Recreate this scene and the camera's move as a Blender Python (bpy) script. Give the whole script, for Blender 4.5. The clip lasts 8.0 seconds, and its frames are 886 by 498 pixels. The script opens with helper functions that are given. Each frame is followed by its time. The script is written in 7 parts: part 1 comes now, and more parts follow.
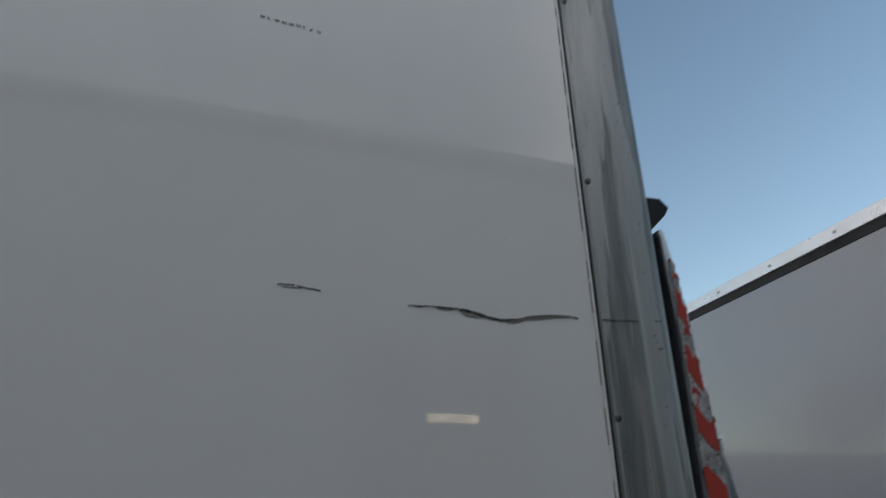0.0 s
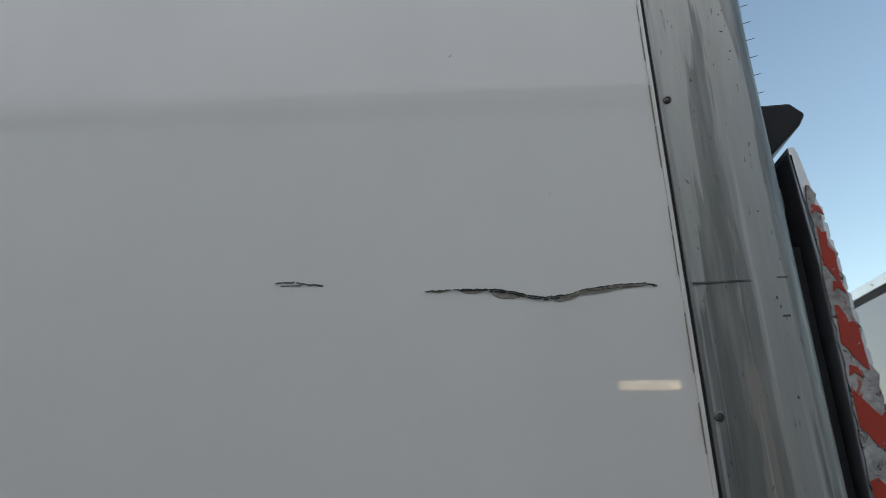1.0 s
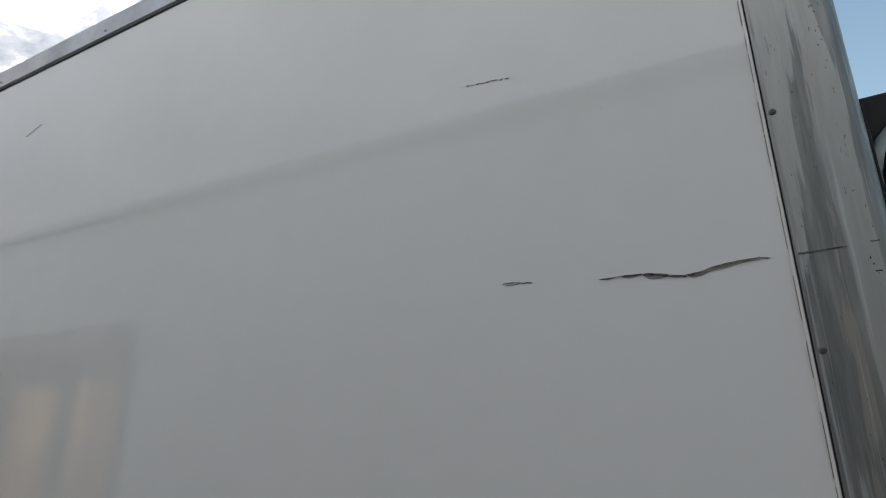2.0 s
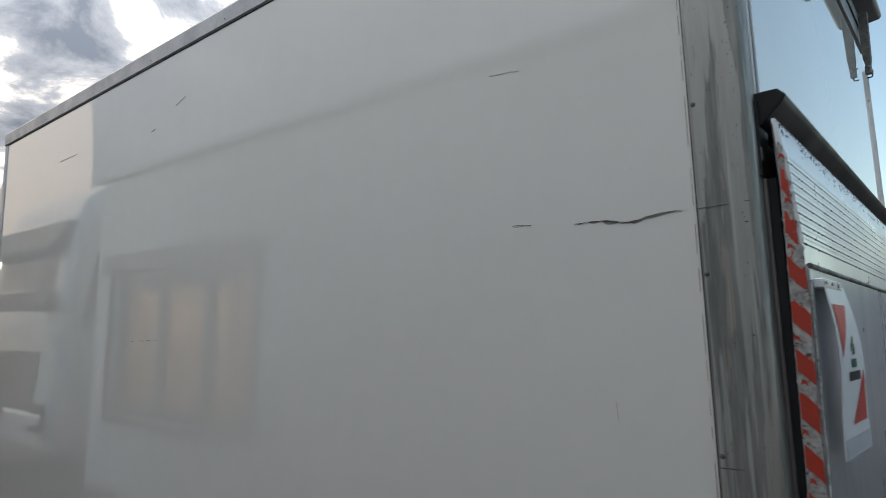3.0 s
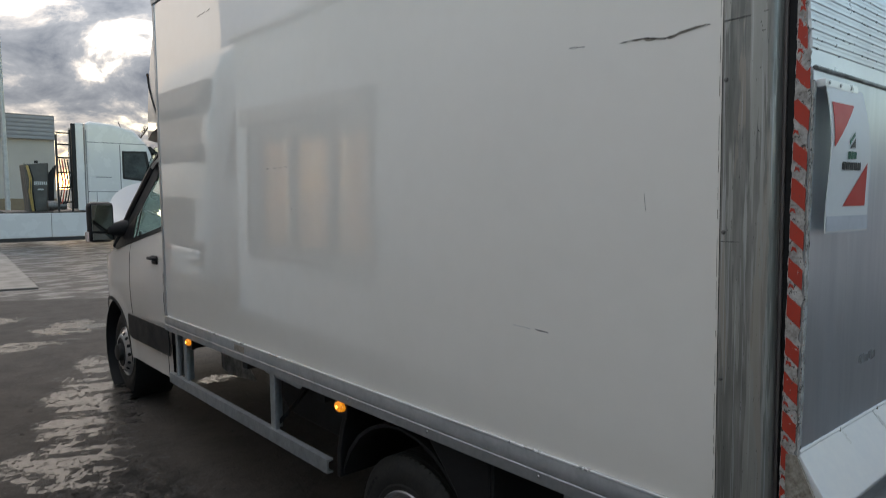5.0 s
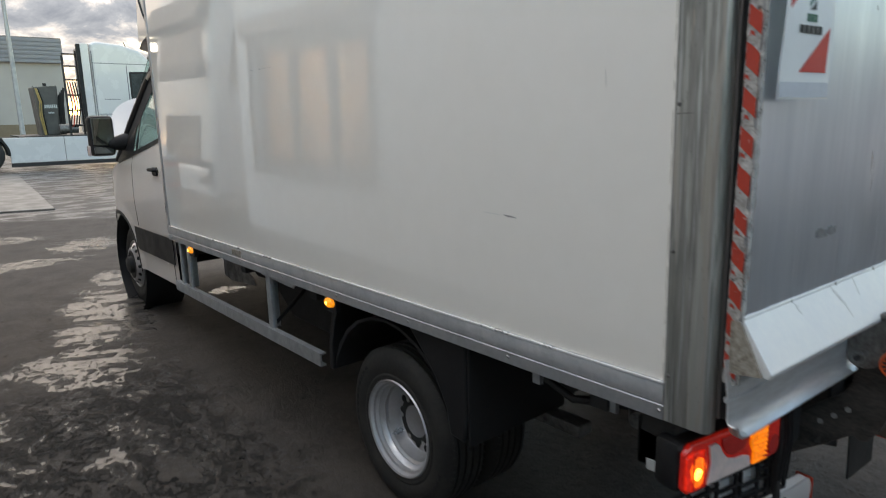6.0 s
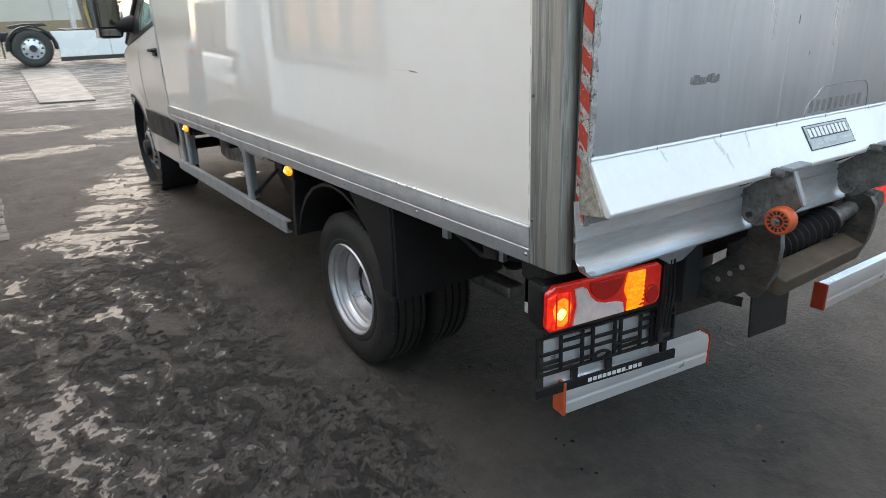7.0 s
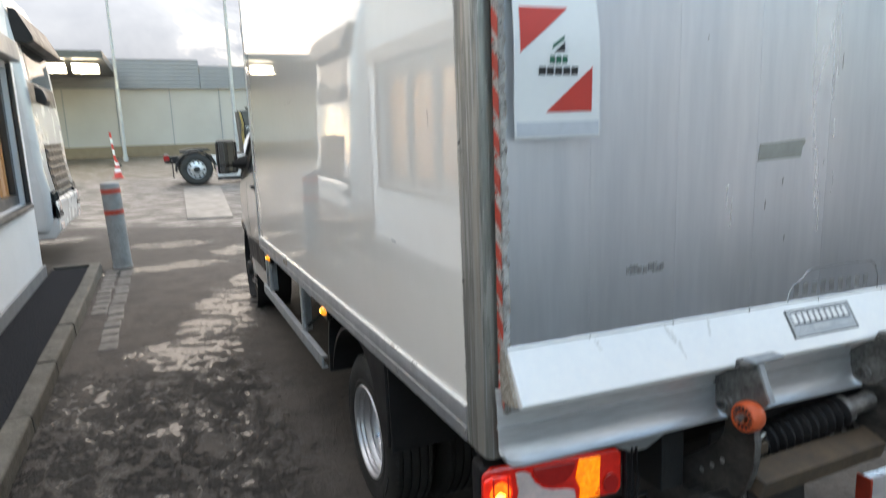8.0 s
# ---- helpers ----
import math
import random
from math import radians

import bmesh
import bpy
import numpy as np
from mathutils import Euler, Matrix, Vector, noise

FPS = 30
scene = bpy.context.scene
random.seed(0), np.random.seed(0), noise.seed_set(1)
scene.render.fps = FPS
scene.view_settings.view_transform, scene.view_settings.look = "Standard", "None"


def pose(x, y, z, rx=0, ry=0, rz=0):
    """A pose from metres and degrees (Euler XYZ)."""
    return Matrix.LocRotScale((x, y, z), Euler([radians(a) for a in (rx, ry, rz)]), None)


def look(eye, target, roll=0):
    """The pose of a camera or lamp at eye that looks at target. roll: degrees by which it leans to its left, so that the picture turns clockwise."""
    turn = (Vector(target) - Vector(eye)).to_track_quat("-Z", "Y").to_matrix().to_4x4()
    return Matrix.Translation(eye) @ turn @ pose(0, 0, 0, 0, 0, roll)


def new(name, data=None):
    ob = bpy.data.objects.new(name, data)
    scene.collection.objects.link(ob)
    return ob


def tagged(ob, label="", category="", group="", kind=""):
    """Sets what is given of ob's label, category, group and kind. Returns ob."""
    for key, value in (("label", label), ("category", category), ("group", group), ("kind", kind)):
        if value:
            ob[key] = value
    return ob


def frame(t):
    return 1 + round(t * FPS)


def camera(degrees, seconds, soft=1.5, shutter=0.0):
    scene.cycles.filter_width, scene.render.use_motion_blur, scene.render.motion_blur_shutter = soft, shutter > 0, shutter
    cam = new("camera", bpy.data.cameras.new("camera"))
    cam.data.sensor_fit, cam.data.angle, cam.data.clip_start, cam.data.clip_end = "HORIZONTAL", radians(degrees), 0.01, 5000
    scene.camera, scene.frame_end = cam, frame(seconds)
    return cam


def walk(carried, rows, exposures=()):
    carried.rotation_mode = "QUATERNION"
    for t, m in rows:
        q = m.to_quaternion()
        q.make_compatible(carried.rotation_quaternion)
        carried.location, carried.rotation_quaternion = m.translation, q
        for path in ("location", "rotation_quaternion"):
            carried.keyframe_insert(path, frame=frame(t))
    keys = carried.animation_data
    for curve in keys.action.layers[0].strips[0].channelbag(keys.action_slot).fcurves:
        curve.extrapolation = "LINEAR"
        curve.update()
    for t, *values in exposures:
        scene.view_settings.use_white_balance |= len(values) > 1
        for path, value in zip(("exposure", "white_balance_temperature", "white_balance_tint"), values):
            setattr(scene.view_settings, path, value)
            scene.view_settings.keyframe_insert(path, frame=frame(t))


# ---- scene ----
# ---------------------------------------------------------------- camera
# The van stands tail-high: its own axes (x to its right, y ahead, z up) lean
# 1.7 degrees against the yard. RAKE takes van axes to the yard's.
RAKE = Matrix.Translation((0, 1.38, 0)) @ Matrix.Rotation(radians(-1.7), 4, "X") @ Matrix.Translation((0, -1.38, 0))
cam = camera(70.1, 8.0, soft=0.5, shutter=0.3)
PATH = [
    (0, (-0.711, 0.543, 1.846), (1.054, -0.021, 2.599), -1.8),
    (0.5, (-0.604, 0.425, 1.873), (1.282, 0.17, 2.488), -1.3),
    (1, (-0.613, 0.304, 1.901), (1.271, 0.424, 2.563), -1.6),
    (1.5, (-0.769, 0.22, 1.875), (1.031, 0.776, 2.545), -2.2),
    (1.7, (-0.829, 0.197, 1.847), (0.91, 0.91, 2.531), -2.3),
    (2.8, (-1.178, -0.142, 1.826), (0.399, 1.042, 2.159), -1.6),
    (3, (-1.241, -0.232, 1.827), (0.328, 0.974, 2.118), -1.4),
    (3.5, (-1.336, -0.437, 1.854), (0.144, 0.883, 2.116), -1.3),
    (4, (-1.417, -0.518, 1.816), (-0.018, 0.888, 2.076), -1.1),
    (4.5, (-1.401, -0.535, 1.739), (-0.035, 0.923, 1.832), -0.9),
    (4.7, (-1.393, -0.533, 1.711), (-0.043, 0.942, 1.696), -0.8),
    (5.8, (-1.354, -0.577, 1.61), (-0.085, 0.932, 1.276), -1.3),
    (6, (-1.307, -0.648, 1.581), (-0.049, 0.858, 1.196), -1.7),
    (6.5, (-1.173, -0.893, 1.495), (0.032, 0.61, 0.959), -1.9),
    (7, (-1.031, -1.0, 1.453), (0.038, 0.547, 0.774), -2.2),
    (7.5, (-0.823, -1.082, 1.485), (0.067, 0.579, 0.816), -2.6),
    (8, (-0.636, -1.246, 1.607), (0.148, 0.565, 1.282), -2.3),
]
STOPS = [(0, -0.56), (0.5, -0.18), (1.0, -0.04), (1.7, 0.03), (3.0, 0.0), (4.5, 0.12), (6.0, 0.75), (7.0, 1.53), (7.5, 1.6), (8.0, 1.33)]
EXPOSURES = [(t, s, 7180 + 480 * min(t, 1.5) / 1.5 + 350 * min(max(t - 4.5, 0), 1.5) / 1.5, 14) for t, s in STOPS]
walk(cam, [(t, RAKE @ look(e, g, r)) for t, e, g, r in PATH], EXPOSURES)

# ---------------------------------------------------------------- world and sun
SUN_AZ, SUN_EL = radians(8), radians(11)      # from +y towards +x
world = bpy.data.worlds.new("dusk_sky")
scene.world = world
world.use_nodes = True


def build_world():
    nt = world.node_tree
    n, l = nt.nodes, nt.links
    n.clear()
    out = n.new("ShaderNodeOutputWorld")
    bg = n.new("ShaderNodeBackground")
    sky = n.new("ShaderNodeTexSky")
    sky.sky_type = "NISHITA"
    sky.sun_disc = False
    sky.sun_elevation, sky.sun_rotation = SUN_EL, SUN_AZ
    sky.air_density, sky.dust_density, sky.ozone_density = 1.0, 0.15, 2.6
    tc = n.new("ShaderNodeTexCoord")
    sep = n.new("ShaderNodeSeparateXYZ")
    l.new(tc.outputs["Generated"], sep.inputs[0])

    def maths(op, a, b=None, clamp=False):
        m = n.new("ShaderNodeMath")
        m.operation, m.use_clamp = op, clamp
        for i, v in enumerate((a, b)):
            if v is None:
                continue
            if isinstance(v, (int, float)):
                m.inputs[i].default_value = v
            else:
                l.new(v, m.inputs[i])
        return m.outputs[0]

    # broken clouds, drawn out along the horizon
    comb = n.new("ShaderNodeCombineXYZ")
    l.new(sep.outputs[0], comb.inputs[0]), l.new(sep.outputs[1], comb.inputs[1]), l.new(maths("MULTIPLY", sep.outputs[2], 1.9), comb.inputs[2])
    big = n.new("ShaderNodeTexNoise")
    big.inputs["Scale"].default_value, big.inputs["Detail"].default_value, big.inputs["Roughness"].default_value = 6.5, 10, 0.6
    big.inputs["Distortion"].default_value = 0.35
    l.new(comb.outputs[0], big.inputs["Vector"])
    fine = n.new("ShaderNodeTexNoise")
    fine.inputs["Scale"].default_value, fine.inputs["Detail"].default_value = 2.1, 4
    l.new(comb.outputs[0], fine.inputs["Vector"])
    # the deck thickens towards the sunset (+y) and opens to clear blue behind the van
    ahead = n.new("ShaderNodeMapRange")
    ahead.interpolation_type = "SMOOTHSTEP"
    ahead.inputs[1].default_value, ahead.inputs[2].default_value = -0.45, 0.55
    ahead.inputs[3].default_value, ahead.inputs[4].default_value = -0.30, 0.125
    l.new(maths("ADD", maths("SUBTRACT", sep.outputs[1], maths("MULTIPLY", sep.outputs[0], 0.65)), maths("MULTIPLY", sep.outputs[2], 0.35)), ahead.inputs[0])
    # the deck is broken towards the sunset and an even veil to the sides
    broken = n.new("ShaderNodeMapRange")
    broken.interpolation_type = "SMOOTHSTEP"
    broken.inputs[1].default_value, broken.inputs[2].default_value = 0.55, 0.9
    broken.inputs[3].default_value, broken.inputs[4].default_value = 0.2, 1.15
    l.new(maths("ADD", maths("MULTIPLY", sep.outputs[1], 0.6), maths("MULTIPLY", sep.outputs[0], 1.6)), broken.inputs[0])

    def spread(v):
        return maths("ADD", maths("MULTIPLY", maths("SUBTRACT", v, 0.5), broken.outputs[0]), 0.5)
    veil = maths("MULTIPLY", maths("SUBTRACT", 1.15, broken.outputs[0]), 0.06)
    dens = maths("ADD", spread(big.outputs[0]), maths("ADD", ahead.outputs[0], maths("MULTIPLY", veil, maths("GREATER_THAN", ahead.outputs[0], 0.0))))
    cover = n.new("ShaderNodeMapRange")
    cover.interpolation_type = "SMOOTHSTEP"
    cover.inputs[1].default_value, cover.inputs[2].default_value = 0.40, 0.60
    l.new(dens, cover.inputs[0])
    thick = n.new("ShaderNodeValToRGB")
    els = thick.color_ramp.elements
    els[0].position, els[0].color = 0.54, (0.98, 1.0, 1.04, 1)
    els[1].position, els[1].color = 0.78, (0.175, 0.225, 0.31, 1)
    mid = els.new(0.63)
    mid.color = (0.385, 0.455, 0.56, 1)
    l.new(maths("ADD", dens, maths("MULTIPLY", maths("SUBTRACT", spread(fine.outputs[0]), 0.5), 0.35)), thick.inputs[0])
    blend = n.new("ShaderNodeMix")
    blend.data_type = "RGBA"
    skyscale = n.new("ShaderNodeMix")
    skyscale.data_type, skyscale.blend_type = "RGBA", "MULTIPLY"
    skyscale.inputs[0].default_value = 1.0
    l.new(sky.outputs[0], skyscale.inputs[6])
    skyscale.inputs[7].default_value = (SKY_GAIN * 1.10, SKY_GAIN * 1.01, SKY_GAIN * 0.89, 1)
    l.new(cover.outputs[0], blend.inputs[0])
    l.new(skyscale.outputs[2], blend.inputs[6])
    cl = n.new("ShaderNodeMix")
    cl.data_type, cl.blend_type = "RGBA", "MULTIPLY"
    cl.inputs[0].default_value = 1.0
    l.new(thick.outputs[0], cl.inputs[6])
    # an overcast deck is brightest overhead
    lift = maths("MULTIPLY", maths("ADD", maths("MULTIPLY", maths("MAXIMUM", sep.outputs[2], 0.0), 2.9), 0.34), CLOUD_GAIN)
    l.new(lift, cl.inputs[7])
    # warm light low in the sunset
    glow = n.new("ShaderNodeMix")
    glow.data_type, glow.blend_type = "RGBA", "ADD"
    low = n.new("ShaderNodeMapRange")
    low.inputs[1].default_value, low.inputs[2].default_value = 0.07, 0.01
    low.inputs[3].default_value, low.inputs[4].default_value = 0.0, 1.0
    l.new(sep.outputs[2], low.inputs[0])
    side = n.new("ShaderNodeMapRange")
    side.interpolation_type = "SMOOTHSTEP"
    side.inputs[1].default_value, side.inputs[2].default_value = 0.75, 1.0
    l.new(sep.outputs[1], side.inputs[0])
    l.new(maths("MULTIPLY", low.outputs[0], side.outputs[0], True), glow.inputs[0])
    l.new(cl.outputs[2], glow.inputs[6])
    glow.inputs[7].default_value = (1.9, 1.05, 0.42, 1)
    l.new(glow.outputs[2], blend.inputs[7])
    l.new(blend.outputs[2], bg.inputs[0])
    bg.inputs[1].default_value = 0.13
    l.new(bg.outputs[0], out.inputs[0])


SKY_GAIN, CLOUD_GAIN = 3.0, 8.5
build_world()
sun = new("sun", bpy.data.lights.new("sun", "SUN"))
sun.data.energy, sun.data.angle, sun.data.color = 0.5, radians(60), (1.0, 0.86, 0.7)
sun.matrix_world = look((0, 0, 30), Vector((0, 0, 30)) - Vector((math.sin(SUN_AZ) * math.cos(SUN_EL), math.cos(SUN_AZ) * math.cos(SUN_EL), math.sin(SUN_EL))))
# ---------------------------------------------------------------- mesh helpers
def bm_box(bm, x0, x1, y0, y1, z0, z1, bevel=0.0):
    r = bmesh.ops.create_cube(bm, size=1)["verts"]
    for v in r:
        v.co = Vector(((x0 + x1) / 2 + v.co.x * (x1 - x0), (y0 + y1) / 2 + v.co.y * (y1 - y0), (z0 + z1) / 2 + v.co.z * (z1 - z0)))
    if bevel:
        es = list({e for v in r for e in v.link_edges})
        bmesh.ops.bevel(bm, geom=es, offset=bevel, segments=2, affect="EDGES", profile=0.5)
    return bm


def box(x0, x1, y0, y1, z0, z1, bevel=0.0):
    return bm_box(bmesh.new(), x0, x1, y0, y1, z0, z1, bevel)


def bm_prism(bm, pts, axis, a, b):
    """A closed outline of (u, v) drawn out along x, y or z; u, v are the two other axes in order."""
    def at(u, v, w):
        return {"x": (w, u, v), "y": (u, w, v), "z": (u, v, w)}[axis]
    lo = [bm.verts.new(at(u, v, a)) for u, v in pts]
    hi = [bm.verts.new(at(u, v, b)) for u, v in pts]
    fs = [bm.faces.new(lo), bm.faces.new(hi)]
    n = len(pts)
    for i in range(n):
        fs.append(bm.faces.new((lo[i], lo[(i + 1) % n], hi[(i + 1) % n], hi[i])))
    bmesh.ops.recalc_face_normals(bm, faces=fs)
    return bm


def prism(pts, axis, a, b, bevel=0.0):
    bm = bm_prism(bmesh.new(), pts, axis, a, b)
    if bevel:
        es = [e for e in bm.edges if len(e.link_faces) == 2 and e.calc_face_angle(0) > 0.6]
        bmesh.ops.bevel(bm, geom=es, offset=bevel, segments=2, affect="EDGES", profile=0.5)
    return bm


def frame_to(p0, p1):
    d = Vector(p1) - Vector(p0)
    return Matrix.Translation(p0) @ d.to_track_quat("Z", "Y").to_matrix().to_4x4(), d.length


def bm_cyl(bm, p0, p1, r, seg=20, r2=None, bevel=0.0):
    m, h = frame_to(p0, p1)
    r2 = r if r2 is None else r2
    g = bmesh.ops.create_cone(bm, cap_ends=True, segments=seg, radius1=r, radius2=r2, depth=h, matrix=m @ Matrix.Translation((0, 0, h / 2)))["verts"]
    if bevel:
        es = [e for e in {e for v in g for e in v.link_edges} if len(e.link_faces) == 2 and e.calc_face_angle(0) > 0.8]
        bmesh.ops.bevel(bm, geom=es, offset=bevel, segments=2, affect="EDGES", profile=0.5)
    return bm


def cyl(p0, p1, r, seg=20, r2=None, bevel=0.0):
    return bm_cyl(bmesh.new(), p0, p1, r, seg, r2, bevel)


def lathe(profile, m=Matrix.Identity(4), seg=48, closed=False):
    """Turns (radius, height) pairs about z; m places it."""
    bm = bmesh.new()
    rings = []
    for r, h in profile:
        rings.append([bm.verts.new(m @ Vector((r * math.cos(2 * math.pi * i / seg), r * math.sin(2 * math.pi * i / seg), h))) for i in range(seg)])
    pairs = list(zip(rings, rings[1:])) + ([(rings[-1], rings[0])] if closed else [])
    for a, b in pairs:
        for i in range(seg):
            bm.faces.new((a[i], a[(i + 1) % seg], b[(i + 1) % seg], b[i]))
    bmesh.ops.recalc_face_normals(bm, faces=bm.faces[:])
    return bm


def tube(pts, r, seg=10):
    bm = bmesh.new()
    rings = []
    ps = [Vector(p) for p in pts]
    for i, p in enumerate(ps):
        d = (ps[min(i + 1, len(ps) - 1)] - ps[max(i - 1, 0)]).normalized()
        q = d.to_track_quat("Z", "Y").to_matrix()
        rr = r[i] if isinstance(r, (list, tuple)) else r
        rings.append([bm.verts.new(p + q @ Vector((rr * math.cos(2 * math.pi * k / seg), rr * math.sin(2 * math.pi * k / seg), 0))) for k in range(seg)])
    for a, b in zip(rings, rings[1:]):
        for k in range(seg):
            bm.faces.new((a[k], a[(k + 1) % seg], b[(k + 1) % seg], b[k]))
    bm.faces.new(rings[0][::-1]), bm.faces.new(rings[-1])
    bmesh.ops.recalc_face_normals(bm, faces=bm.faces[:])
    return bm


def sheet(us, vs, at, thick=0.0):
    """A grid of points at(u, v) with an optional thickness along its normals."""
    bm = bmesh.new()
    g = [[bm.verts.new(at(u, v)) for v in vs] for u in us]
    for i in range(len(us) - 1):
        for j in range(len(vs) - 1):
            bm.faces.new((g[i][j], g[i + 1][j], g[i + 1][j + 1], g[i][j + 1]))
    if thick:
        bmesh.ops.recalc_face_normals(bm, faces=bm.faces[:])
        bmesh.ops.solidify(bm, geom=bm.faces[:], thickness=thick)
    return bm


def steps(a, b, n):
    return [a + (b - a) * i / n for i in range(n + 1)]


def link_mesh(name, bm, material, smooth=35):
    me = bpy.data.meshes.new(name)
    if smooth:
        # smooth only between faces of like size, so that broad flats stay flat beside their bevels
        lim = radians(smooth)
        areas = {f: f.calc_area() for f in bm.faces}
        for f in bm.faces:
            f.smooth = True
        for e in bm.edges:
            fs = e.link_faces
            if len(fs) == 2:
                p, q = areas[fs[0]], areas[fs[1]]
                e.smooth = e.calc_face_angle(0) < lim and max(p, q) < 8 * min(p, q) + 1e-9
    bm.to_mesh(me)
    bm.free()
    me.materials.append(material)
    return new(name, me)


def part(name, bm, material, parent, label="", smooth=35):
    ob = link_mesh(name, bm, material, smooth)
    ob.parent = parent
    return tagged(ob, label)


def thing(name, label, category, group="", at=Matrix.Identity(4)):
    ob = new(name)
    ob.empty_display_size = 0.2
    ob.matrix_world = at
    return tagged(ob, label, category, group)


def setting(name, bm, material, label="", smooth=35):
    return tagged(link_mesh(name, bm, material, smooth), label, kind="structure")


def share(ob, loc, parent=None, rot=(0, 0, 0)):
    """Another object on the same mesh, at loc."""
    o = new(ob.name.split(".")[0], ob.data)
    o.parent = parent or ob.parent
    o.location, o.rotation_euler = loc, rot
    return o


# ---------------------------------------------------------------- materials
def material(name, base, rough=0.5, metal=0.0, second=None, scale=4.0, amount=0.5, stretch=(1, 1, 1), fine=60.0, bump=0.0, bump_scale=80.0,
             rough_var=0.1, coat=0.0, random_tint=0.0, spec=0.5):
    """Principled surface with a broad and a fine variation of colour and gloss, in metres."""
    m = bpy.data.materials.new(name)
    m.use_nodes = True
    nt = m.node_tree
    n, l = nt.nodes, nt.links
    b = n["Principled BSDF"]
    b.inputs["Metallic"].default_value = metal
    b.inputs["Specular IOR Level"].default_value = spec
    b.inputs["Coat Weight"].default_value = coat
    b.inputs["Coat Roughness"].default_value = 0.012
    tc = n.new("ShaderNodeTexCoord")
    mp = n.new("ShaderNodeMapping")
    mp.inputs["Scale"].default_value = stretch
    l.new(tc.outputs["Object"], mp.inputs["Vector"])
    n1 = n.new("ShaderNodeTexNoise")
    n1.inputs["Scale"].default_value, n1.inputs["Detail"].default_value, n1.inputs["Roughness"].default_value = scale, 6, 0.6
    n2 = n.new("ShaderNodeTexNoise")
    n2.inputs["Scale"].default_value, n2.inputs["Detail"].default_value = fine, 3
    l.new(mp.outputs[0], n1.inputs["Vector"]), l.new(mp.outputs[0], n2.inputs["Vector"])
    mix2 = n.new("ShaderNodeMix")
    mix2.data_type = "FLOAT"
    mix2.inputs[0].default_value = 0.35
    l.new(n1.outputs[0], mix2.inputs[2]), l.new(n2.outputs[0], mix2.inputs[3])
    ramp = n.new("ShaderNodeMapRange")
    ramp.inputs[1].default_value, ramp.inputs[2].default_value = 0.35, 0.65
    ramp.inputs[3].default_value, ramp.inputs[4].default_value = 0.0, amount
    l.new(mix2.outputs[0], ramp.inputs[0])
    col = n.new("ShaderNodeMix")
    col.data_type = "RGBA"
    second = second or tuple(c * 0.7 for c in base)
    col.inputs[6].default_value, col.inputs[7].default_value = (*base, 1), (*second, 1)
    l.new(ramp.outputs[0], col.inputs[0])
    last = col.outputs[2]
    if random_tint:
        oi = n.new("ShaderNodeObjectInfo")
        hs = n.new("ShaderNodeHueSaturation")
        mr = n.new("ShaderNodeMapRange")
        mr.inputs[3].default_value, mr.inputs[4].default_value = 1 - random_tint, 1 + random_tint
        l.new(oi.outputs["Random"], mr.inputs[0]), l.new(mr.outputs[0], hs.inputs["Value"])
        l.new(last, hs.inputs["Color"])
        last = hs.outputs[0]
    l.new(last, b.inputs["Base Color"])
    rr = n.new("ShaderNodeMapRange")
    rr.inputs[1].default_value, rr.inputs[2].default_value = 0.3, 0.7
    rr.inputs[3].default_value, rr.inputs[4].default_value = max(rough - rough_var, 0.02), min(rough + rough_var, 1)
    l.new(n1.outputs[0], rr.inputs[0]), l.new(rr.outputs[0], b.inputs["Roughness"])
    if bump:
        n3 = n.new("ShaderNodeTexNoise")
        n3.inputs["Scale"].default_value, n3.inputs["Detail"].default_value = bump_scale, 4
        l.new(mp.outputs[0], n3.inputs["Vector"])
        bp = n.new("ShaderNodeBump")
        bp.inputs["Strength"].default_value, bp.inputs["Distance"].default_value = 1.0, bump
        l.new(n3.outputs[0], bp.inputs["Height"]), l.new(bp.outputs[0], b.inputs["Normal"])
    return m


def glass(name, tint=(0.6, 0.7, 0.7), rough=0.02):
    m = bpy.data.materials.new(name)
    m.use_nodes = True
    b = m.node_tree.nodes["Principled BSDF"]
    b.inputs["Base Color"].default_value = (*tint, 1)
    b.inputs["Roughness"].default_value, b.inputs["Transmission Weight"].default_value, b.inputs["IOR"].default_value = rough, 1.0, 1.45
    return m


def lamp_lens(name, base, glow, strength, facets=110.0):
    m = material(name, base, rough=0.15, second=tuple(c * 0.7 for c in base), scale=30, amount=0.4, coat=0.6)
    b = m.node_tree.nodes["Principled BSDF"]
    b.inputs["Emission Color"].default_value = (*glow, 1)
    # moulded facets scatter the light unevenly
    nt = m.node_tree
    tc, vo, mr = nt.nodes.new("ShaderNodeTexCoord"), nt.nodes.new("ShaderNodeTexVoronoi"), nt.nodes.new("ShaderNodeMapRange")
    vo.inputs["Scale"].default_value = facets
    mr.inputs[1].default_value, mr.inputs[2].default_value = 0.0, 0.7
    mr.inputs[3].default_value, mr.inputs[4].default_value = strength * 1.35, strength * 0.5
    nt.links.new(tc.outputs["Object"], vo.inputs["Vector"]), nt.links.new(vo.outputs["Distance"], mr.inputs[0])
    nt.links.new(mr.outputs[0], b.inputs["Emission Strength"])
    return m


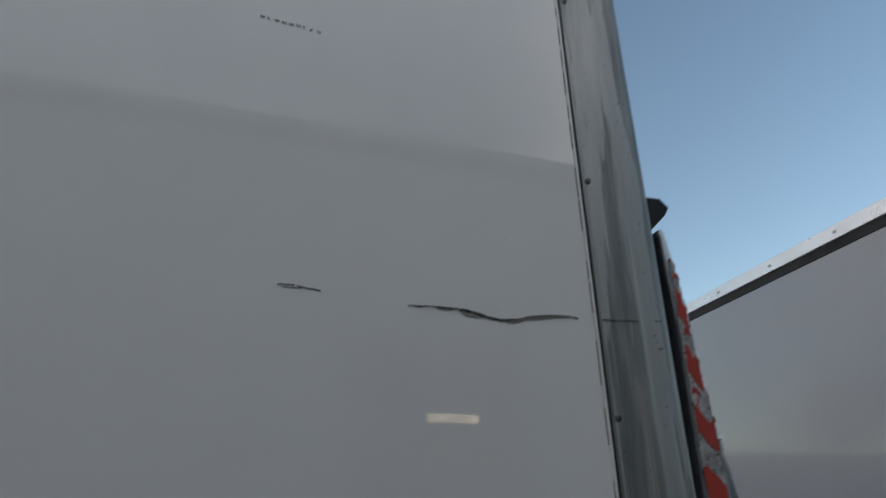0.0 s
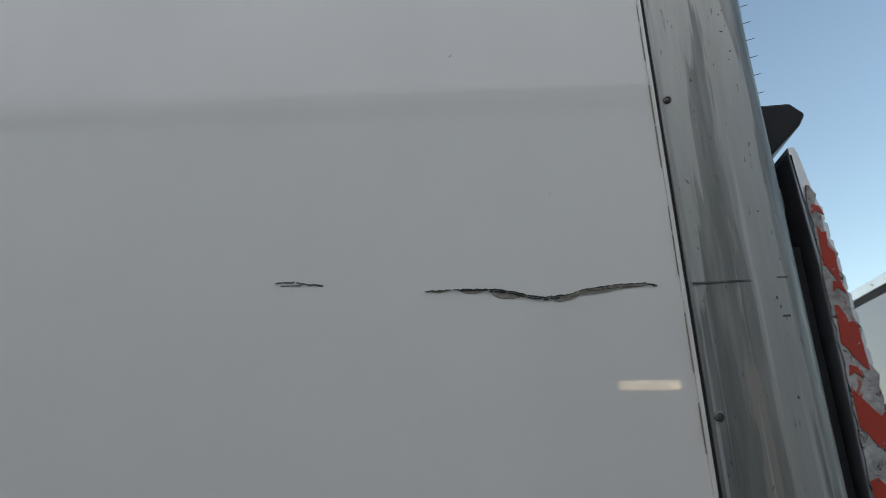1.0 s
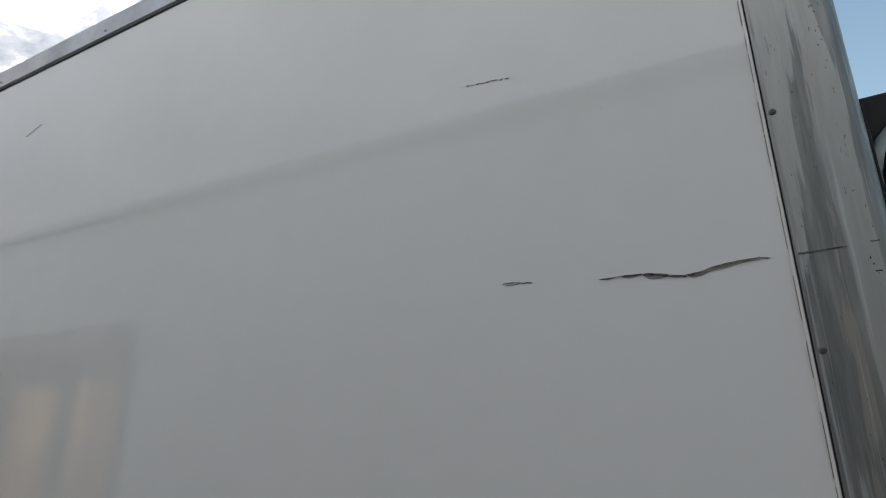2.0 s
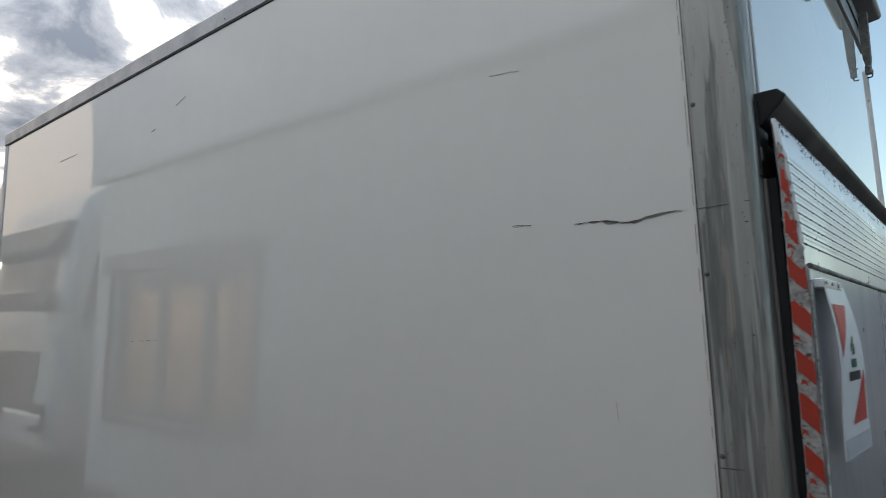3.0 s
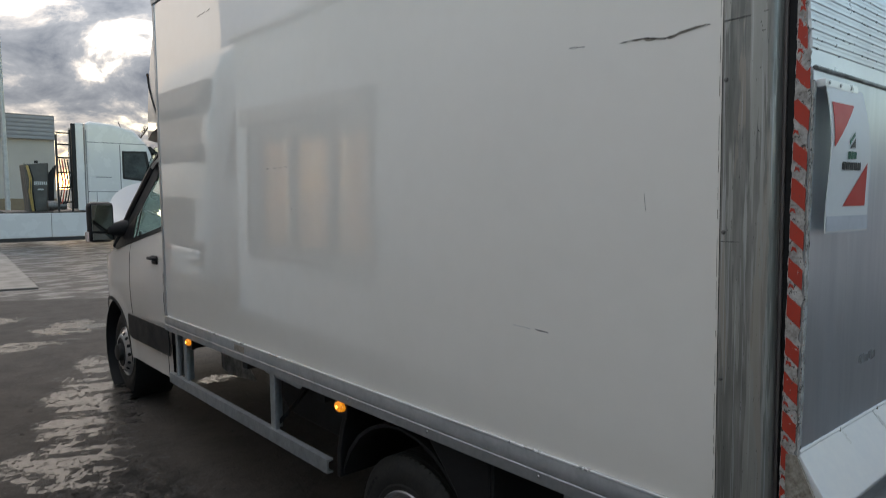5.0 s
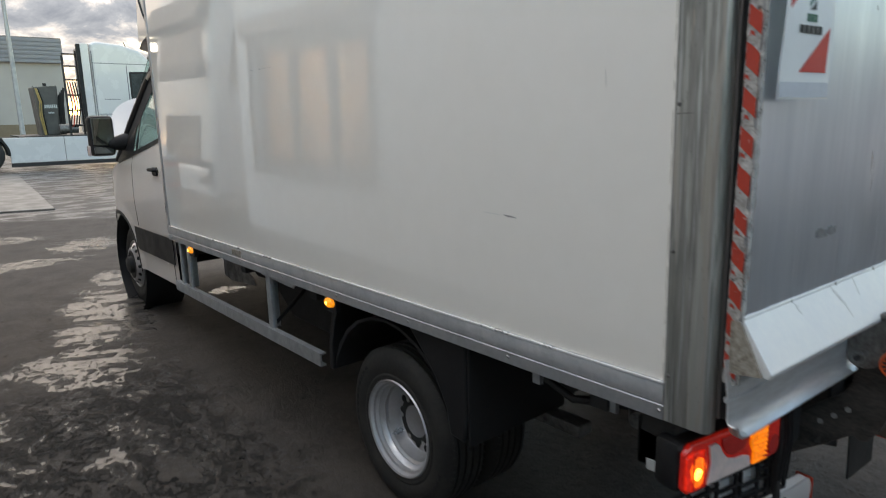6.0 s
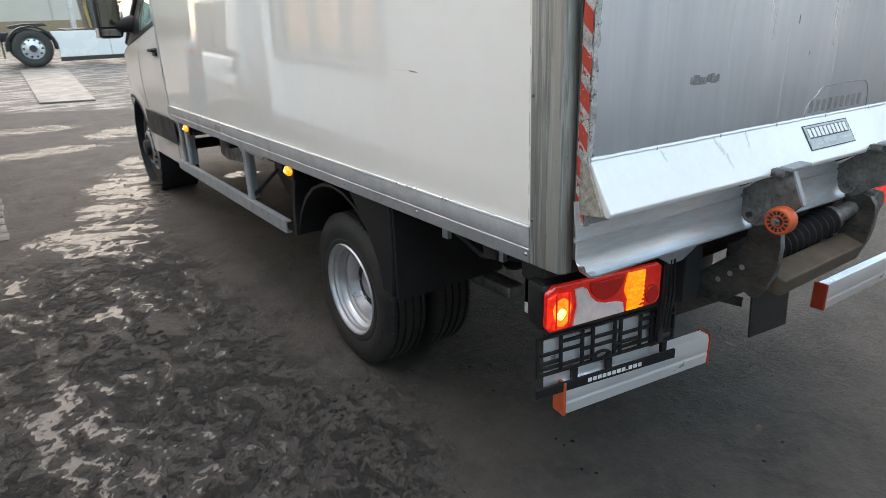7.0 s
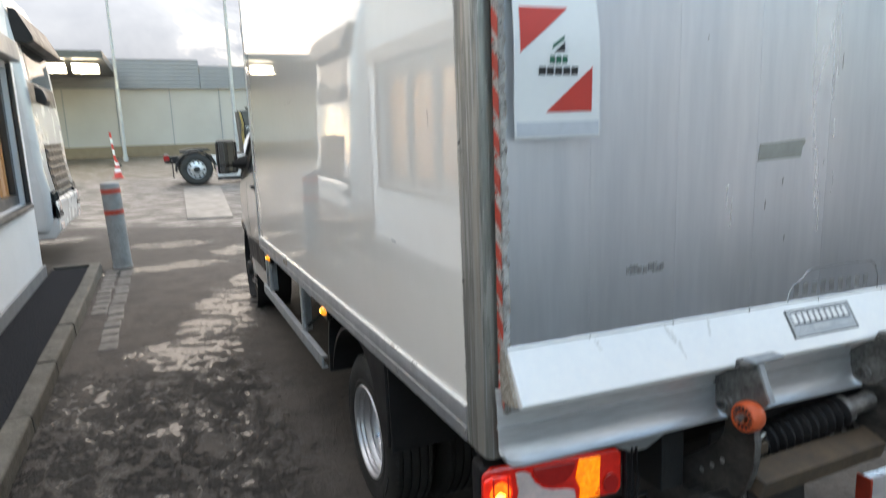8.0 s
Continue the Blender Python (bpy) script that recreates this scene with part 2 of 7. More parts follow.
PANEL = material("white_gloss_panel", (0.81, 0.77, 0.71), rough=0.025, second=(0.76, 0.72, 0.655), scale=1.2, amount=0.6, fine=14, rough_var=0.005, coat=0.8, bump=0.00005, bump_scale=1.1)
CABWHITE = material("white_van_paint", (0.74, 0.70, 0.66), rough=0.22, second=(0.60, 0.54, 0.47), scale=3, amount=0.35, rough_var=0.06, coat=0.6)
TRUCKWHITE = material("white_truck_paint", (0.61, 0.60, 0.59), rough=0.25, second=(0.55, 0.54, 0.53), scale=2, amount=0.4, coat=0.5)
ALUPOST = material("weathered_aluminium", (0.37, 0.355, 0.325), rough=0.45, metal=0.68, second=(0.145, 0.15, 0.138), scale=7, amount=1.0, stretch=(2.6, 2.6, 0.22), fine=42, rough_var=0.14, bump=0.0006, bump_scale=30)
ALURAIL = material("dull_aluminium", (0.50, 0.51, 0.52), rough=0.42, metal=0.8, second=(0.36, 0.37, 0.38), scale=8, amount=0.8, fine=70, rough_var=0.12)
ALUFACE = material("extruded_aluminium", (0.71, 0.745, 0.785), rough=0.34, metal=0.85, second=(0.52, 0.56, 0.61), scale=1.9, amount=0.7, stretch=(3, 3, 0.3), fine=14, rough_var=0.08, random_tint=0.06)
ALUBRIGHT = material("bright_aluminium", (0.88, 0.88, 0.87), rough=0.33, metal=0.6, second=(0.76, 0.765, 0.77), scale=5, amount=0.5, fine=60, rough_var=0.1)
FLAPALU = material("pale_brushed_aluminium", (0.87, 0.86, 0.83), rough=0.4, metal=0.35, second=(0.74, 0.75, 0.77), scale=6, amount=0.5, fine=60, rough_var=0.1)
ALUSKIRT = material("folded_aluminium", (0.80, 0.81, 0.82), rough=0.36, metal=0.7, second=(0.52, 0.51, 0.50), scale=4, amount=0.8, stretch=(0.4, 3, 3), fine=50, rough_var=0.1)
GALV = material("galvanised_steel", (0.42, 0.44, 0.45), rough=0.5, metal=0.7, second=(0.30, 0.31, 0.32), scale=14, amount=0.8, fine=60)
ARMSTEEL = material("scuffed_black_steel", (0.022, 0.021, 0.020), rough=0.5, metal=0.2, second=(0.105, 0.095, 0.085), scale=16, amount=0.9, stretch=(1, 0.6, 1.4), fine=95, rough_var=0.15, bump=0.001)
STEEL = material("dirty_steel", (0.25, 0.245, 0.235), rough=0.5, metal=0.6, second=(0.085, 0.077, 0.07), scale=18, amount=1.0, fine=110, rough_var=0.15, bump=0.0006)
def streaked(m, tones):
    """Run-off stains: tall sheets with one sharp edge, laid over a surface."""
    nt = m.node_tree
    n, l = nt.nodes, nt.links
    b = n["Principled BSDF"]
    src = b.inputs["Base Color"].links[0].from_socket
    tc = n.new("ShaderNodeTexCoord")
    for (across, along, edge, width, share_of), tone in tones:
        mp, t, mr, mx = n.new("ShaderNodeMapping"), n.new("ShaderNodeTexNoise"), n.new("ShaderNodeMapRange"), n.new("ShaderNodeMix")
        mp.inputs["Scale"].default_value = (across, across, along)
        mp.inputs["Location"].default_value = (0, across * 0.37, along * 1.7)
        t.inputs["Scale"].default_value, t.inputs["Detail"].default_value, t.inputs["Roughness"].default_value = 1.0, 5, 0.55
        l.new(tc.outputs["Object"], mp.inputs["Vector"]), l.new(mp.outputs[0], t.inputs["Vector"])
        mr.inputs[1].default_value, mr.inputs[2].default_value, mr.inputs[4].default_value = edge, edge + width, share_of
        l.new(t.outputs[0], mr.inputs[0])
        mx.data_type = "RGBA"
        mx.inputs[7].default_value = (*tone, 1)
        l.new(mr.outputs[0], mx.inputs[0]), l.new(src, mx.inputs[6])
        src = mx.outputs[2]
    l.new(src, b.inputs["Base Color"])


streaked(ALUPOST, [((26, 1.3, 0.50, 0.02, 0.55), (0.50, 0.49, 0.45)), ((30, 1.0, 0.55, 0.05, 0.45), (0.22, 0.22, 0.205)), ((22, 2.2, 0.57, 0.02, 0.5), (0.42, 0.36, 0.30)),
                   ((120, 2.0, 0.58, 0.08, 0.45), (0.58, 0.60, 0.60)), ((260, 60.0, 0.67, 0.03, 0.6), (0.09, 0.09, 0.085))])
SCREW = material("screw_steel", (0.35, 0.35, 0.35), rough=0.3, metal=1.0)
BLACK = material("black_plastic", (0.013, 0.013, 0.014), rough=0.42, spec=0.22, second=(0.026, 0.025, 0.025), scale=6, amount=0.6)
BLACKPAINT = material("black_chassis_paint", (0.018, 0.018, 0.019), rough=0.6, spec=0.35, second=(0.04, 0.037, 0.033), scale=6, amount=0.7, bump=0.001)
RUBBER = material("tyre_rubber", (0.016, 0.016, 0.016), rough=0.6, spec=0.35, second=(0.050, 0.046, 0.041), scale=9, amount=0.7, bump=0.0008, bump_scale=120)
GASKET = material("rubber_gasket", (0.015, 0.015, 0.016), rough=0.7)
RIM = material("silver_wheel_paint", (0.56, 0.56, 0.58), rough=0.36, metal=0.75, second=(0.40, 0.39, 0.38), scale=9, amount=0.6)
RED = material("red_reflective_tape", (0.50, 0.05, 0.025), rough=0.4, second=(0.36, 0.05, 0.03), scale=25, amount=0.6)
TAPEGREY = material("worn_tape_backing", (0.58, 0.56, 0.53), rough=0.6, second=(0.22, 0.20, 0.18), scale=38, amount=1.0, fine=160, bump=0.002, bump_scale=90)
SCUFF = material("scraped_bare_laminate", (0.42, 0.38, 0.32), rough=0.7, second=(0.16, 0.13, 0.10), scale=55, amount=1.0, fine=200)
FAINT = material("faint_grey_mark", (0.42, 0.43, 0.44), rough=0.5, metal=0.7, second=(0.24, 0.24, 0.24), scale=30, amount=0.9)
def flaked(m, chips, soil, scale=60.0, at=0.59, grime=0.60):
    """Lets the backing show through in chips and adds specks of soil."""
    nt = m.node_tree
    n, l = nt.nodes, nt.links
    b = n["Principled BSDF"]
    src = b.inputs["Base Color"].links[0].from_socket
    tc = n.new("ShaderNodeTexCoord")
    for sc, edge, tone in ((scale, at, chips), (scale * 1.9, grime, soil)):
        t, mr, mx = n.new("ShaderNodeTexNoise"), n.new("ShaderNodeMapRange"), n.new("ShaderNodeMix")
        t.inputs["Scale"].default_value, t.inputs["Detail"].default_value, t.inputs["Roughness"].default_value, t.inputs["Distortion"].default_value = sc, 6, 0.68, 0.8
        l.new(tc.outputs["Object"], t.inputs["Vector"])
        mr.inputs[1].default_value, mr.inputs[2].default_value = edge, edge + 0.035
        l.new(t.outputs[0], mr.inputs[0])
        mx.data_type = "RGBA"
        mx.inputs[7].default_value = (*tone, 1)
        l.new(mr.outputs[0], mx.inputs[0]), l.new(src, mx.inputs[6])
        src = mx.outputs[2]
    l.new(src, b.inputs["Base Color"])


TAPERED = material("flaking_red_tape", (0.50, 0.040, 0.018), rough=0.45, second=(0.38, 0.05, 0.03), scale=25, amount=0.6)
flaked(TAPERED, (0.50, 0.47, 0.43), (0.07, 0.055, 0.05), 60.0, 0.635, 0.63)
flaked(TAPEGREY, (0.42, 0.12, 0.07), (0.07, 0.062, 0.055), 42.0, 0.62, 0.57)
TAPETAN = material("grey_tan_tape", (0.33, 0.325, 0.29), rough=0.6, second=(0.25, 0.245, 0.215), scale=18, amount=0.8)
STAIN = material("pale_grey_stain", (0.76, 0.75, 0.72), rough=0.45, metal=0.35, second=(0.66, 0.65, 0.62), scale=30, amount=0.9)
TRIMROSE = material("dull_edge_trim", (0.22, 0.20, 0.195), rough=0.45, metal=0.5, second=(0.15, 0.135, 0.13), scale=6, amount=0.8, stretch=(3, 3, 0.3))
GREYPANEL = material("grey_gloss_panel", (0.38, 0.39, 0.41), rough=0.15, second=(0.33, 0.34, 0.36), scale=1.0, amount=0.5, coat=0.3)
DIRT = material("black_scuff", (0.03, 0.03, 0.03), rough=0.7, second=(0.2, 0.19, 0.18), scale=60, amount=0.9)
ORANGE = material("orange_polyurethane", (0.62, 0.10, 0.03), rough=0.4, second=(0.45, 0.08, 0.03), scale=30, amount=0.6)
RUST = material("rusty_steel", (0.12, 0.082, 0.05), rough=0.7, metal=0.2, second=(0.07, 0.055, 0.045), scale=10, amount=1.0, bump=0.001)
FLAGWHITE = material("white_vinyl", (0.78, 0.78, 0.76), rough=0.45, second=(0.70, 0.70, 0.68), scale=6, amount=0.4)
FLAGRED = material("red_vinyl", (0.62, 0.05, 0.035), rough=0.45, second=(0.5, 0.045, 0.03), scale=8, amount=0.5)
GREEN = material("green_print", (0.01, 0.12, 0.07), rough=0.5)
INK = material("black_print", (0.02, 0.02, 0.02), rough=0.5)
LENSRED = lamp_lens("red_lens", (0.42, 0.012, 0.012), (1.0, 0.04, 0.02), 0.10)
LENSHOT = lamp_lens("lit_bulb_lens", (0.5, 0.02, 0.012), (1.0, 0.03, 0.012), 0.34, 70.0)
LENSWARM = lamp_lens("lit_reflector", (0.6, 0.12, 0.02), (1.0, 0.14, 0.012), 1.1, 130.0)
LENSCORE = lamp_lens("bulb_glow", (0.8, 0.4, 0.1), (1.0, 0.52, 0.07), 5.0, 190.0)
LENSAMB = lamp_lens("amber_lens", (0.75, 0.22, 0.02), (1.0, 0.24, 0.01), 0.6)
# lens of the unlit lamps, given a faint red glow of its own
LENSDARK = lamp_lens("unlit_red_lens", (0.26, 0.012, 0.012), (1, 0.02, 0.01), 0.045, 160.0)
# pink tint: the red light scattered inside the tail lamp, put into the colour
LENSCLEAR = material("clear_lamp_lens", (0.86, 0.66, 0.60), rough=0.15, second=(0.5, 0.42, 0.4), scale=15, amount=0.5, coat=0.6)
MARKER = lamp_lens("amber_marker_lens", (0.8, 0.3, 0.03), (1.0, 0.34, 0.02), 0.7)
PLATEWHITE = material("enamel_plate", (0.55, 0.57, 0.56), rough=0.4, second=(0.3, 0.3, 0.3), scale=40, amount=0.6)
# teal tone puts a pale reflection into the colour of dark glass
TEALGLASS = material("cab_side_glass", (0.075, 0.10, 0.10), rough=0.04, second=(0.025, 0.03, 0.03), scale=1.6, amount=1.0, spec=0.6, rough_var=0.0)
DARKGLASS = material("dark_window_glass", (0.012, 0.016, 0.017), rough=0.03, spec=0.3, rough_var=0.0)
CABIN = material("cabin_interior", (0.05, 0.05, 0.052), rough=0.8)
MIRROR = material("mirror_glass", (0.15, 0.17, 0.17), rough=0.02, metal=1.0, rough_var=0.0, amount=0.1)
WINDOW = glass("van_window_glass", (0.55, 0.68, 0.64))
# ---------------------------------------------------------------- materials of the yard
def ground_material():
    m = bpy.data.materials.new("damp_yard_surface")
    m.use_nodes = True
    nt = m.node_tree
    n, l = nt.nodes, nt.links
    b = n["Principled BSDF"]
    tc = n.new("ShaderNodeTexCoord")
    sep = n.new("ShaderNodeSeparateXYZ")
    l.new(tc.outputs["Object"], sep.inputs[0])

    def noise_of(scale, detail, stretch=(1, 1, 1), rough=0.6, dist=0.0):
        mp = n.new("ShaderNodeMapping")
        mp.inputs["Scale"].default_value = stretch
        l.new(tc.outputs["Object"], mp.inputs["Vector"])
        t = n.new("ShaderNodeTexNoise")
        t.inputs["Scale"].default_value, t.inputs["Detail"].default_value = scale, detail
        t.inputs["Roughness"].default_value, t.inputs["Distortion"].default_value = rough, dist
        l.new(mp.outputs[0], t.inputs["Vector"])
        return t.outputs[0]

    def maths(op, a, c=None, clamp=False):
        k = n.new("ShaderNodeMath")
        k.operation, k.use_clamp = op, clamp
        for i, v in enumerate((a, c)):
            if v is None:
                continue
            if isinstance(v, (int, float)):
                k.inputs[i].default_value = v
            else:
                l.new(v, k.inputs[i])
        return k.outputs[0]

    def ramp(v, a, c, lo=0.0, hi=1.0, smooth=True):
        k = n.new("ShaderNodeMapRange")
        k.interpolation_type = "SMOOTHSTEP" if smooth else "LINEAR"
        for i, q in zip((1, 2, 3, 4), (a, c, lo, hi)):
            k.inputs[i].default_value = q
        l.new(v, k.inputs[0])
        return k.outputs[0]

    def mix(f, a, c):
        k = n.new("ShaderNodeMix")
        k.data_type = "RGBA"
        for i, v in ((0, f), (6, a), (7, c)):
            if isinstance(v, tuple):
                k.inputs[i].default_value = (*v, 1)
            elif isinstance(v, (int, float)):
                k.inputs[i].default_value = v
            else:
                l.new(v, k.inputs[i])
        return k.outputs[2]

    x, y = sep.outputs[0], sep.outputs[1]
    broad, mid, fine, grit = noise_of(0.45, 4), noise_of(3.2, 6, (1, 1, 1), 0.65), noise_of(22, 5), noise_of(130, 3)
    flakes = noise_of(34.0, 8, (1, 0.55, 1), 0.7, 0.9)
    # dried mud, darker tar and a paler silt film
    col = mix(ramp(mid, 0.38, 0.66), (0.070, 0.060, 0.052), (0.045, 0.038, 0.034))
    col = mix(ramp(fine, 0.45, 0.75, 0, 0.6), col, (0.090, 0.078, 0.069))
    col = mix(ramp(broad, 0.5, 0.62, 0, 0.5), col, (0.077, 0.065, 0.055))
    # crumbs of dark mud stand proud, silt and water lie in the low places at level 0
    geo = n.new("ShaderNodeNewGeometry")
    pos = n.new("ShaderNodeSeparateXYZ")
    l.new(geo.outputs["Position"], pos.inputs[0])
    z = maths("ADD", pos.outputs[2], maths("ADD", maths("MULTIPLY", maths("SUBTRACT", fine, 0.53), 0.0060), maths("MULTIPLY", maths("SUBTRACT", grit, 0.56), 0.0050)))
    near = ramp(y, 11.6, 10.4)
    churn = ramp(z, 0.0062, 0.0105)
    col = mix(maths("MULTIPLY", churn, 0.85), col, mix(ramp(flakes, 0.4, 0.6), (0.030, 0.0285, 0.027), (0.060, 0.056, 0.053)))
    pool = maths("MULTIPLY", ramp(z, 0.0009, 0.0001), near)
    silt = maths("MULTIPLY", ramp(z, 0.0030, 0.0008), near)
    damp = maths("MAXIMUM", pool, maths("MULTIPLY", silt, 0.75))
    # brick paving beyond the tarmac, worn pale and wet
    edge = maths("ADD", y, maths("ADD", maths("MULTIPLY", x, 0.55), maths("MULTIPLY", mid, 0.5)))
    pav = ramp(edge, 11.2, 11.5)
    br = n.new("ShaderNodeTexBrick")
    br.inputs["Scale"].default_value = 1.0
    br.inputs["Brick Width"].default_value, br.inputs["Row Height"].default_value, br.inputs["Mortar Size"].default_value = 0.21, 0.105, 0.006
    br.inputs["Color1"].default_value, br.inputs["Color2"].default_value, br.inputs["Mortar"].default_value = (0.10, 0.087, 0.077, 1), (0.07, 0.062, 0.056, 1), (0.03, 0.027, 0.025, 1)
    l.new(tc.outputs["Object"], br.inputs["Vector"])
    film = noise_of(2.2, 8, (0.6, 1.3, 1), 0.66)
    pcol = mix(ramp(film, 0.42, 0.62, 0, 0.8), br.outputs[0], (0.122, 0.114, 0.107))
    far = ramp(y, 24, 30)
    pcol = mix(far, pcol, (0.10, 0.083, 0.06))
    col = mix(pav, col, pcol)
    l.new(mix(maths("MULTIPLY", damp, 0.85), col, (0.016, 0.0155, 0.015)), b.inputs["Base Color"])
    dry = mix(pav, (0.72, 0.72, 0.72), mix(ramp(film, 0.45, 0.56), (0.62, 0.62, 0.62), (0.30, 0.30, 0.30)))
    wet = mix(damp, dry, (0.34, 0.34, 0.34))
    # dry tar barely shines; water does
    gloss = n.new("ShaderNodeMapRange")
    gloss.inputs[3].default_value, gloss.inputs[4].default_value = 0.25, 0.5
    l.new(maths("MAXIMUM", damp, maths("MULTIPLY", pav, ramp(film, 0.45, 0.65, 0.25, 0.8))), gloss.inputs[0])
    l.new(gloss.outputs[0], b.inputs["Specular IOR Level"])
    l.new(mix(pool, wet, (0.22, 0.22, 0.22)), b.inputs["Roughness"])
    h = maths("ADD", maths("MULTIPLY", grit, 0.45), maths("ADD", maths("MULTIPLY", fine, 0.8), maths("MULTIPLY", maths("MULTIPLY", ramp(flakes, 0.42, 0.60), maths("ADD", churn, 0.08)), 1.0)))
    h = maths("MULTIPLY", h, maths("SUBTRACT", 1.0, maths("MULTIPLY", pool, 0.86)))
    h = maths("ADD", h, maths("MULTIPLY", maths("MULTIPLY", br.outputs[1], -0.8), pav))
    bp = n.new("ShaderNodeBump")
    bp.inputs["Strength"].default_value, bp.inputs["Distance"].default_value = 1.0, 0.016
    l.new(h, bp.inputs["Height"]), l.new(bp.outputs[0], b.inputs["Normal"])
    return m


# puddles: centre x, y, half sizes, turn in degrees
PUDDLES = [(-0.22, 5.05, 0.46, 1.45, -14), (-0.62, 3.95, 0.55, 0.60, 25), (-1.25, 3.3, 0.28, 0.5, 0), (-0.75, 7.6, 1.1, 0.35, 4), (-0.7, 9.4, 0.9, 0.45, 0), (-1.15, 2.3, 0.32, 0.5, 0),
           (-1.12, 1.7, 0.30, 0.45, -10), (-1.2, 1.1, 0.3, 0.5, 0), (-0.8, 2.5, 0.16, 0.3, 0), (0.3, 8.4, 0.6, 0.6, 20), (0.15, 6.3, 0.3, 0.5, 0), (-2.3, 10.9, 0.7, 0.5, 0), (0.84, 5.13, 0.26, 0.16, 0)]
GROUND = ground_material()
RENDER = material("pale_wall_render", (0.69, 0.70, 0.71), rough=0.55, second=(0.59, 0.60, 0.61), scale=1.2, amount=0.6, fine=40, bump=0.0008, bump_scale=150)
FASCIA = material("grey_fascia", (0.20, 0.205, 0.21), rough=0.4, second=(0.15, 0.15, 0.155), scale=3, amount=0.5)
COPING = material("pale_grey_coping", (0.54, 0.545, 0.55), rough=0.45, second=(0.47, 0.475, 0.48), scale=3, amount=0.5)
ANTHRA = material("anthracite_frame", (0.03, 0.032, 0.036), rough=0.35)
CURTAIN = material("orange_brown_blind", (0.60, 0.40, 0.23), rough=0.8, second=(0.44, 0.27, 0.15), scale=3, amount=0.9, stretch=(1, 8, 0.4))
def translucent(m, share_of=0.5):
    """Lets part of the light through a cloth."""
    nt = m.node_tree
    b, out = nt.nodes["Principled BSDF"], nt.nodes["Material Output"]
    tr, mx = nt.nodes.new("ShaderNodeBsdfTranslucent"), nt.nodes.new("ShaderNodeMixShader")
    nt.links.new(b.inputs["Base Color"].links[0].from_socket, tr.inputs[0])
    mx.inputs[0].default_value = share_of
    nt.links.new(b.outputs[0], mx.inputs[1]), nt.links.new(tr.outputs[0], mx.inputs[2])
    nt.links.new(mx.outputs[0], out.inputs[0])


translucent(CURTAIN)
ROOMWALL = material("office_interior", (0.45, 0.36, 0.26), rough=0.9)
def thin_pane(name):
    """Thin clear glazing: what lies behind shows through, with a glossy reflection over it."""
    m = bpy.data.materials.new(name)
    m.use_nodes = True
    nt = m.node_tree
    clear, gloss, mx, fr = (nt.nodes.new("ShaderNode" + k) for k in ("BsdfTransparent", "BsdfGlossy", "MixShader", "Fresnel"))
    clear.inputs[0].default_value = (0.88, 0.92, 0.91, 1)
    gloss.inputs["Roughness"].default_value = 0.015
    fr.inputs[0].default_value = 1.45
    nt.links.new(fr.outputs[0], mx.inputs[0])
    nt.links.new(clear.outputs[0], mx.inputs[1]), nt.links.new(gloss.outputs[0], mx.inputs[2])
    nt.links.new(mx.outputs[0], nt.nodes["Material Output"].inputs[0])
    return m


PANE = thin_pane("office_window_glass")
GRAVEL = material("dark_gravel", (0.008, 0.0095, 0.013), rough=0.9, spec=0.12, second=(0.014, 0.016, 0.02), scale=30, amount=1.0, fine=90, bump=0.012, bump_scale=55)
KERB = material("mossy_concrete_kerb", (0.112, 0.100, 0.085), rough=0.8, second=(0.035, 0.036, 0.026), scale=4, amount=1.0, fine=50, bump=0.004, bump_scale=60, random_tint=0.14)
COBBLE = material("granite_sett", (0.112, 0.103, 0.094), rough=0.65, second=(0.05, 0.046, 0.041), scale=8, amount=0.9, bump=0.005, bump_scale=40, random_tint=0.22)
SLAB = material("worn_steel_plate", (0.16, 0.15, 0.135), rough=0.5, second=(0.09, 0.083, 0.073), scale=2.5, amount=0.9, rough_var=0.12)
FARWALL = material("beige_grey_cladding", (0.37, 0.345, 0.325), rough=0.6, second=(0.32, 0.30, 0.28), scale=0.4, amount=0.8)
FARBAND = material("blue_grey_corrugated", (0.225, 0.23, 0.25), rough=0.5, second=(0.18, 0.185, 0.205), scale=0.5, amount=0.7)
FARBASE = material("brown_base_wall", (0.20, 0.15, 0.10), rough=0.8)
POLE = material("galvanised_pole", (0.38, 0.39, 0.40), rough=0.5, metal=0.5, second=(0.27, 0.28, 0.29), scale=5, amount=0.7)
BOLLARD = material("grey_painted_bollard", (0.33, 0.335, 0.335), rough=0.55, second=(0.17, 0.165, 0.15), scale=7, amount=0.8, bump=0.001)
TUBE = lamp_lens("fluorescent_tube", (0.9, 0.9, 0.85), (1.0, 0.95, 0.78), 11.0, 1.0)
ROOMLAMP = lamp_lens("office_lamp", (0.9, 0.85, 0.75), (1.0, 0.85, 0.62), 10.0, 1.0)
BARK = material("bare_bark", (0.06, 0.05, 0.045), rough=0.9)

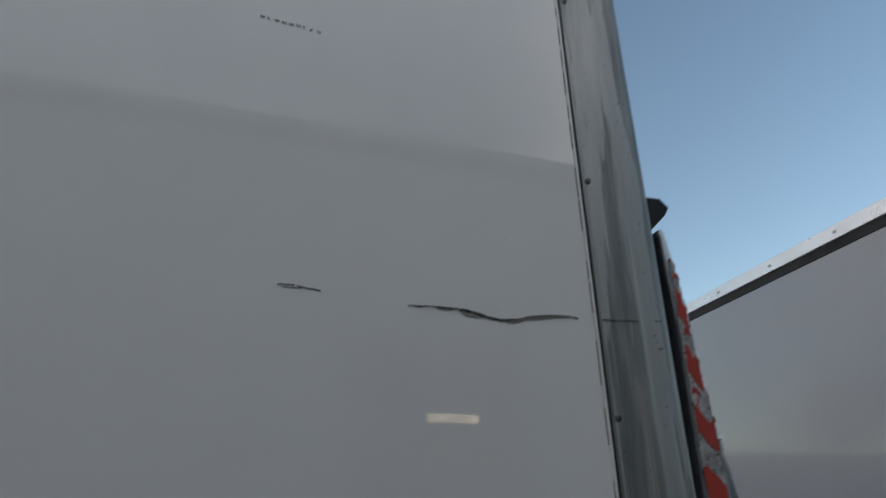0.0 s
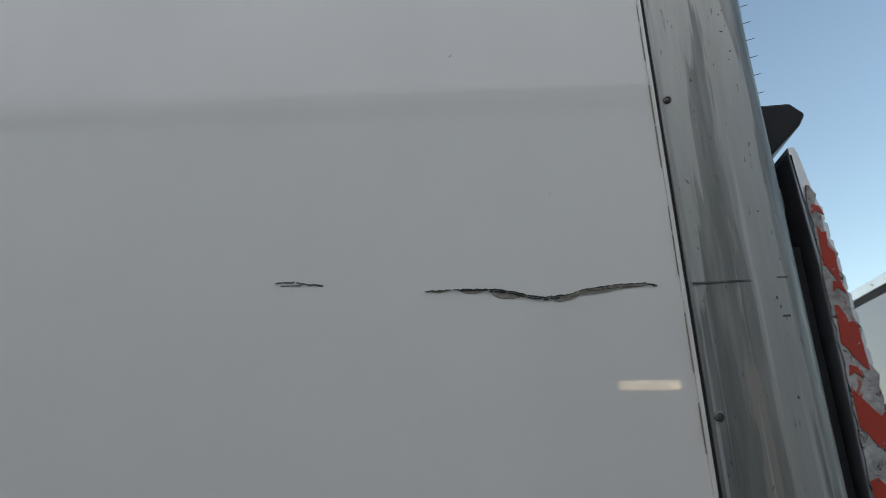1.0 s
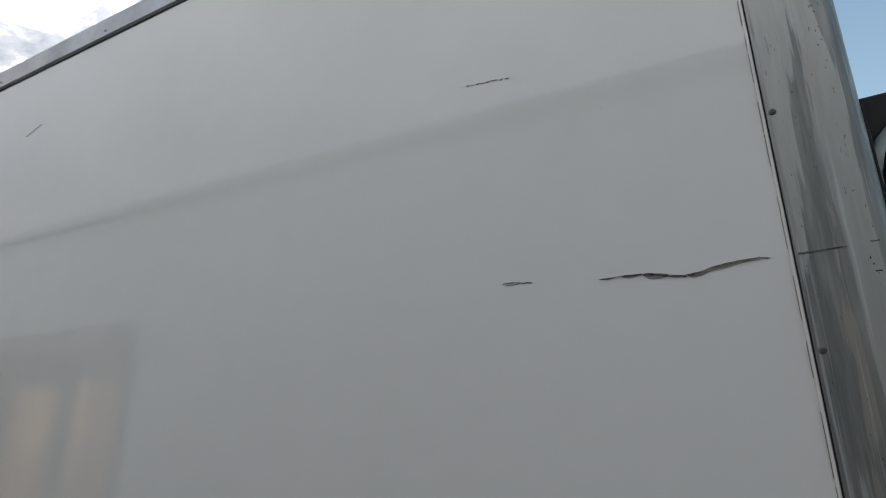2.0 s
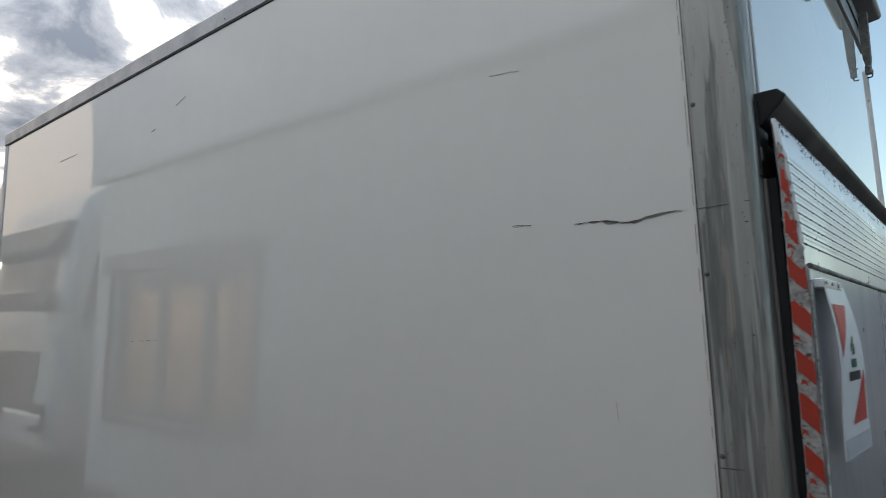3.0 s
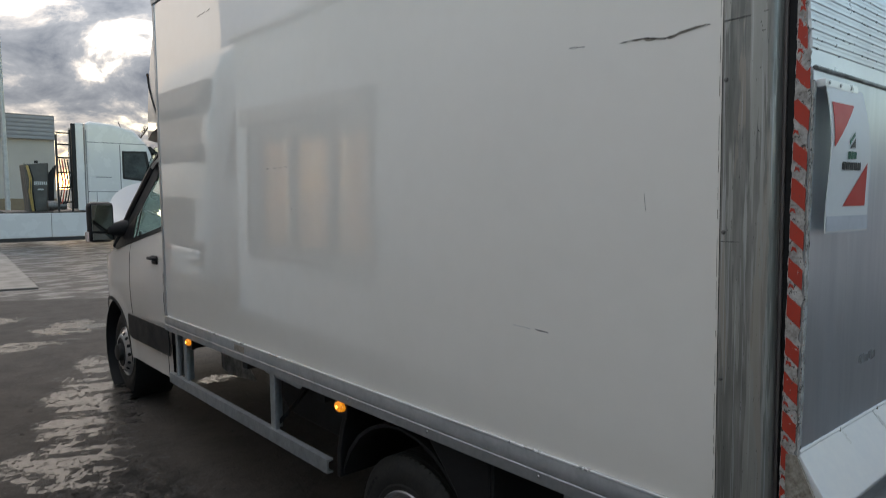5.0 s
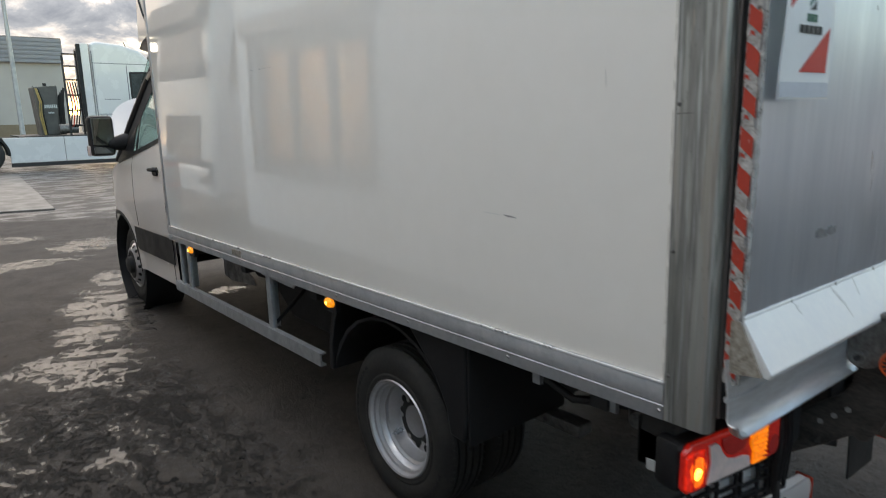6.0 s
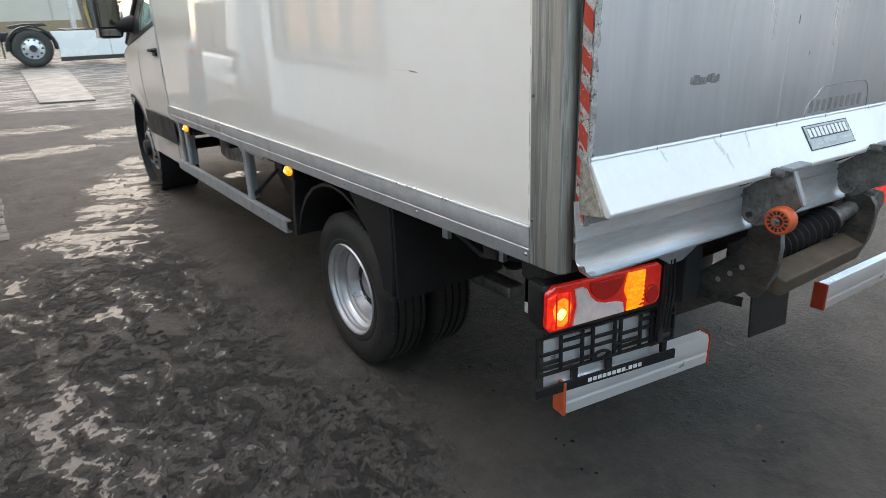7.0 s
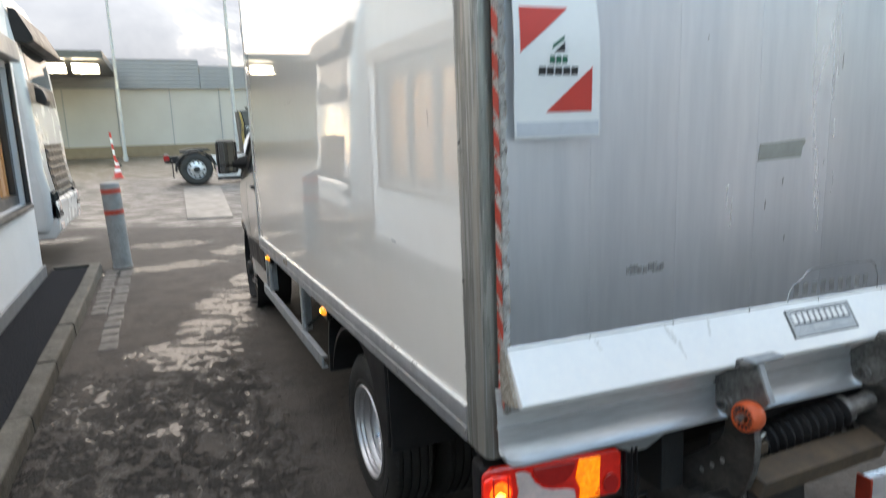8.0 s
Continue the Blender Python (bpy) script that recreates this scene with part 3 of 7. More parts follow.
# ---------------------------------------------------------------- the yard
def lattice_noise(x, y, seed):
    """Smooth noise of about -1 to 1 over arrays of places, one bump a unit."""
    ix, iy = np.floor(x).astype(np.int64), np.floor(y).astype(np.int64)
    fx, fy = x - ix, y - iy

    def corner(i, j):
        k = (i * 374761393 + j * 668265263 + seed * 974634777) & 0xFFFFFFFF
        k = ((k ^ (k >> 13)) * 1274126177) & 0xFFFFFFFF
        k = k ^ (k >> 16)
        a = k / 4294967296.0 * 2 * math.pi
        return np.cos(a) * (x - i) + np.sin(a) * (y - j)
    u, v = fx * fx * fx * (fx * (fx * 6 - 15) + 10), fy * fy * fy * (fy * (fy * 6 - 15) + 10)
    low = corner(ix, iy) * (1 - u) + corner(ix + 1, iy) * u
    high = corner(ix, iy + 1) * (1 - u) + corner(ix + 1, iy + 1) * u
    return (low * (1 - v) + high * v) * 1.5


def layered(x, y, scale, octaves, seed, gain=0.55):
    total, amp, size = 0.0, 1.0, 0.0
    for o in range(octaves):
        total = total + amp * lattice_noise(x * scale * 2 ** o + 17.3 * o, y * scale * 2 ** o - 9.1 * o, seed + o)
        size, amp = size + amp, amp * gain
    return total / size


def smooth_between(v, a, b):
    q = np.clip((v - a) / (b - a), 0, 1)
    return q * q * (3 - 2 * q)


def yard_height(x, y):
    """Metres above the water level: nearly flat dirt, a strip of trodden mud along the kerb, hollows that hold water."""
    warp = 0.05 * layered(x, y, 6.0, 2, 40)
    xs, ys = x + warp, y - warp
    broad = layered(x, y, 0.55, 3, 3)
    dirt = 0.0042 + 0.0012 * layered(xs, ys, 7.0, 4, 11) + 0.0007 * layered(xs, ys, 38.0, 2, 15)
    lane = smooth_between(-x + 0.55 * broad, -0.22, 0.42) * smooth_between(-(y + 0.7 * broad), -4.5, -3.3)
    # trodden crumbs with steep edges
    crumbs = layered(xs, ys * 0.75, 10.0, 5, 21, 0.68) + 0.25 * layered(x, y * 0.7, 2.2, 2, 27)
    mud = 0.0043 + 0.0085 * smooth_between(crumbs, -0.09, 0.07) + 0.006 * np.maximum(crumbs, 0) + 0.0045 * layered(xs, ys, 24.0, 4, 31, 0.75) - 0.0032 * (1 - smooth_between(layered(x, y, 1.1, 2, 61) - 0.9 * (x + 0.9), -0.1, 0.3))
    h = dirt * (1 - lane) + mud * lane
    # scattered clods on the dry dirt
    clods = layered(xs, ys, 14.0, 4, 51, 0.6)
    h = h + 0.004 * smooth_between(clods, 0.30, 0.42) * (1 - lane)
    field = np.full_like(x, -0.6)
    for cx, cy, rx, ry, turn in PUDDLES:
        c, s = math.cos(radians(turn)), math.sin(radians(turn))
        u, v = ((x - cx) * c + (y - cy) * s) / rx, (-(x - cx) * s + (y - cy) * c) / ry
        field = np.maximum(field, 1 - u * u - v * v)
    rim = field + 0.5 * layered(xs, ys * 1.1, 2.6, 4, 71) + 0.75 * layered(xs * 1.2, ys * 1.5, 13.0, 5, 81, 0.8)
    # the old brick courses stand out of the water piece by piece
    c, s = math.cos(radians(-24)), math.sin(radians(-24))
    row = np.floor((-xs * s + y * c) / 0.085)
    brick = np.floor((xs * c + ys * s) / 0.19 + 0.5 * (row % 2))
    k = np.sin(row * 127.1 + brick * 311.7) * 43758.5453
    h = h + 0.0042 * ((k - np.floor(k)) ** 1.5) * (1 - lane) * smooth_between(rim, -0.15, 0.3)
    h = h - 0.0064 * smooth_between(rim, 0.0, 0.85) * (1 - 0.55 * lane)
    return np.maximum(h, 0.0)


def build_ground():
    def spaced(marks_at, far):
        """Grid lines: (from, to, step) stretches, widening outwards to the horizon."""
        out = []
        for a, b, step in marks_at:
            out += list(np.linspace(a, b, max(2, round((b - a) / step)), endpoint=False))
        lo, hi, grow, k = marks_at[0][0], marks_at[-1][1], 0.1, [marks_at[-1][1]]
        while k[-1] < far:
            k.append(k[-1] + grow)
            grow *= 1.5
        j, grow = [lo - 0.1], 0.15
        while j[-1] > -far:
            j.append(j[-1] - grow)
            grow *= 1.5
        return np.array(j[::-1] + out + k)
    gx = spaced([(-4.0, -1.7, 0.06), (-1.7, 1.7, 0.011), (1.7, 4.0, 0.05)], 900)
    gy = spaced([(-3.0, -1.2, 0.05), (-1.2, 5.8, 0.0115), (5.8, 11.6, 0.025)], 900)
    x, y = np.meshgrid(gx, gy, indexing="ij")
    x, y = x.ravel(), y.ravel()
    inside = (np.abs(x) < 4.0) & (y > -3.0) & (y < 11.6)
    z = np.full_like(x, 0.004)
    z[inside] = yard_height(x[inside], y[inside])
    nx, ny = len(gx), len(gy)
    k = (np.arange(nx - 1)[:, None] * ny + np.arange(ny - 1)[None]).ravel()
    quads = np.stack([k, k + ny, k + ny + 1, k + 1], 1)
    me = bpy.data.meshes.new("ground")
    me.vertices.add(len(x)), me.loops.add(quads.size), me.polygons.add(len(quads))
    me.vertices.foreach_set("co", np.stack([x, y, z], 1).astype(np.float32).ravel())
    me.loops.foreach_set("vertex_index", quads.astype(np.int32).ravel())
    me.polygons.foreach_set("loop_start", np.arange(0, quads.size, 4, dtype=np.int32))
    me.polygons.foreach_set("use_smooth", np.ones(len(quads), dtype=bool))
    me.update(calc_edges=True)
    me.materials.append(GROUND)
    return tagged(new("ground", me), "damp worn tarmac yard with trodden mud and puddles, pale brick paving beyond", kind="structure")


build_ground()

WX, WY = -2.05, 7.36                          # face and far corner of the office building
WIN = (4.38, 6.92, 0.99, 2.42)                 # window: y from, to, z from, to


def build_office():
    y0, y1, z0, z1 = WIN
    bm = bmesh.new()
    x0, x1, back, top = WX - 0.3, WX, -9.0, 3.57
    bm_box(bm, x0, x1, back, y0, 0, top)
    bm_box(bm, x0, x1, y1, WY, 0, top)
    bm_box(bm, x0, x1, y0, y1, 0, z0)
    bm_box(bm, x0, x1, y0, y1, z1, top)
    bm_box(bm, -9, x0, WY - 0.3, WY, 0, top)
    bm_box(bm, -9, x0, back, back + 0.3, 0, top)
    bm_box(bm, -9.3, -9, back, WY, 0, top)
    wall = setting("wall_office", bm, RENDER, "pale rendered office wall with a smooth finish")
    part("coping", box(-9.35, WX + 0.05, back - 0.05, WY + 0.05, top, top + 0.09, 0.012), COPING, wall, "grey metal roof edge")
    part("plinth", box(WX, WX + 0.03, back, WY + 0.03, 0, 0.22, 0.006), FASCIA, wall, "grey plinth strip")
    setting("ceiling_office", box(-9, x0, back + 0.3, WY - 0.3, 3.1, 3.2), RENDER)
    win = tagged(new("window_1"), "wide dark-framed office window with orange-brown blinds behind", "window", kind="structure")
    fx0, fx1, w = WX - 0.14, WX - 0.05, 0.11
    bars = [box(fx0, fx1, y0, y1, z0, z0 + w, 0.006), box(fx0, fx1, y0, y1, z1 - w, z1, 0.006)]
    for b in bars:
        part("window_frame", b, ANTHRA, win)
    cuts = [y0, y0 + 0.82, y0 + 1.66, y1]
    for i, yy in enumerate(cuts):
        a = min(max(yy - w / 2, y0), y1 - w)
        part("window_frame", box(fx0, fx1, a, a + w, z0 + w, z1 - w, 0.006), ANTHRA, win)
    for a, b in zip(cuts, cuts[1:]):
        p = part("pane", sheet([a + w / 2 - 0.01, b - w / 2 + 0.01], [z0 + w - 0.01, z1 - w + 0.01], lambda u, v: (WX - 0.096, u, v)), PANE, win)
        p.visible_shadow = False
    part("window_sill", box(WX - 0.05, WX + 0.07, y0 - 0.05, y1 + 0.05, z0 - 0.06, z0 - 0.004, 0.01), ANTHRA, win, "dark metal sill")
    part("shutter_box", box(WX + 0.003, WX + 0.14, y0 - 0.08, y1 + 0.08, z1 + 0.06, z1 + 0.27, 0.02), FASCIA, win, "grey roller shutter box")
    for a, b in ((y0 - 0.05, y0 - 0.004), (y1 + 0.004, y1 + 0.05)):
        part("shutter_guide", box(WX + 0.003, WX + 0.05, a, b, z0, z1 + 0.06, 0.006), ANTHRA, win)
    for i, (a, b) in enumerate(((0.02, 0.62), (0.66, 1.2), (1.25, 1.86), (1.9, 2.47))):
        us = steps(y0 + a, y0 + b, 28)
        part("blind", sheet(us, [z0 - 0.1, z1 + 0.1], lambda u, v: (WX - 0.114 + 0.006 * math.sin(u * 42), u, v)), CURTAIN, win)
    # the lit office behind the blinds
    panel = tagged(new("ceiling_light"), "flat lit ceiling panel inside the office", "ceiling light")
    part("frame", box(WX - 1.75, WX - 0.75, 4.6, 6.5, 3.06, 3.095, 0.01), FASCIA, panel)
    part("diffuser", box(WX - 1.7, WX - 0.8, 4.65, 6.45, 3.04, 3.055), ROOMLAMP, panel)
    setting("wall_room", box(-5.2, -5.1, 1.0, WY - 0.3, 0, 3.1), ROOMWALL)
    setting("floor_room", box(-5.1, WX - 0.3, 1.0, WY - 0.3, 0.02, 0.12), ROOMWALL)


build_office()
DOORTAN = material("dull_rose_door_paint", (0.40, 0.355, 0.335), rough=0.5, second=(0.33, 0.29, 0.275), scale=2, amount=0.6)
door_side = tagged(new("door_1"), "closed dull rose side door in the office wall", "door", kind="structure")
part("door_leaf", box(WX + 0.003, WX + 0.045, -0.62, 0.16, 0.10, 2.62, 0.006), DOORTAN, door_side)
part("door_handle", tube([(WX + 0.045, 0.06, 1.12), (WX + 0.09, 0.06, 1.12), (WX + 0.09, -0.05, 1.12)], 0.010, 8), STEEL, door_side)
WALLGLOW = lamp_lens("warm_lamp_cover", (0.9, 0.85, 0.72), (1.0, 0.82, 0.55), 4.2, 22.0)
door_lamp = thing("wall_lamp", "small oblong wall lamp glowing warm white on the office door", "lamp")
part("housing", box(WX + 0.046, WX + 0.075, -0.415, -0.115, 2.205, 2.295, 0.008), FASCIA, door_lamp)
part("diffuser", box(WX + 0.0755, WX + 0.105, -0.385, -0.150, 2.228, 2.264, 0.010), WALLGLOW, door_lamp, "glowing warm white cover")


def build_far_hall():
    y = 56.0
    wall = setting("wall_hall", box(-34, 8.85, y, y + 20, 0, 5.35), FARWALL, "long pale clad industrial hall")
    part("base_wall", box(-34, 8.85, y - 0.12, y - 0.01, 0, 0.9), FARBASE, wall, "brown base wall")
    for x in (-31, -26, -21, -16, -11, -7.2, -3.55, 0.4, 4.2):
        part("panel_joint", box(x, x + 0.07, y - 0.05, y - 0.004, 0.9, 5.35), FARBAND, wall)
    for x0, x1, top in ((-34, 2.8, 7.6), (2.85, 8.85, 7.15)):
        bm = bmesh.new()
        pts = []
        z = 5.36
        while z < top - 0.2:
            pts += [(y - 0.42, z), (y - 0.42, z + 0.14), (y - 0.36, z + 0.18), (y - 0.36, z + 0.26)]
            z += 0.30
        pts += [(y - 0.42, top), (y + 20, top), (y + 20, 5.36)]
        bm_prism(bm, pts, "x", x0, x1)
        part("corrugated_band", bm, FARBAND, wall, "blue-grey corrugated upper cladding", smooth=0)
    canopy = thing("loading_canopy", "dark flat loading canopy on the hall with bright tube lights", "canopy")
    part("roof_slab", box(-30, -3.3, 43, 55.9, 6.3, 6.75), ANTHRA, canopy)
    for x in (-6.2, -4.4):
        lamp = part("light_fitting", box(x - 0.75, x + 0.75, 44.4, 44.9, 6.1, 6.24, 0.02), FASCIA, canopy)
        part("diffuser", box(x - 0.72, x + 0.72, 44.35, 44.95, 5.6, 6.09, 0.03), TUBE, lamp, "glowing white diffuser")
    for x in (-20, -12):
        lamp = part("light_fitting", box(x - 0.75, x + 0.75, 44.4, 44.9, 6.1, 6.24, 0.02), FASCIA, canopy)
        part("diffuser", box(x - 0.72, x + 0.72, 44.35, 44.95, 5.6, 6.09, 0.03), TUBE, lamp, "glowing white diffuser")


build_far_hall()
# unseen wall, added to keep the low eastern sky out of the platform's reflections
east = setting("wall_east", box(32, 34, -43.8, 40, 0, 4.6), FARBAND, "unseen grey wall added to block the low eastern sky")
part("coping", box(31.9, 34.1, -43.8, 40.1, 4.6, 4.8, 0.02), FASCIA, east)
# unseen backdrop wall, added to darken what glass and metal reflect from behind
back = setting("wall_depot", box(-60, 70, -52, -44, 0, 6.5), FARBAND, "unseen long grey wall added to block the low sky behind")
part("coping", box(-60.1, 70.1, -52.1, -43.9, 6.5, 6.7, 0.02), FASCIA, back)


def light_pole(x, y, h, lean=0.0):
    t = thing("lamp_post", "tall tapered galvanised lamp post standing in the yard", "lamp post", "yard lamp posts")
    part("mast", tube([(x, y, 0), (x + lean * 0.3, y, h * 0.3), (x + lean, y, h)], [0.13, 0.11, 0.07], 12), POLE, t)
    part("base_plate", cyl((x, y, 0), (x, y, 0.35), 0.17, 16), POLE, t)
    hd = part("lamp_head", box(x + lean - 0.18, x + lean + 0.18, y - 1.0, y + 0.1, h, h + 0.14, 0.03), FASCIA, t)
    part("arm", cyl((x + lean, y, h - 0.02), (x + lean, y - 0.4, h + 0.05), 0.05, 10), POLE, t)


light_pole(3.55, 39.0, 12.0)
light_pole(-2.9, 47.0, 13.0)


def bollard():
    x, y = -1.25, 7.95
    t = thing("bollard", "leaning grey steel bollard with two red bands", "bollard", at=Matrix.Translation((x, y, 0)) @ Matrix.Rotation(radians(-2.0), 4, "Y"))
    prof = [(0.0, 0.0), (0.125, 0.0), (0.125, 0.01), (0.115, 0.03), (0.113, 1.08), (0.105, 1.105), (0.06, 1.115), (0.0, 1.118)]
    part("post", lathe(prof, seg=28), BOLLARD, t)
    for z in (0.70, 0.97):
        part("band", lathe([(0.1145, z), (0.1175, z + 0.005), (0.1175, z + 0.055), (0.1145, z + 0.06)], seg=28), RED, t, "red painted band")


bollard()
tagged(link_mesh("steel_plate", prism([(-0.30, 12.35), (0.56, 12.12), (0.98, 20.4), (-0.12, 20.6)], "z", 0.0, 0.035, 0.008), SLAB), "long worn pale plate lying on the paving", "ground plate")
# ---------------------------------------------------------------- the box van (its own axes: origin under the rear left corner)
W, L = 2.08, 3.84                             # cargo box, outside
# the tail sits slightly askew on the box
REAR = Matrix.Translation((0, -0.03, 0)) @ Matrix.Rotation(radians(-3.0), 4, "Z") @ Matrix.Translation((0, 0.03, 0))


def hung(build, m):
    """Builds parts of the van and sets them all at the pose m."""
    before = set(van.children)
    build()
    for ob in set(van.children) - before:
        ob.matrix_basis = m @ ob.matrix_basis


van = thing("box_van", "white box van with scraped side panel and raised aluminium tail lift", "van", at=RAKE)


def build_box():
    for name, x0, x1 in (("side_panel", 0.0, 0.035), ("side_panel", W - 0.035, W)):
        p = part(name, box(x0, x1, 0.1046, L - 0.04, 0.966, 2.985, 0.0005), PANEL, van, "glossy white laminate panel")
        if x0 == 0.0:
            marks(p)
    part("roof", box(0.012, W - 0.012, 0.0, L, 3.0, 3.052, 0.01), PANEL, van)
    part("front_wall", box(0.035, W - 0.035, L - 0.045, L - 0.005, 0.9, 3.0), PANEL, van)
    part("floor_deck", box(0.03, W - 0.03, 0.03, L - 0.01, 0.885, 0.95), BLACKPAINT, van)
    # rails along the side
    for s in (0, 1):
        def mx(x):
            return x if s == 0 else W - x
        bm = bmesh.new()
        pts = [(-0.006, 0.868), (-0.006, 0.903), (-0.0035, 0.906), (-0.006, 0.909), (-0.006, 0.958), (-0.001, 0.9655), (0.03, 0.9655), (0.03, 0.874), (0.004, 0.868)]
        bm_prism(bm, [(mx(a), b) for a, b in pts], "y", 0.105, L)
        part("rail_lip", box(min(mx(-0.009), mx(0.004)), max(mx(-0.009), mx(0.004)), 0.106, L - 0.041, 0.9595, 0.9652, 0.001), ALUBRIGHT, van)
        rail = part("bottom_rail", bm, ALURAIL, van, "dull aluminium lower rail")
        bm = bmesh.new()
        pts = [(-0.008, 2.992), (-0.009, 3.05), (0.0, 3.062), (0.06, 3.064), (0.06, 2.99), (0.0, 2.986)]
        bm_prism(bm, [(mx(a), b) for a, b in pts], "y", 0.0, L)
        top = part("top_rail", bm, ALURAIL, van, "dull aluminium roof rail")
        part("gasket", box(min(mx(-0.002), mx(0.02)), max(mx(-0.002), mx(0.02)), 0.1, L - 0.04, 2.983, 2.9915), GASKET, van)
        part("edge_strip", box(min(mx(-0.004), mx(0.03)), max(mx(-0.004), mx(0.03)), L - 0.04, L, 0.967, 2.986, 0.003), ALURAIL, van)
        if s == 0:
            first = part("rivet", cyl((0, 0, 0), (-0.003, 0, 0), 0.0055, 10, r2=0.003), SCREW, rail)
            first.location = (-0.006, 0.115, 0.889)
            for y in (0.62, 1.12, 1.62, 2.12, 2.62, 3.12, 3.60, 3.76):
                share(first, (-0.006, y, 0.889), rail)
            for y in (3.772, 3.62, 3.27, 2.74, 2.217, 1.692, 1.167, 0.642, 0.2):
                share(first, (-0.008, y, 3.01), top)
            part("maker_plate", box(-0.0095, -0.006, 2.60, 2.72, 0.915, 0.948, 0.001), SCUFF, rail, "scratched small metal plate")
    # corner posts: a flat flank, rolled round to the rear
    for s in (0, 1):
        def mx(x):
            return x if s == 0 else W - x
        pts = [(-0.0036, 0.1035), (-0.0045, 0.1015), (-0.0055, 0.07), (-0.006, 0.032), (-0.0056, 0.011), (-0.0042, 0.003), (0.001, -0.0035), (0.010, -0.0072), (0.03, -0.0075), (0.03, 0.104)]
        bm = bmesh.new()
        bm_prism(bm, [(a if s == 0 else W - a, b) for a, b in pts], "z", 0.868, 3.05)
        part("post_gasket", box(min(mx(-0.0016), mx(0.02)), max(mx(-0.0016), mx(0.02)), 0.1036, 0.1058, 0.967, 2.984), GASKET, van, "black sealing strip")
        post = part("corner_post", bm, ALUPOST, van, "streaked weathered aluminium corner post", smooth=50)
        if s == 0:
            scr = part("screw", lathe([(0.0, -0.0018), (0.0016, -0.0018), (0.0018, -0.0005), (0.0024, -0.0005), (0.0026, -0.0028), (0.0042, -0.0022), (0.0050, 0.0)], Matrix.Rotation(radians(90), 4, "Y"), 14), STEEL, post)
            scr.location = (-0.0045, 0.0955, 0.984)
            for z in (1.284, 1.611, 1.941, 2.273, 2.606, 2.940):
                share(scr, (-0.0045, 0.0955, z), post)
            for z in (1.841, 1.19, 1.165):
                share(scr, (0.003, 0.003, z), post, (0, 0, 0.9))
            # pits and nicks scattered down the rear third, some in clusters
            pin = part("nick", prism([(0.0, 0.0), (0.0011, 0.0004), (0.0013, 0.0016), (0.0006, 0.0026), (-0.0004, 0.0018)], "x", -0.0006, 0.0006), INK, post)
            pin.location = (-0.0052, 0.021, 2.2)
            rnd = random.Random(5)
            for z in (2.23, 2.27, 2.3, 2.33, 2.36, 2.39, 2.42, 2.44, 2.47, 2.51, 2.54, 2.6, 2.66, 2.72, 2.13, 2.05, 1.96, 1.83, 1.70):
                zc, yc = z + rnd.uniform(-0.008, 0.008), 0.023 + rnd.uniform(-0.004, 0.004)
                for j in range(rnd.choice((1, 2, 3, 3))):
                    o = share(pin, (-0.0053, yc + rnd.uniform(-0.004, 0.004) * (j > 0), zc + rnd.uniform(-0.012, 0.012) * (j > 0)), post, (rnd.uniform(-1.2, 1.2), 0, 0))
                    k = rnd.uniform(0.35, 1.15)
                    o.scale = (1, k, k * rnd.uniform(0.8, 1.8))
            for i in range(26):
                o = share(pin, (-0.0056, rnd.uniform(0.03, 0.095), rnd.uniform(1.3, 2.9)), post, (rnd.uniform(-0.5, 0.5), 0, 0))
                o.scale = (0.5, 0.35, rnd.uniform(0.4, 2.4))
            # the worn white bead along the panel's edge, with a broken brown line of dirt
            bead = part("edge_bead", box(-0.0016, 0.001, 0.1060, 0.1102, 0.967, 2.984, 0.0006), PANEL, van, "white bead along the panel edge")
            z = 0.98
            while z < 2.95:
                h = rnd.uniform(0.01, 0.09)
                part("dirt_line", box(-0.0018, 0.0002, 0.1103, 0.1103 + rnd.uniform(0.0005, 0.0011), z, min(z + h, 2.98)), SCUFF, bead)
                z += h + rnd.uniform(0.004, 0.05)
            for y0, y1, z in ((0.045, 0.1, 2.066), (0.01, 0.02, 2.068), (0.015, 0.022, 2.03), (0.06, 0.1, 1.59)):
                part("scratch", box(-0.0064, -0.004, y0, y1, z, z + 0.0016), DIRT, post)


def ribbon(pts, x=-0.0008, thick=0.0015):
    """A thin flake on the left flank from (y, z, half height up, half height down)."""
    bm = bmesh.new()
    up = [bm.verts.new((x, y, z + a)) for y, z, a, b in pts]
    dn = [bm.verts.new((x, y, z - b)) for y, z, a, b in pts]
    for i in range(len(pts) - 1):
        bm.faces.new((up[i], up[i + 1], dn[i + 1], dn[i]))
    bmesh.ops.recalc_face_normals(bm, faces=bm.faces[:])
    for f in bm.faces:
        if f.normal.x > 0:
            f.normal_flip()
    ext = bmesh.ops.extrude_face_region(bm, geom=bm.faces[:])["geom"]
    for v in ext:
        if isinstance(v, bmesh.types.BMVert):
            v.co.x += thick
    bmesh.ops.recalc_face_normals(bm, faces=bm.faces[:])
    return bm


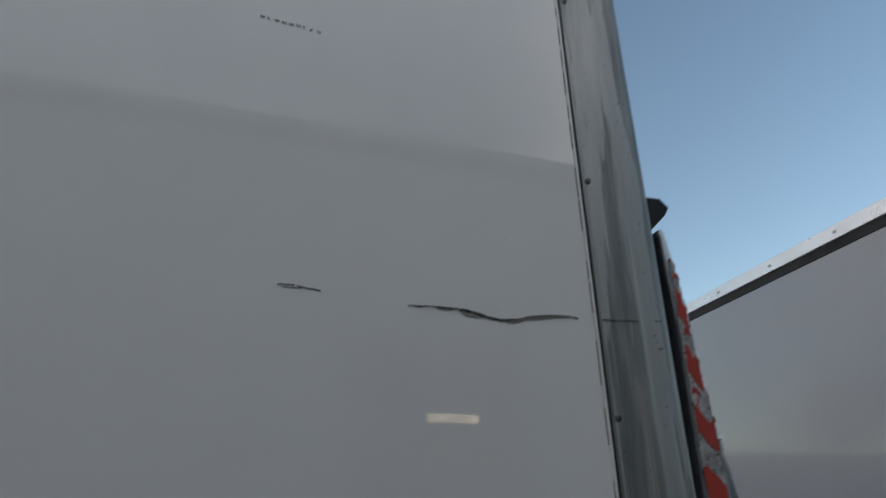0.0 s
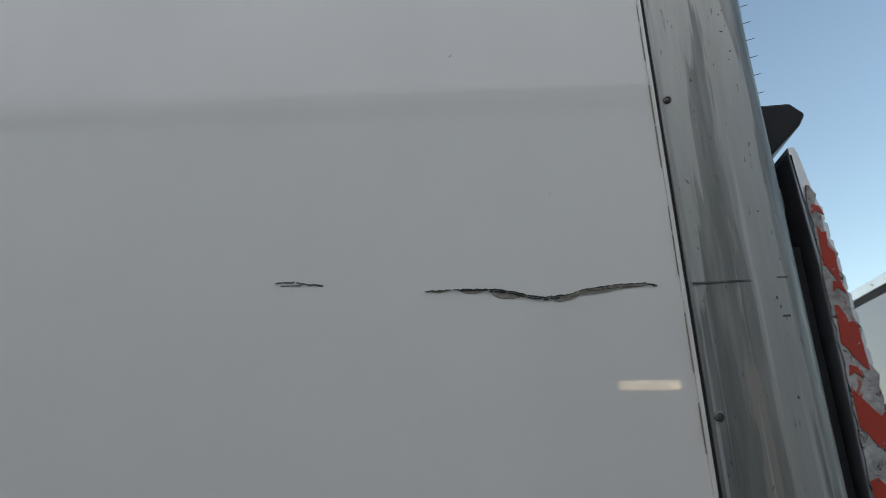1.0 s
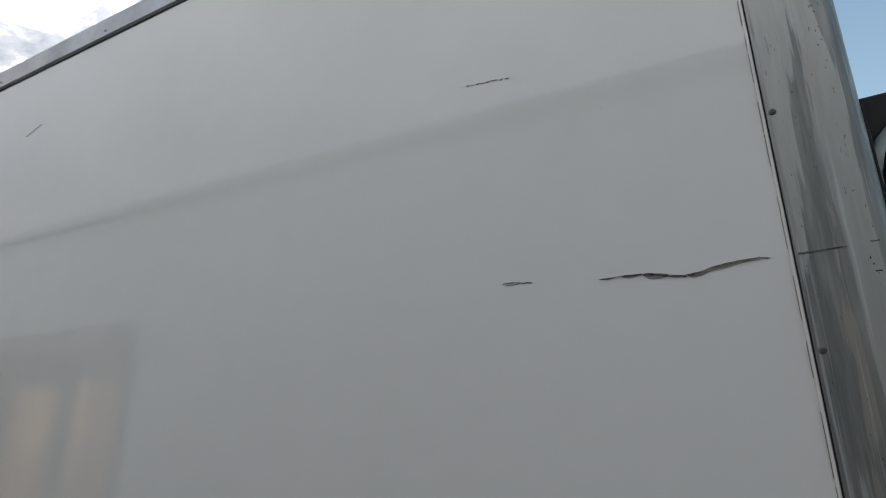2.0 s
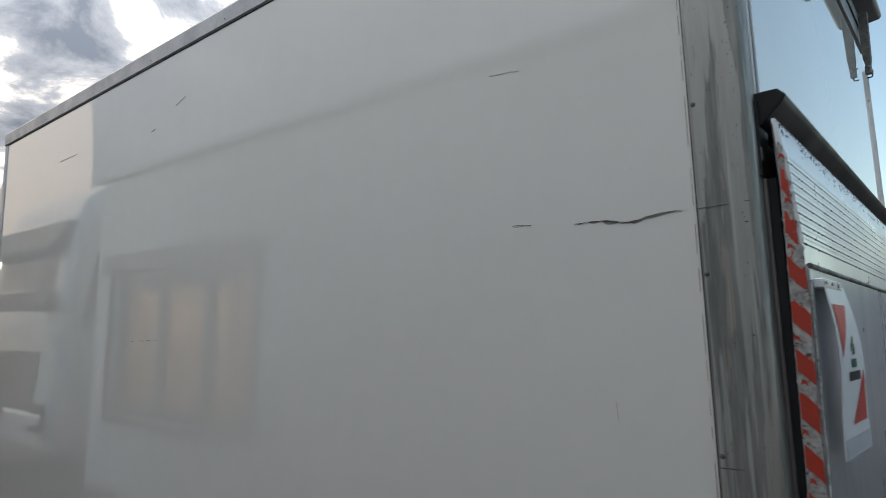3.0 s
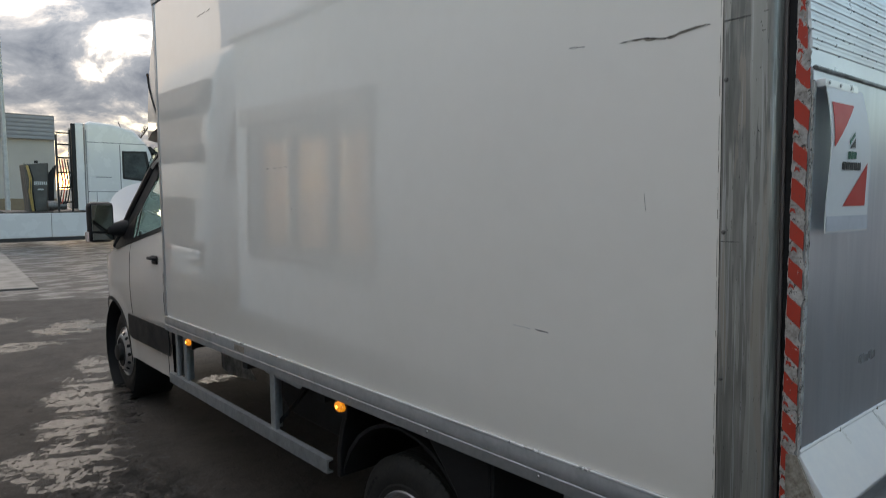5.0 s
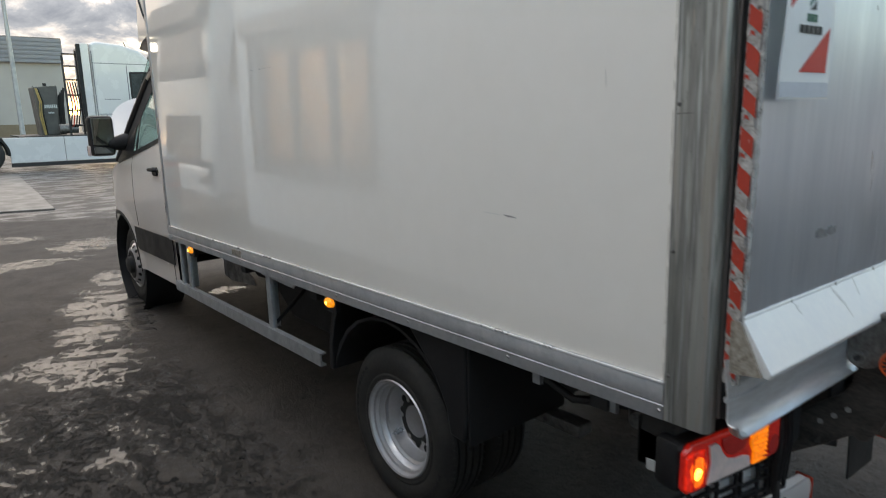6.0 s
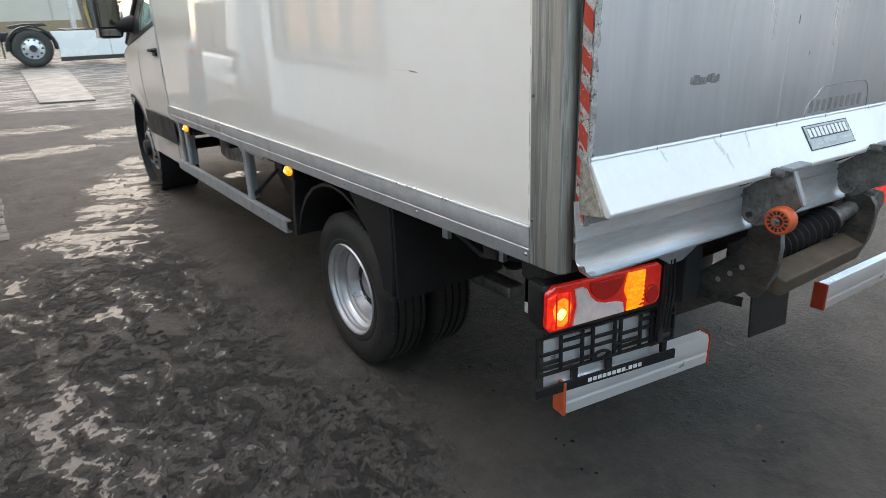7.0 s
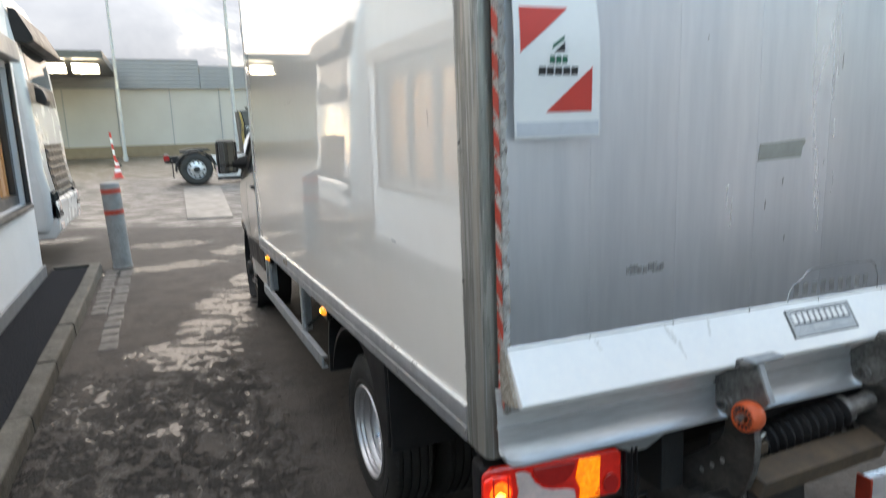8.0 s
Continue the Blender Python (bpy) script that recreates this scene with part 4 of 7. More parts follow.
def marks(panel):
    rnd = random.Random(11)
    # the long gouge: a thin broken black line with lens-shaped bare scrapes hanging from it
    def at(u, v):
        return 0.362 - (u - 110) * 0.0002436, 2.072 - (v - 493) * 0.000244 - (u - 110) / 940 * 0.0065
    line = [(110, 493), (180, 492), (245, 488), (365, 490), (400, 490), (450, 497), (500, 510), (540, 520), (600, 527), (650, 522), (700, 515), (760, 497), (830, 487), (900, 478), (1000, 474), (1050, 485)]

    def over(u):
        for (u0, v0), (u1, v1) in zip(line, line[1:]):
            if u <= u1:
                return v0 + (v1 - v0) * (u - u0) / (u1 - u0)
        return line[-1][1]
    for u0, u1, deep, skew in ((130, 200, 10, 0.5), (240, 368, 21, 0.45), (370, 525, 38, 0.4), (620, 840, 26, 0.25), (690, 1050, 25, 0.35)):
        pts, n = [], 16
        for i in range(n + 1):
            q = i / n
            u = u0 + (u1 - u0) * q
            d = deep * math.sin(math.pi * q ** (math.log(0.5) / math.log(skew))) * rnd.uniform(0.9, 1.05)
            y, z = at(u, over(u))
            pts.append((y, z, 0.0, 0.000244 * max(d, 0.4)))
        g = part("gouge", ribbon(pts, -0.0006 if u0 != 690 else -0.0009), SCUFF, panel, "long scraped gouge")
    for lo, hi, drop, fat in ((110, 1050, 0.0, 1.0), (372, 660, 9.0, 1.5), (250, 368, 4, 0.8), (700, 1000, 12.0, 0.35)):
        u = lo
        while u < hi - 6:
            e = min(u + rnd.uniform(14, 75), hi)
            k = fat * (0.55 if u > 680 else 1.0)
            pts = []
            m = max(3, int((e - u) / 7))
            for i in range(m + 1):
                w = u + (e - u) * i / m
                y, z = at(w, over(w) + drop + rnd.uniform(-1.6, 1.6))
                t = k * (0.25 if i in (0, m) else 1.0)
                pts.append((y, z, t * rnd.uniform(0.0001, 0.00075), t * rnd.uniform(0.0001, 0.00075)))
            part("gouge_lip", ribbon(pts, -0.0016), INK, panel)
            u = e + rnd.uniform(0, 7)
    for i in range(16):
        u = rnd.uniform(375, 640) if i < 8 else rnd.uniform(720, 1030)
        y, z = at(u, over(u) + rnd.uniform(1, 6))
        part("gouge_lip", ribbon([(y, z + 0.001, 0.0003, 0.0003), (y - rnd.uniform(0.0015, 0.004), z - rnd.uniform(0.0, 0.002), 0.0003, 0.0003)], -0.0016), INK, panel)

    def nick(y0, y1, z0, z1, h, n=6, mat=DIRT):
        pts = [(y0 + (y1 - y0) * i / n, z0 + (z1 - z0) * i / n + rnd.uniform(-h, h) * 0.4, h * rnd.uniform(0.2, 1), h * rnd.uniform(0.2, 1)) for i in range(n + 1)]
        part("scratch", ribbon(pts), mat, panel)
    nick(0.517, 0.497, 2.088, 2.0875, 0.0012), nick(0.495, 0.467, 2.0872, 2.082, 0.0013), nick(0.512, 0.49, 2.0845, 2.084, 0.0008)
    for i in range(9):
        y = 0.565 - 0.0095 * i
        nick(y, y - 0.006 * rnd.uniform(0.5, 1.3), 2.467 - 0.0010 * i + rnd.uniform(-0.002, 0.002), 2.466 - 0.0010 * i, 0.0018, 3)
    nick(2.02, 1.95, 2.765, 2.785, 0.0022), nick(2.2, 2.17, 2.70, 2.703, 0.004)
    for y in (2.95, 3.02, 3.08):
        nick(y, y - 0.05, 2.745, 2.75, 0.003)
    nick(0.635, 0.588, 1.318, 1.315, 0.0024), nick(0.72, 0.655, 1.321, 1.3185, 0.0007, 8, FAINT)
    nick(0.292, 0.288, 1.70, 1.66, 0.0016)
    nick(0.17, 0.1, 2.74, 2.765, 0.0010)
    for y, z in ((2.02, 1.665), (3.1, 1.5), (1.57, 1.61), (2.06, 1.667), (0.33, 2.35), (0.23, 2.17)):
        nick(y, y - 0.002, z, z + 0.003, 0.0006, 2, FAINT)
    for y in (2.22, 2.17, 2.12, 2.3):
        nick(y, y - 0.03, 1.86, 1.858, 0.0012)


build_box()


def build_rear():
    # upper door, canopy and hinges
    door = part("rear_door", sheet(steps(0.055, W - 0.055, 12), steps(2.21, 3.035, 8), lambda u, v: (u, -0.001, v), 0.012), PANEL, van, "glossy white upper tailgate reflecting the sky")
    for x0, x1, y, mat in ((0.0305, 0.0378, -0.0085, FLAPALU), (0.038, 0.046, -0.003, GASKET), (0.0462, 0.0520, -0.010, ALURAIL), (0.0522, 0.0548, -0.0115, ALUBRIGHT)):
        part("door_seal", box(x0, x1, y, 0.03, 2.265, 2.97), mat, van)
        part("door_seal", box(W - x1, W - x0, y, 0.03, 2.265, 2.97), mat, van)
    part("rear_wall", box(0.055, W - 0.055, 0.0, 0.15, 0.9, 2.2), BLACKPAINT, van)
    canopy = part("canopy", prism([(-0.001, 3.19), (-0.075, 3.20), (-0.085, 3.21), (-0.085, 3.228), (-0.07, 3.24), (-0.001, 3.25)], "x", 0.0, W - 0.08, 0.004), FASCIA, van, "grey roof canopy over the tailgate")
    canopy.location = (0.055, 0.0, 0)
    header = part("header", box(0.0, W - 0.11, -0.009, 0.03, 3.05, 3.20, 0.003), FASCIA, van, "grey header above the tailgate")
    header.location = (0.055, 0, 0)
    part("header_strip", box(0.0, W - 0.11, -0.016, -0.0095, 3.12, 3.17, 0.002), STEEL, header)
    for x in (0.96, 1.86):
        k, dz = -0.004, (-0.05 if x < 1 else -0.03)
        for dx in (0.0, 0.024):
            h = part("hinge", prism([(k - 0.008, 3.17), (k - 0.045, 3.17), (k - 0.040, 3.0 + dz), (k - 0.032, 2.94 + dz), (k - 0.02, 2.94 + dz), (k - 0.010, 3.0 + dz)], "x", x + dx, x + dx + 0.007, 0.002), STEEL, van, "galvanised tailgate hinge")
        part("hinge_pin", cyl((x - 0.012, k - 0.03, 2.955 + dz), (x + 0.043, k - 0.03, 2.955 + dz), 0.006, 12), SCREW, h)
        part("hinge_foot", box(x + 0.004, x + 0.027, k - 0.036, k - 0.012, 2.93 + dz, 2.965 + dz, 0.003), STEEL, h)
    part("stop_bracket", prism([(-0.0135, 2.80), (-0.085, 2.79), (-0.09, 2.83), (-0.0135, 2.86)], "x", 0.06, 0.10, 0.003), STEEL, van)
    hook = part("grab_hook", tube([(1.93, -0.014, 2.955), (1.93, -0.034, 2.953), (1.93, -0.037, 2.93), (1.93, -0.034, 2.905), (1.93, -0.016, 2.903)], 0.0035, 8), BLACK, van, "black grab hook")
    # black cover rail above the platform, its end piece, and the dark slot beside the platform
    rail = part("cover_rail", prism([(-0.002, 2.278), (-0.046, 2.278), (-0.060, 2.263), (-0.052, 2.250), (-0.008, 2.208), (-0.002, 2.208)], "x", 0.026, W - 0.026, 0.003), BLACK, van, "black plastic cover rail")
    part("end_cover", box(0.014, 0.086, -0.0110, -0.0050, 2.115, 2.262, 0.002), BLACK, van)
    part("latch", box(0.016, 0.029, -0.0125, -0.0095, 2.145, 2.170, 0.001), STEEL, van)
    part("edge_trim", box(0.0305, 0.0375, -0.0122, -0.0030, 0.9, 2.113, 0.0015), TRIMROSE, van, "dull metal edge trim")
    part("rubber_slot", box(0.0380, 0.0560, -0.0275, -0.0030, 0.9, 2.113), GASKET, van, "black rubber strip")
    build_platform()
    # lower skirt of the lift: two shallow folds, rounded outer corner
    prof = [(-0.046, 1.055), (-0.056, 0.968), (-0.050, 0.966), (-0.050, 0.961), (-0.057, 0.959), (-0.058, 0.92), (-0.062, 0.90), (-0.072, 0.884), (-0.084, 0.876), (-0.080, 0.869), (-0.060, 0.872)]
    us = [0.004, 0.012, 0.026, 0.05, W - 0.05, W - 0.026, W - 0.012, W - 0.004]
    cut = {0.004: 0.034, 0.012: 0.016, 0.026: 0.005, W - 0.026: 0.005, W - 0.012: 0.016, W - 0.004: 0.034}
    vs = list(range(len(prof)))
    skirt = sheet(us, vs, lambda u, v: (u, prof[v][0], prof[v][1] + cut.get(u, 0.0) * min(1.0, max(0, v - 5) / 3)), 0.004)
    part("lift_skirt", skirt, ALUSKIRT, van, "folded aluminium lower skirt", smooth=25).location.y = 0.010


def build_platform():
    """The folded-up platform: planks, ribbed ramp tip, taped edge, lower flap."""
    x0, x1 = 0.022, W - 0.022
    lift = part("platform", prism([(-0.0495, 1.0), (-0.0495, 2.085), (-0.0465, 2.14), (-0.043, 2.216), (-0.047, 2.216), (-0.054, 2.12), (-0.0745, 1.955), (-0.083, 1.940), (-0.083, 1.0)], "x", x0, x1, 0.003), ALURAIL, van, "raised aluminium tail lift platform")
    xs = [x0, 0.239, 0.48, 0.726, 0.972, 1.218, 1.464, 1.71, 1.94, x1]
    for a, b in zip(xs, xs[1:]):
        bm = bmesh.new()
        w = b - a - 0.003
        # each plank is dished a little, with a raised edge on both sides
        pts = [(a + 0.0002, -0.083), (a + 0.0002, -0.0848), (a + 0.0007, -0.0852), (a + w / 2, -0.0850), (b - 0.0007, -0.0852), (b - 0.0002, -0.0848), (b - 0.0002, -0.083)]
        bm_prism(bm, pts, "z", 1.12, 1.940)
        part("plank", bm, ALUFACE, lift)
    # ribbed tip
    tip = [(-0.0785, 1.948)]
    n = 9
    for i in range(n):
        z = 1.985 + i * 0.0188
        y = -0.077 + (z - 1.948) * 0.09
        tip += [(y - 0.0037, z), (y - 0.0056, z + 0.002), (y - 0.0055, z + 0.0085), (y - 0.0049, z + 0.0095), (y - 0.0055, z + 0.0105), (y - 0.0054, z + 0.0155), (y - 0.0035, z + 0.0172)]
    tip += [(-0.0605, 2.165), (-0.0535, 2.212), (-0.0505, 2.222), (-0.044, 2.222), (-0.07, 1.948)]
    part("ramp_tip", prism(tip, "x", x0 + 0.001, x1 - 0.001), ALUBRIGHT, lift, "ribbed bright ramp edge with scuffs", smooth=20)
    rnd = random.Random(3)
    for i in range(290):
        x, z = 0.03 + 1.92 * rnd.random() ** 1.3, 2.2195 - 0.034 * rnd.random() ** 4
        y = -0.0605 + (min(z, 2.212) - 2.165) * 0.149 + max(z - 2.212, 0) * 0.3
        part("scuff_mark", box(x, x + rnd.uniform(0.0008, 0.0045), y - 0.0012, y + 0.001, z - rnd.uniform(0.002, 0.016) * rnd.random(), z), DIRT, lift)
    for i in range(190):
        x, z = rnd.uniform(0.03, 1.7), 1.985 + 0.0188 * rnd.randrange(9) + rnd.uniform(-0.002, 0.002)
        y = -0.077 + (z - 1.948) * 0.09 - 0.0045
        part("scuff_mark", box(x, x + rnd.uniform(0.001, 0.012), y - 0.0012, y + 0.001, z, z + rnd.uniform(0.001, 0.003)), DIRT, lift)
    part("seam_rod", cyl((x0 + 0.005, -0.084, 1.945), (x1 - 0.005, -0.084, 1.945), 0.0055, 10), STEEL, lift)
    # warning tape down the flank of the platform: ragged backing, slanted red blocks
    pts, back = [], []
    z = 0.998
    while z < 2.185:
        yo = -0.0795 if z < 1.95 else -0.0795 + (z - 1.95) * 0.10
        pts.append((yo + rnd.uniform(-0.004, 0.003), z))
        back.append((max(-0.0515, yo + 0.004) + rnd.uniform(-0.001, 0.002), z))
        z += 0.011
    bm = bm_prism(bmesh.new(), pts + back[::-1], "x", x0 - 0.0035, x0 - 0.0005)
    tape = part("tape_backing", bm, TAPEGREY, lift, "torn grey-white tape", smooth=0)
    z = 1.035
    while z < 2.15:
        yo = -0.080 if z < 1.93 else -0.080 + (z - 1.93) * 0.10
        h = 0.043 + rnd.uniform(-0.005, 0.004)
        sl, rag = -0.025, (1.0 if z > 1.80 else 0.25)
        out, n = [], 5
        for i in range(n + 1):
            q = i / n
            out.append((-0.0525 + (yo + 0.0525) * q, z + sl * q + rnd.uniform(-0.003, 0.003) * rag))
        top = [(y + rnd.uniform(-0.002, 0.002) * rag, zz + h + rnd.uniform(-0.009, 0.003) * rag) for y, zz in out[::-1]]
        bm = bm_prism(bmesh.new(), out + top, "x", x0 - 0.0046, x0 - 0.0034)
        part("red_block", bm, TAPERED, tape, smooth=0)
        if rnd.random() < 0.85:
            # a smudge of red left on the white between two blocks
            ya = rnd.uniform(-0.070, -0.060)
            za = z + h + rnd.uniform(0.006, 0.012)
            pts = [(ya, za), (ya + 0.007, za + 0.006), (ya + 0.012, za + 0.002), (ya + 0.010, za + 0.013), (ya + 0.003, za + 0.010)]
            part("torn_patch", bm_prism(bmesh.new(), pts, "x", x0 - 0.0046, x0 - 0.0034), TAPERED, tape, smooth=0)
        z += 0.081
    # ragged sealant bead on the platform's left margin
    pts, n = [], 90
    out = [(x0 - 0.003 + rnd.uniform(-0.001, 0.001), 1.0 + 0.92 * i / n) for i in range(n + 1)]
    inn = [(x0 + 0.010 + rnd.uniform(-0.003, 0.004), 1.0 + 0.92 * i / n) for i in range(n, -1, -1)]
    part("edge_bead", bm_prism(bmesh.new(), out + inn, "y", -0.0862, -0.0835), TAPEGREY, lift, smooth=0)
    # sloping lower flap with its weld bead and cut end plate
    fl = prism([(-0.055, 1.150), (-0.0665, 1.157), (-0.137, 1.046), (-0.132, 1.034), (-0.118, 1.036), (-0.06, 1.130)], "x", 0.025, W - 0.013, 0.003)
    flap = part("lower_flap", fl, FLAPALU, van, "bright sloping aluminium flap")
    n = 120
    xs = steps(0.025, W - 0.013, n)
    part("weld_bead", tube([(x, -0.0665 + rnd.uniform(-0.0005, 0.0005), 1.157 + rnd.uniform(-0.0006, 0.0006)) for x in xs], [0.0042 + rnd.uniform(0, 0.0018) for _ in xs], 6), FLAPALU, flap, "ragged weld bead")
    for x in (0.239, 0.48, 0.726, 0.972, 1.218, 1.464):
        part("weld_tick", box(x - 0.0006, x + 0.0006, -0.0725, -0.066, 1.152, 1.1595), SCUFF, flap)
    part("end_plate", prism([(-0.045, 1.15), (-0.066, 1.15), (-0.118, 1.038), (-0.06, 1.03), (-0.045, 1.03)], "x", 0.0170, 0.0248), SCUFF, flap, "stained end plate")
    # maker's plate on the flap: a framed plate with bars in place of its lettering
    e, d = Vector((0, -0.0665, 1.157)), Vector((0, -0.0705, -0.111)).normalized()
    nrm = Vector((0, -0.111, 0.0705)).normalized()

    def on_flap(xa, xb, s0, s1, h0, h1):
        bm = box(xa, xb, s0, s1, h0, h1)
        m = Matrix((( 1, 0, 0, 0), (0, d.y, nrm.y, e.y), (0, d.z, nrm.z, e.z), (0, 0, 0, 1)))
        bmesh.ops.transform(bm, matrix=m, verts=bm.verts)
        bmesh.ops.recalc_face_normals(bm, faces=bm.faces[:])
        return bm
    for xa, s0, s1, lean in ((0.452, 0.004, 0.055, 0.0035), (0.466, 0.02, 0.095, 0.004), (0.585, 0.0, 0.05, -0.002), (0.25, 0.01, 0.04, 0.001)):
        n = 5
        for i in range(n):
            a, b = s0 + (s1 - s0) * i / n, s0 + (s1 - s0) * (i + 1) / n
            k = xa + lean * i + rnd.uniform(-0.002, 0.002)
            part("stain", on_flap(k, k + rnd.uniform(0.004, 0.009), a, b, 0.0, 0.0006 + 0.0002 * (i % 2)), STAIN, flap)
    pl = part("maker_plate", on_flap(0.836, 1.071, 0.022, 0.098, 0.0, 0.002), INK, flap, "black and white enamel maker's plate")
    part("plate_border", on_flap(0.841, 1.066, 0.025, 0.095, 0.002, 0.0024), PLATEWHITE, pl)
    part("plate_field", on_flap(0.845, 1.062, 0.028, 0.092, 0.0024, 0.0028), ALURAIL, pl)
    x = 0.852
    for i in range(10):
        part("letter_edge", on_flap(x - 0.001, x + 0.0185, 0.031, 0.064, 0.0028, 0.0031), INK, pl)
        part("letter_bar", on_flap(x, x + 0.0145, 0.033, 0.060, 0.0031, 0.0036), FLAGWHITE, pl)
        x += 0.0207
    for a, b, s in ((0.856, 0.904, 0.078), (0.912, 0.981, 0.068), (0.988, 1.056, 0.074), (0.866, 0.896, 0.069)):
        part("letter_bar", on_flap(a, b, s, s + 0.014 if a == 0.912 else s + 0.006, 0.0028, 0.0034), PLATEWHITE, pl)
    # old marks on the planks: a worn label, a grey patch, the ghost of a removed emblem
    x = 0.340
    for i in range(9):
        w = rnd.uniform(0.006, 0.012)
        part("worn_label", box(x, x + w, -0.0872, -0.0855, 1.286 + rnd.uniform(0, 0.006), 1.312 - rnd.uniform(0, 0.008)), FAINT, lift)
        x += w + rnd.uniform(0.001, 0.005)
    part("tape_patch", prism([(0.730, 1.537), (0.875, 1.542), (0.878, 1.568), (0.887, 1.576), (0.885, 1.587), (0.735, 1.579)], "y", -0.0872, -0.0855), TAPETAN, lift, "grey-brown tape patch")
    ring = [(0.892, 1.16), (0.896, 1.185), (0.908, 1.202), (0.925, 1.212), (0.945, 1.222), (0.955, 1.236), (0.975, 1.242), (1.10, 1.245), (1.20, 1.242), (1.22, 1.228), (1.232, 1.20), (1.235, 1.16)]
    part("emblem_ghost", tube([(x - 0.030, -0.0855, z - 0.004) for x, z in ring], 0.0015, 5), FAINT, lift, "ghost of a removed emblem")
    for i in range(9):
        part("emblem_ghost", box(0.881 + 0.033 * i, 0.899 + 0.033 * i, -0.0857, -0.0850, 1.168, 1.202), FAINT, lift)
    for i in range(9):
        x, z, h = rnd.uniform(0.08, 1.5), rnd.uniform(1.18, 1.85), rnd.uniform(0.006, 0.035)
        part("scuff_mark", box(x, x + 0.0013, -0.0866, -0.0852, z, z + h), FAINT, lift)
    lift.location.y, lift.rotation_euler.x = 0.0427, 0.0135
    flap.location.y, flap.location.z = 0.010, -0.005
    build_flag(lift)


def build_flag(lift):
    fx0, fx1, fz0, fz1 = 0.040, 0.238, 1.612, 1.913

    def at(u, v):
        q = (fz1 - v) / (fz1 - fz0)
        y = -0.0985 - 0.013 * math.sin(q * math.pi * 0.75) - 0.005 * math.sin(q * 5.5) - 0.012 * q * (u - fx0) / (fx1 - fx0)
        return Vector((u - 0.003 * math.sin(q * 3.0) * (1 - (u - fx0) / (fx1 - fx0)), y, v))

    def patch(outline, lift_by, mat, name, label="", n=10):
        """A printed shape laid on the sheet, split finely downwards so that it follows the curl."""
        zs = [p[1] for p in outline]
        bm = bmesh.new()
        vs = [bm.verts.new((p[0], 0, p[1])) for p in outline]
        bm.faces.new(vs)
        for i in range(1, n):
            z = min(zs) + (max(zs) - min(zs)) * i / n
            bmesh.ops.bisect_plane(bm, geom=bm.verts[:] + bm.edges[:] + bm.faces[:], plane_co=(0, 0, z), plane_no=(0, 0, 1))
        for v in bm.verts:
            p = at(v.co.x, v.co.z)
            v.co = Vector((p.x, p.y - lift_by, p.z))
        bmesh.ops.recalc_face_normals(bm, faces=bm.faces[:])
        bmesh.ops.solidify(bm, geom=bm.faces[:], thickness=0.0004)
        return part(name, bm, mat, flag, label)
    flag = part("warning_flag", sheet(steps(fx0, fx1, 8), steps(fz0, fz1, 20), at, 0.0012), FLAGWHITE, van, "white vinyl warning flag with red triangles")
    patch([(fx0 + 0.013, 1.876), (fx0 + 0.126, 1.876), (fx0 + 0.013, 1.785)], 0.0016, FLAGRED, "red_triangle")
    patch([(fx1 - 0.020, 1.757), (fx1 - 0.020, 1.666), (fx0 + 0.071, 1.666)], 0.0016, FLAGRED, "red_triangle")
    patch([(fx0 + 0.004, fz0 + 0.004), (fx1 - 0.004, fz0 + 0.004), (fx1 - 0.004, fz0 + 0.034), (fx0 + 0.004, fz0 + 0.034)], 0.0016, material("reflective_strip", (0.55, 0.57, 0.6), 0.35), "reflective_strip", "grey reflective strip", 3)
    # plain shapes in place of the printed mark
    cx = fx0 + 0.100
    patch([(cx - 0.014, 1.801), (cx + 0.014, 1.820), (cx + 0.014, 1.812), (cx - 0.002, 1.802), (cx - 0.014, 1.793)], 0.0016, GREEN, "printed_mark", "", 3)
    patch([(cx + 0.014, 1.788), (cx - 0.012, 1.786), (cx + 0.004, 1.798), (cx + 0.014, 1.807)], 0.0016, INK, "printed_mark", "", 3)
    for i in range(3):
        a = cx - 0.021 + i * 0.0145
        patch([(a, 1.764), (a + 0.0115, 1.764), (a + 0.0115, 1.779), (a, 1.779)], 0.0016, GREEN, "printed_bar", "", 3)
    for i in range(5):
        a = cx - 0.046 + i * 0.0186
        patch([(a, 1.741), (a + 0.0155, 1.741), (a + 0.0155, 1.757), (a, 1.757)], 0.0016, INK, "printed_bar", "", 3)
    flag.location.y = 0.015
    part("clamp_strip", box(fx0 - 0.006, fx1 - 0.03, -0.1005, -0.0805, 1.905, 1.922, 0.002), ALUBRIGHT, flag, "aluminium clamp strip with rivets")
    for x in (fx0 + 0.012, fx0 + 0.07, fx0 + 0.13):
        part("rivet", cyl((x, -0.1005, 1.914), (x, -0.1025, 1.914), 0.0035, 10), SCREW, flag)


hung(build_rear, REAR)


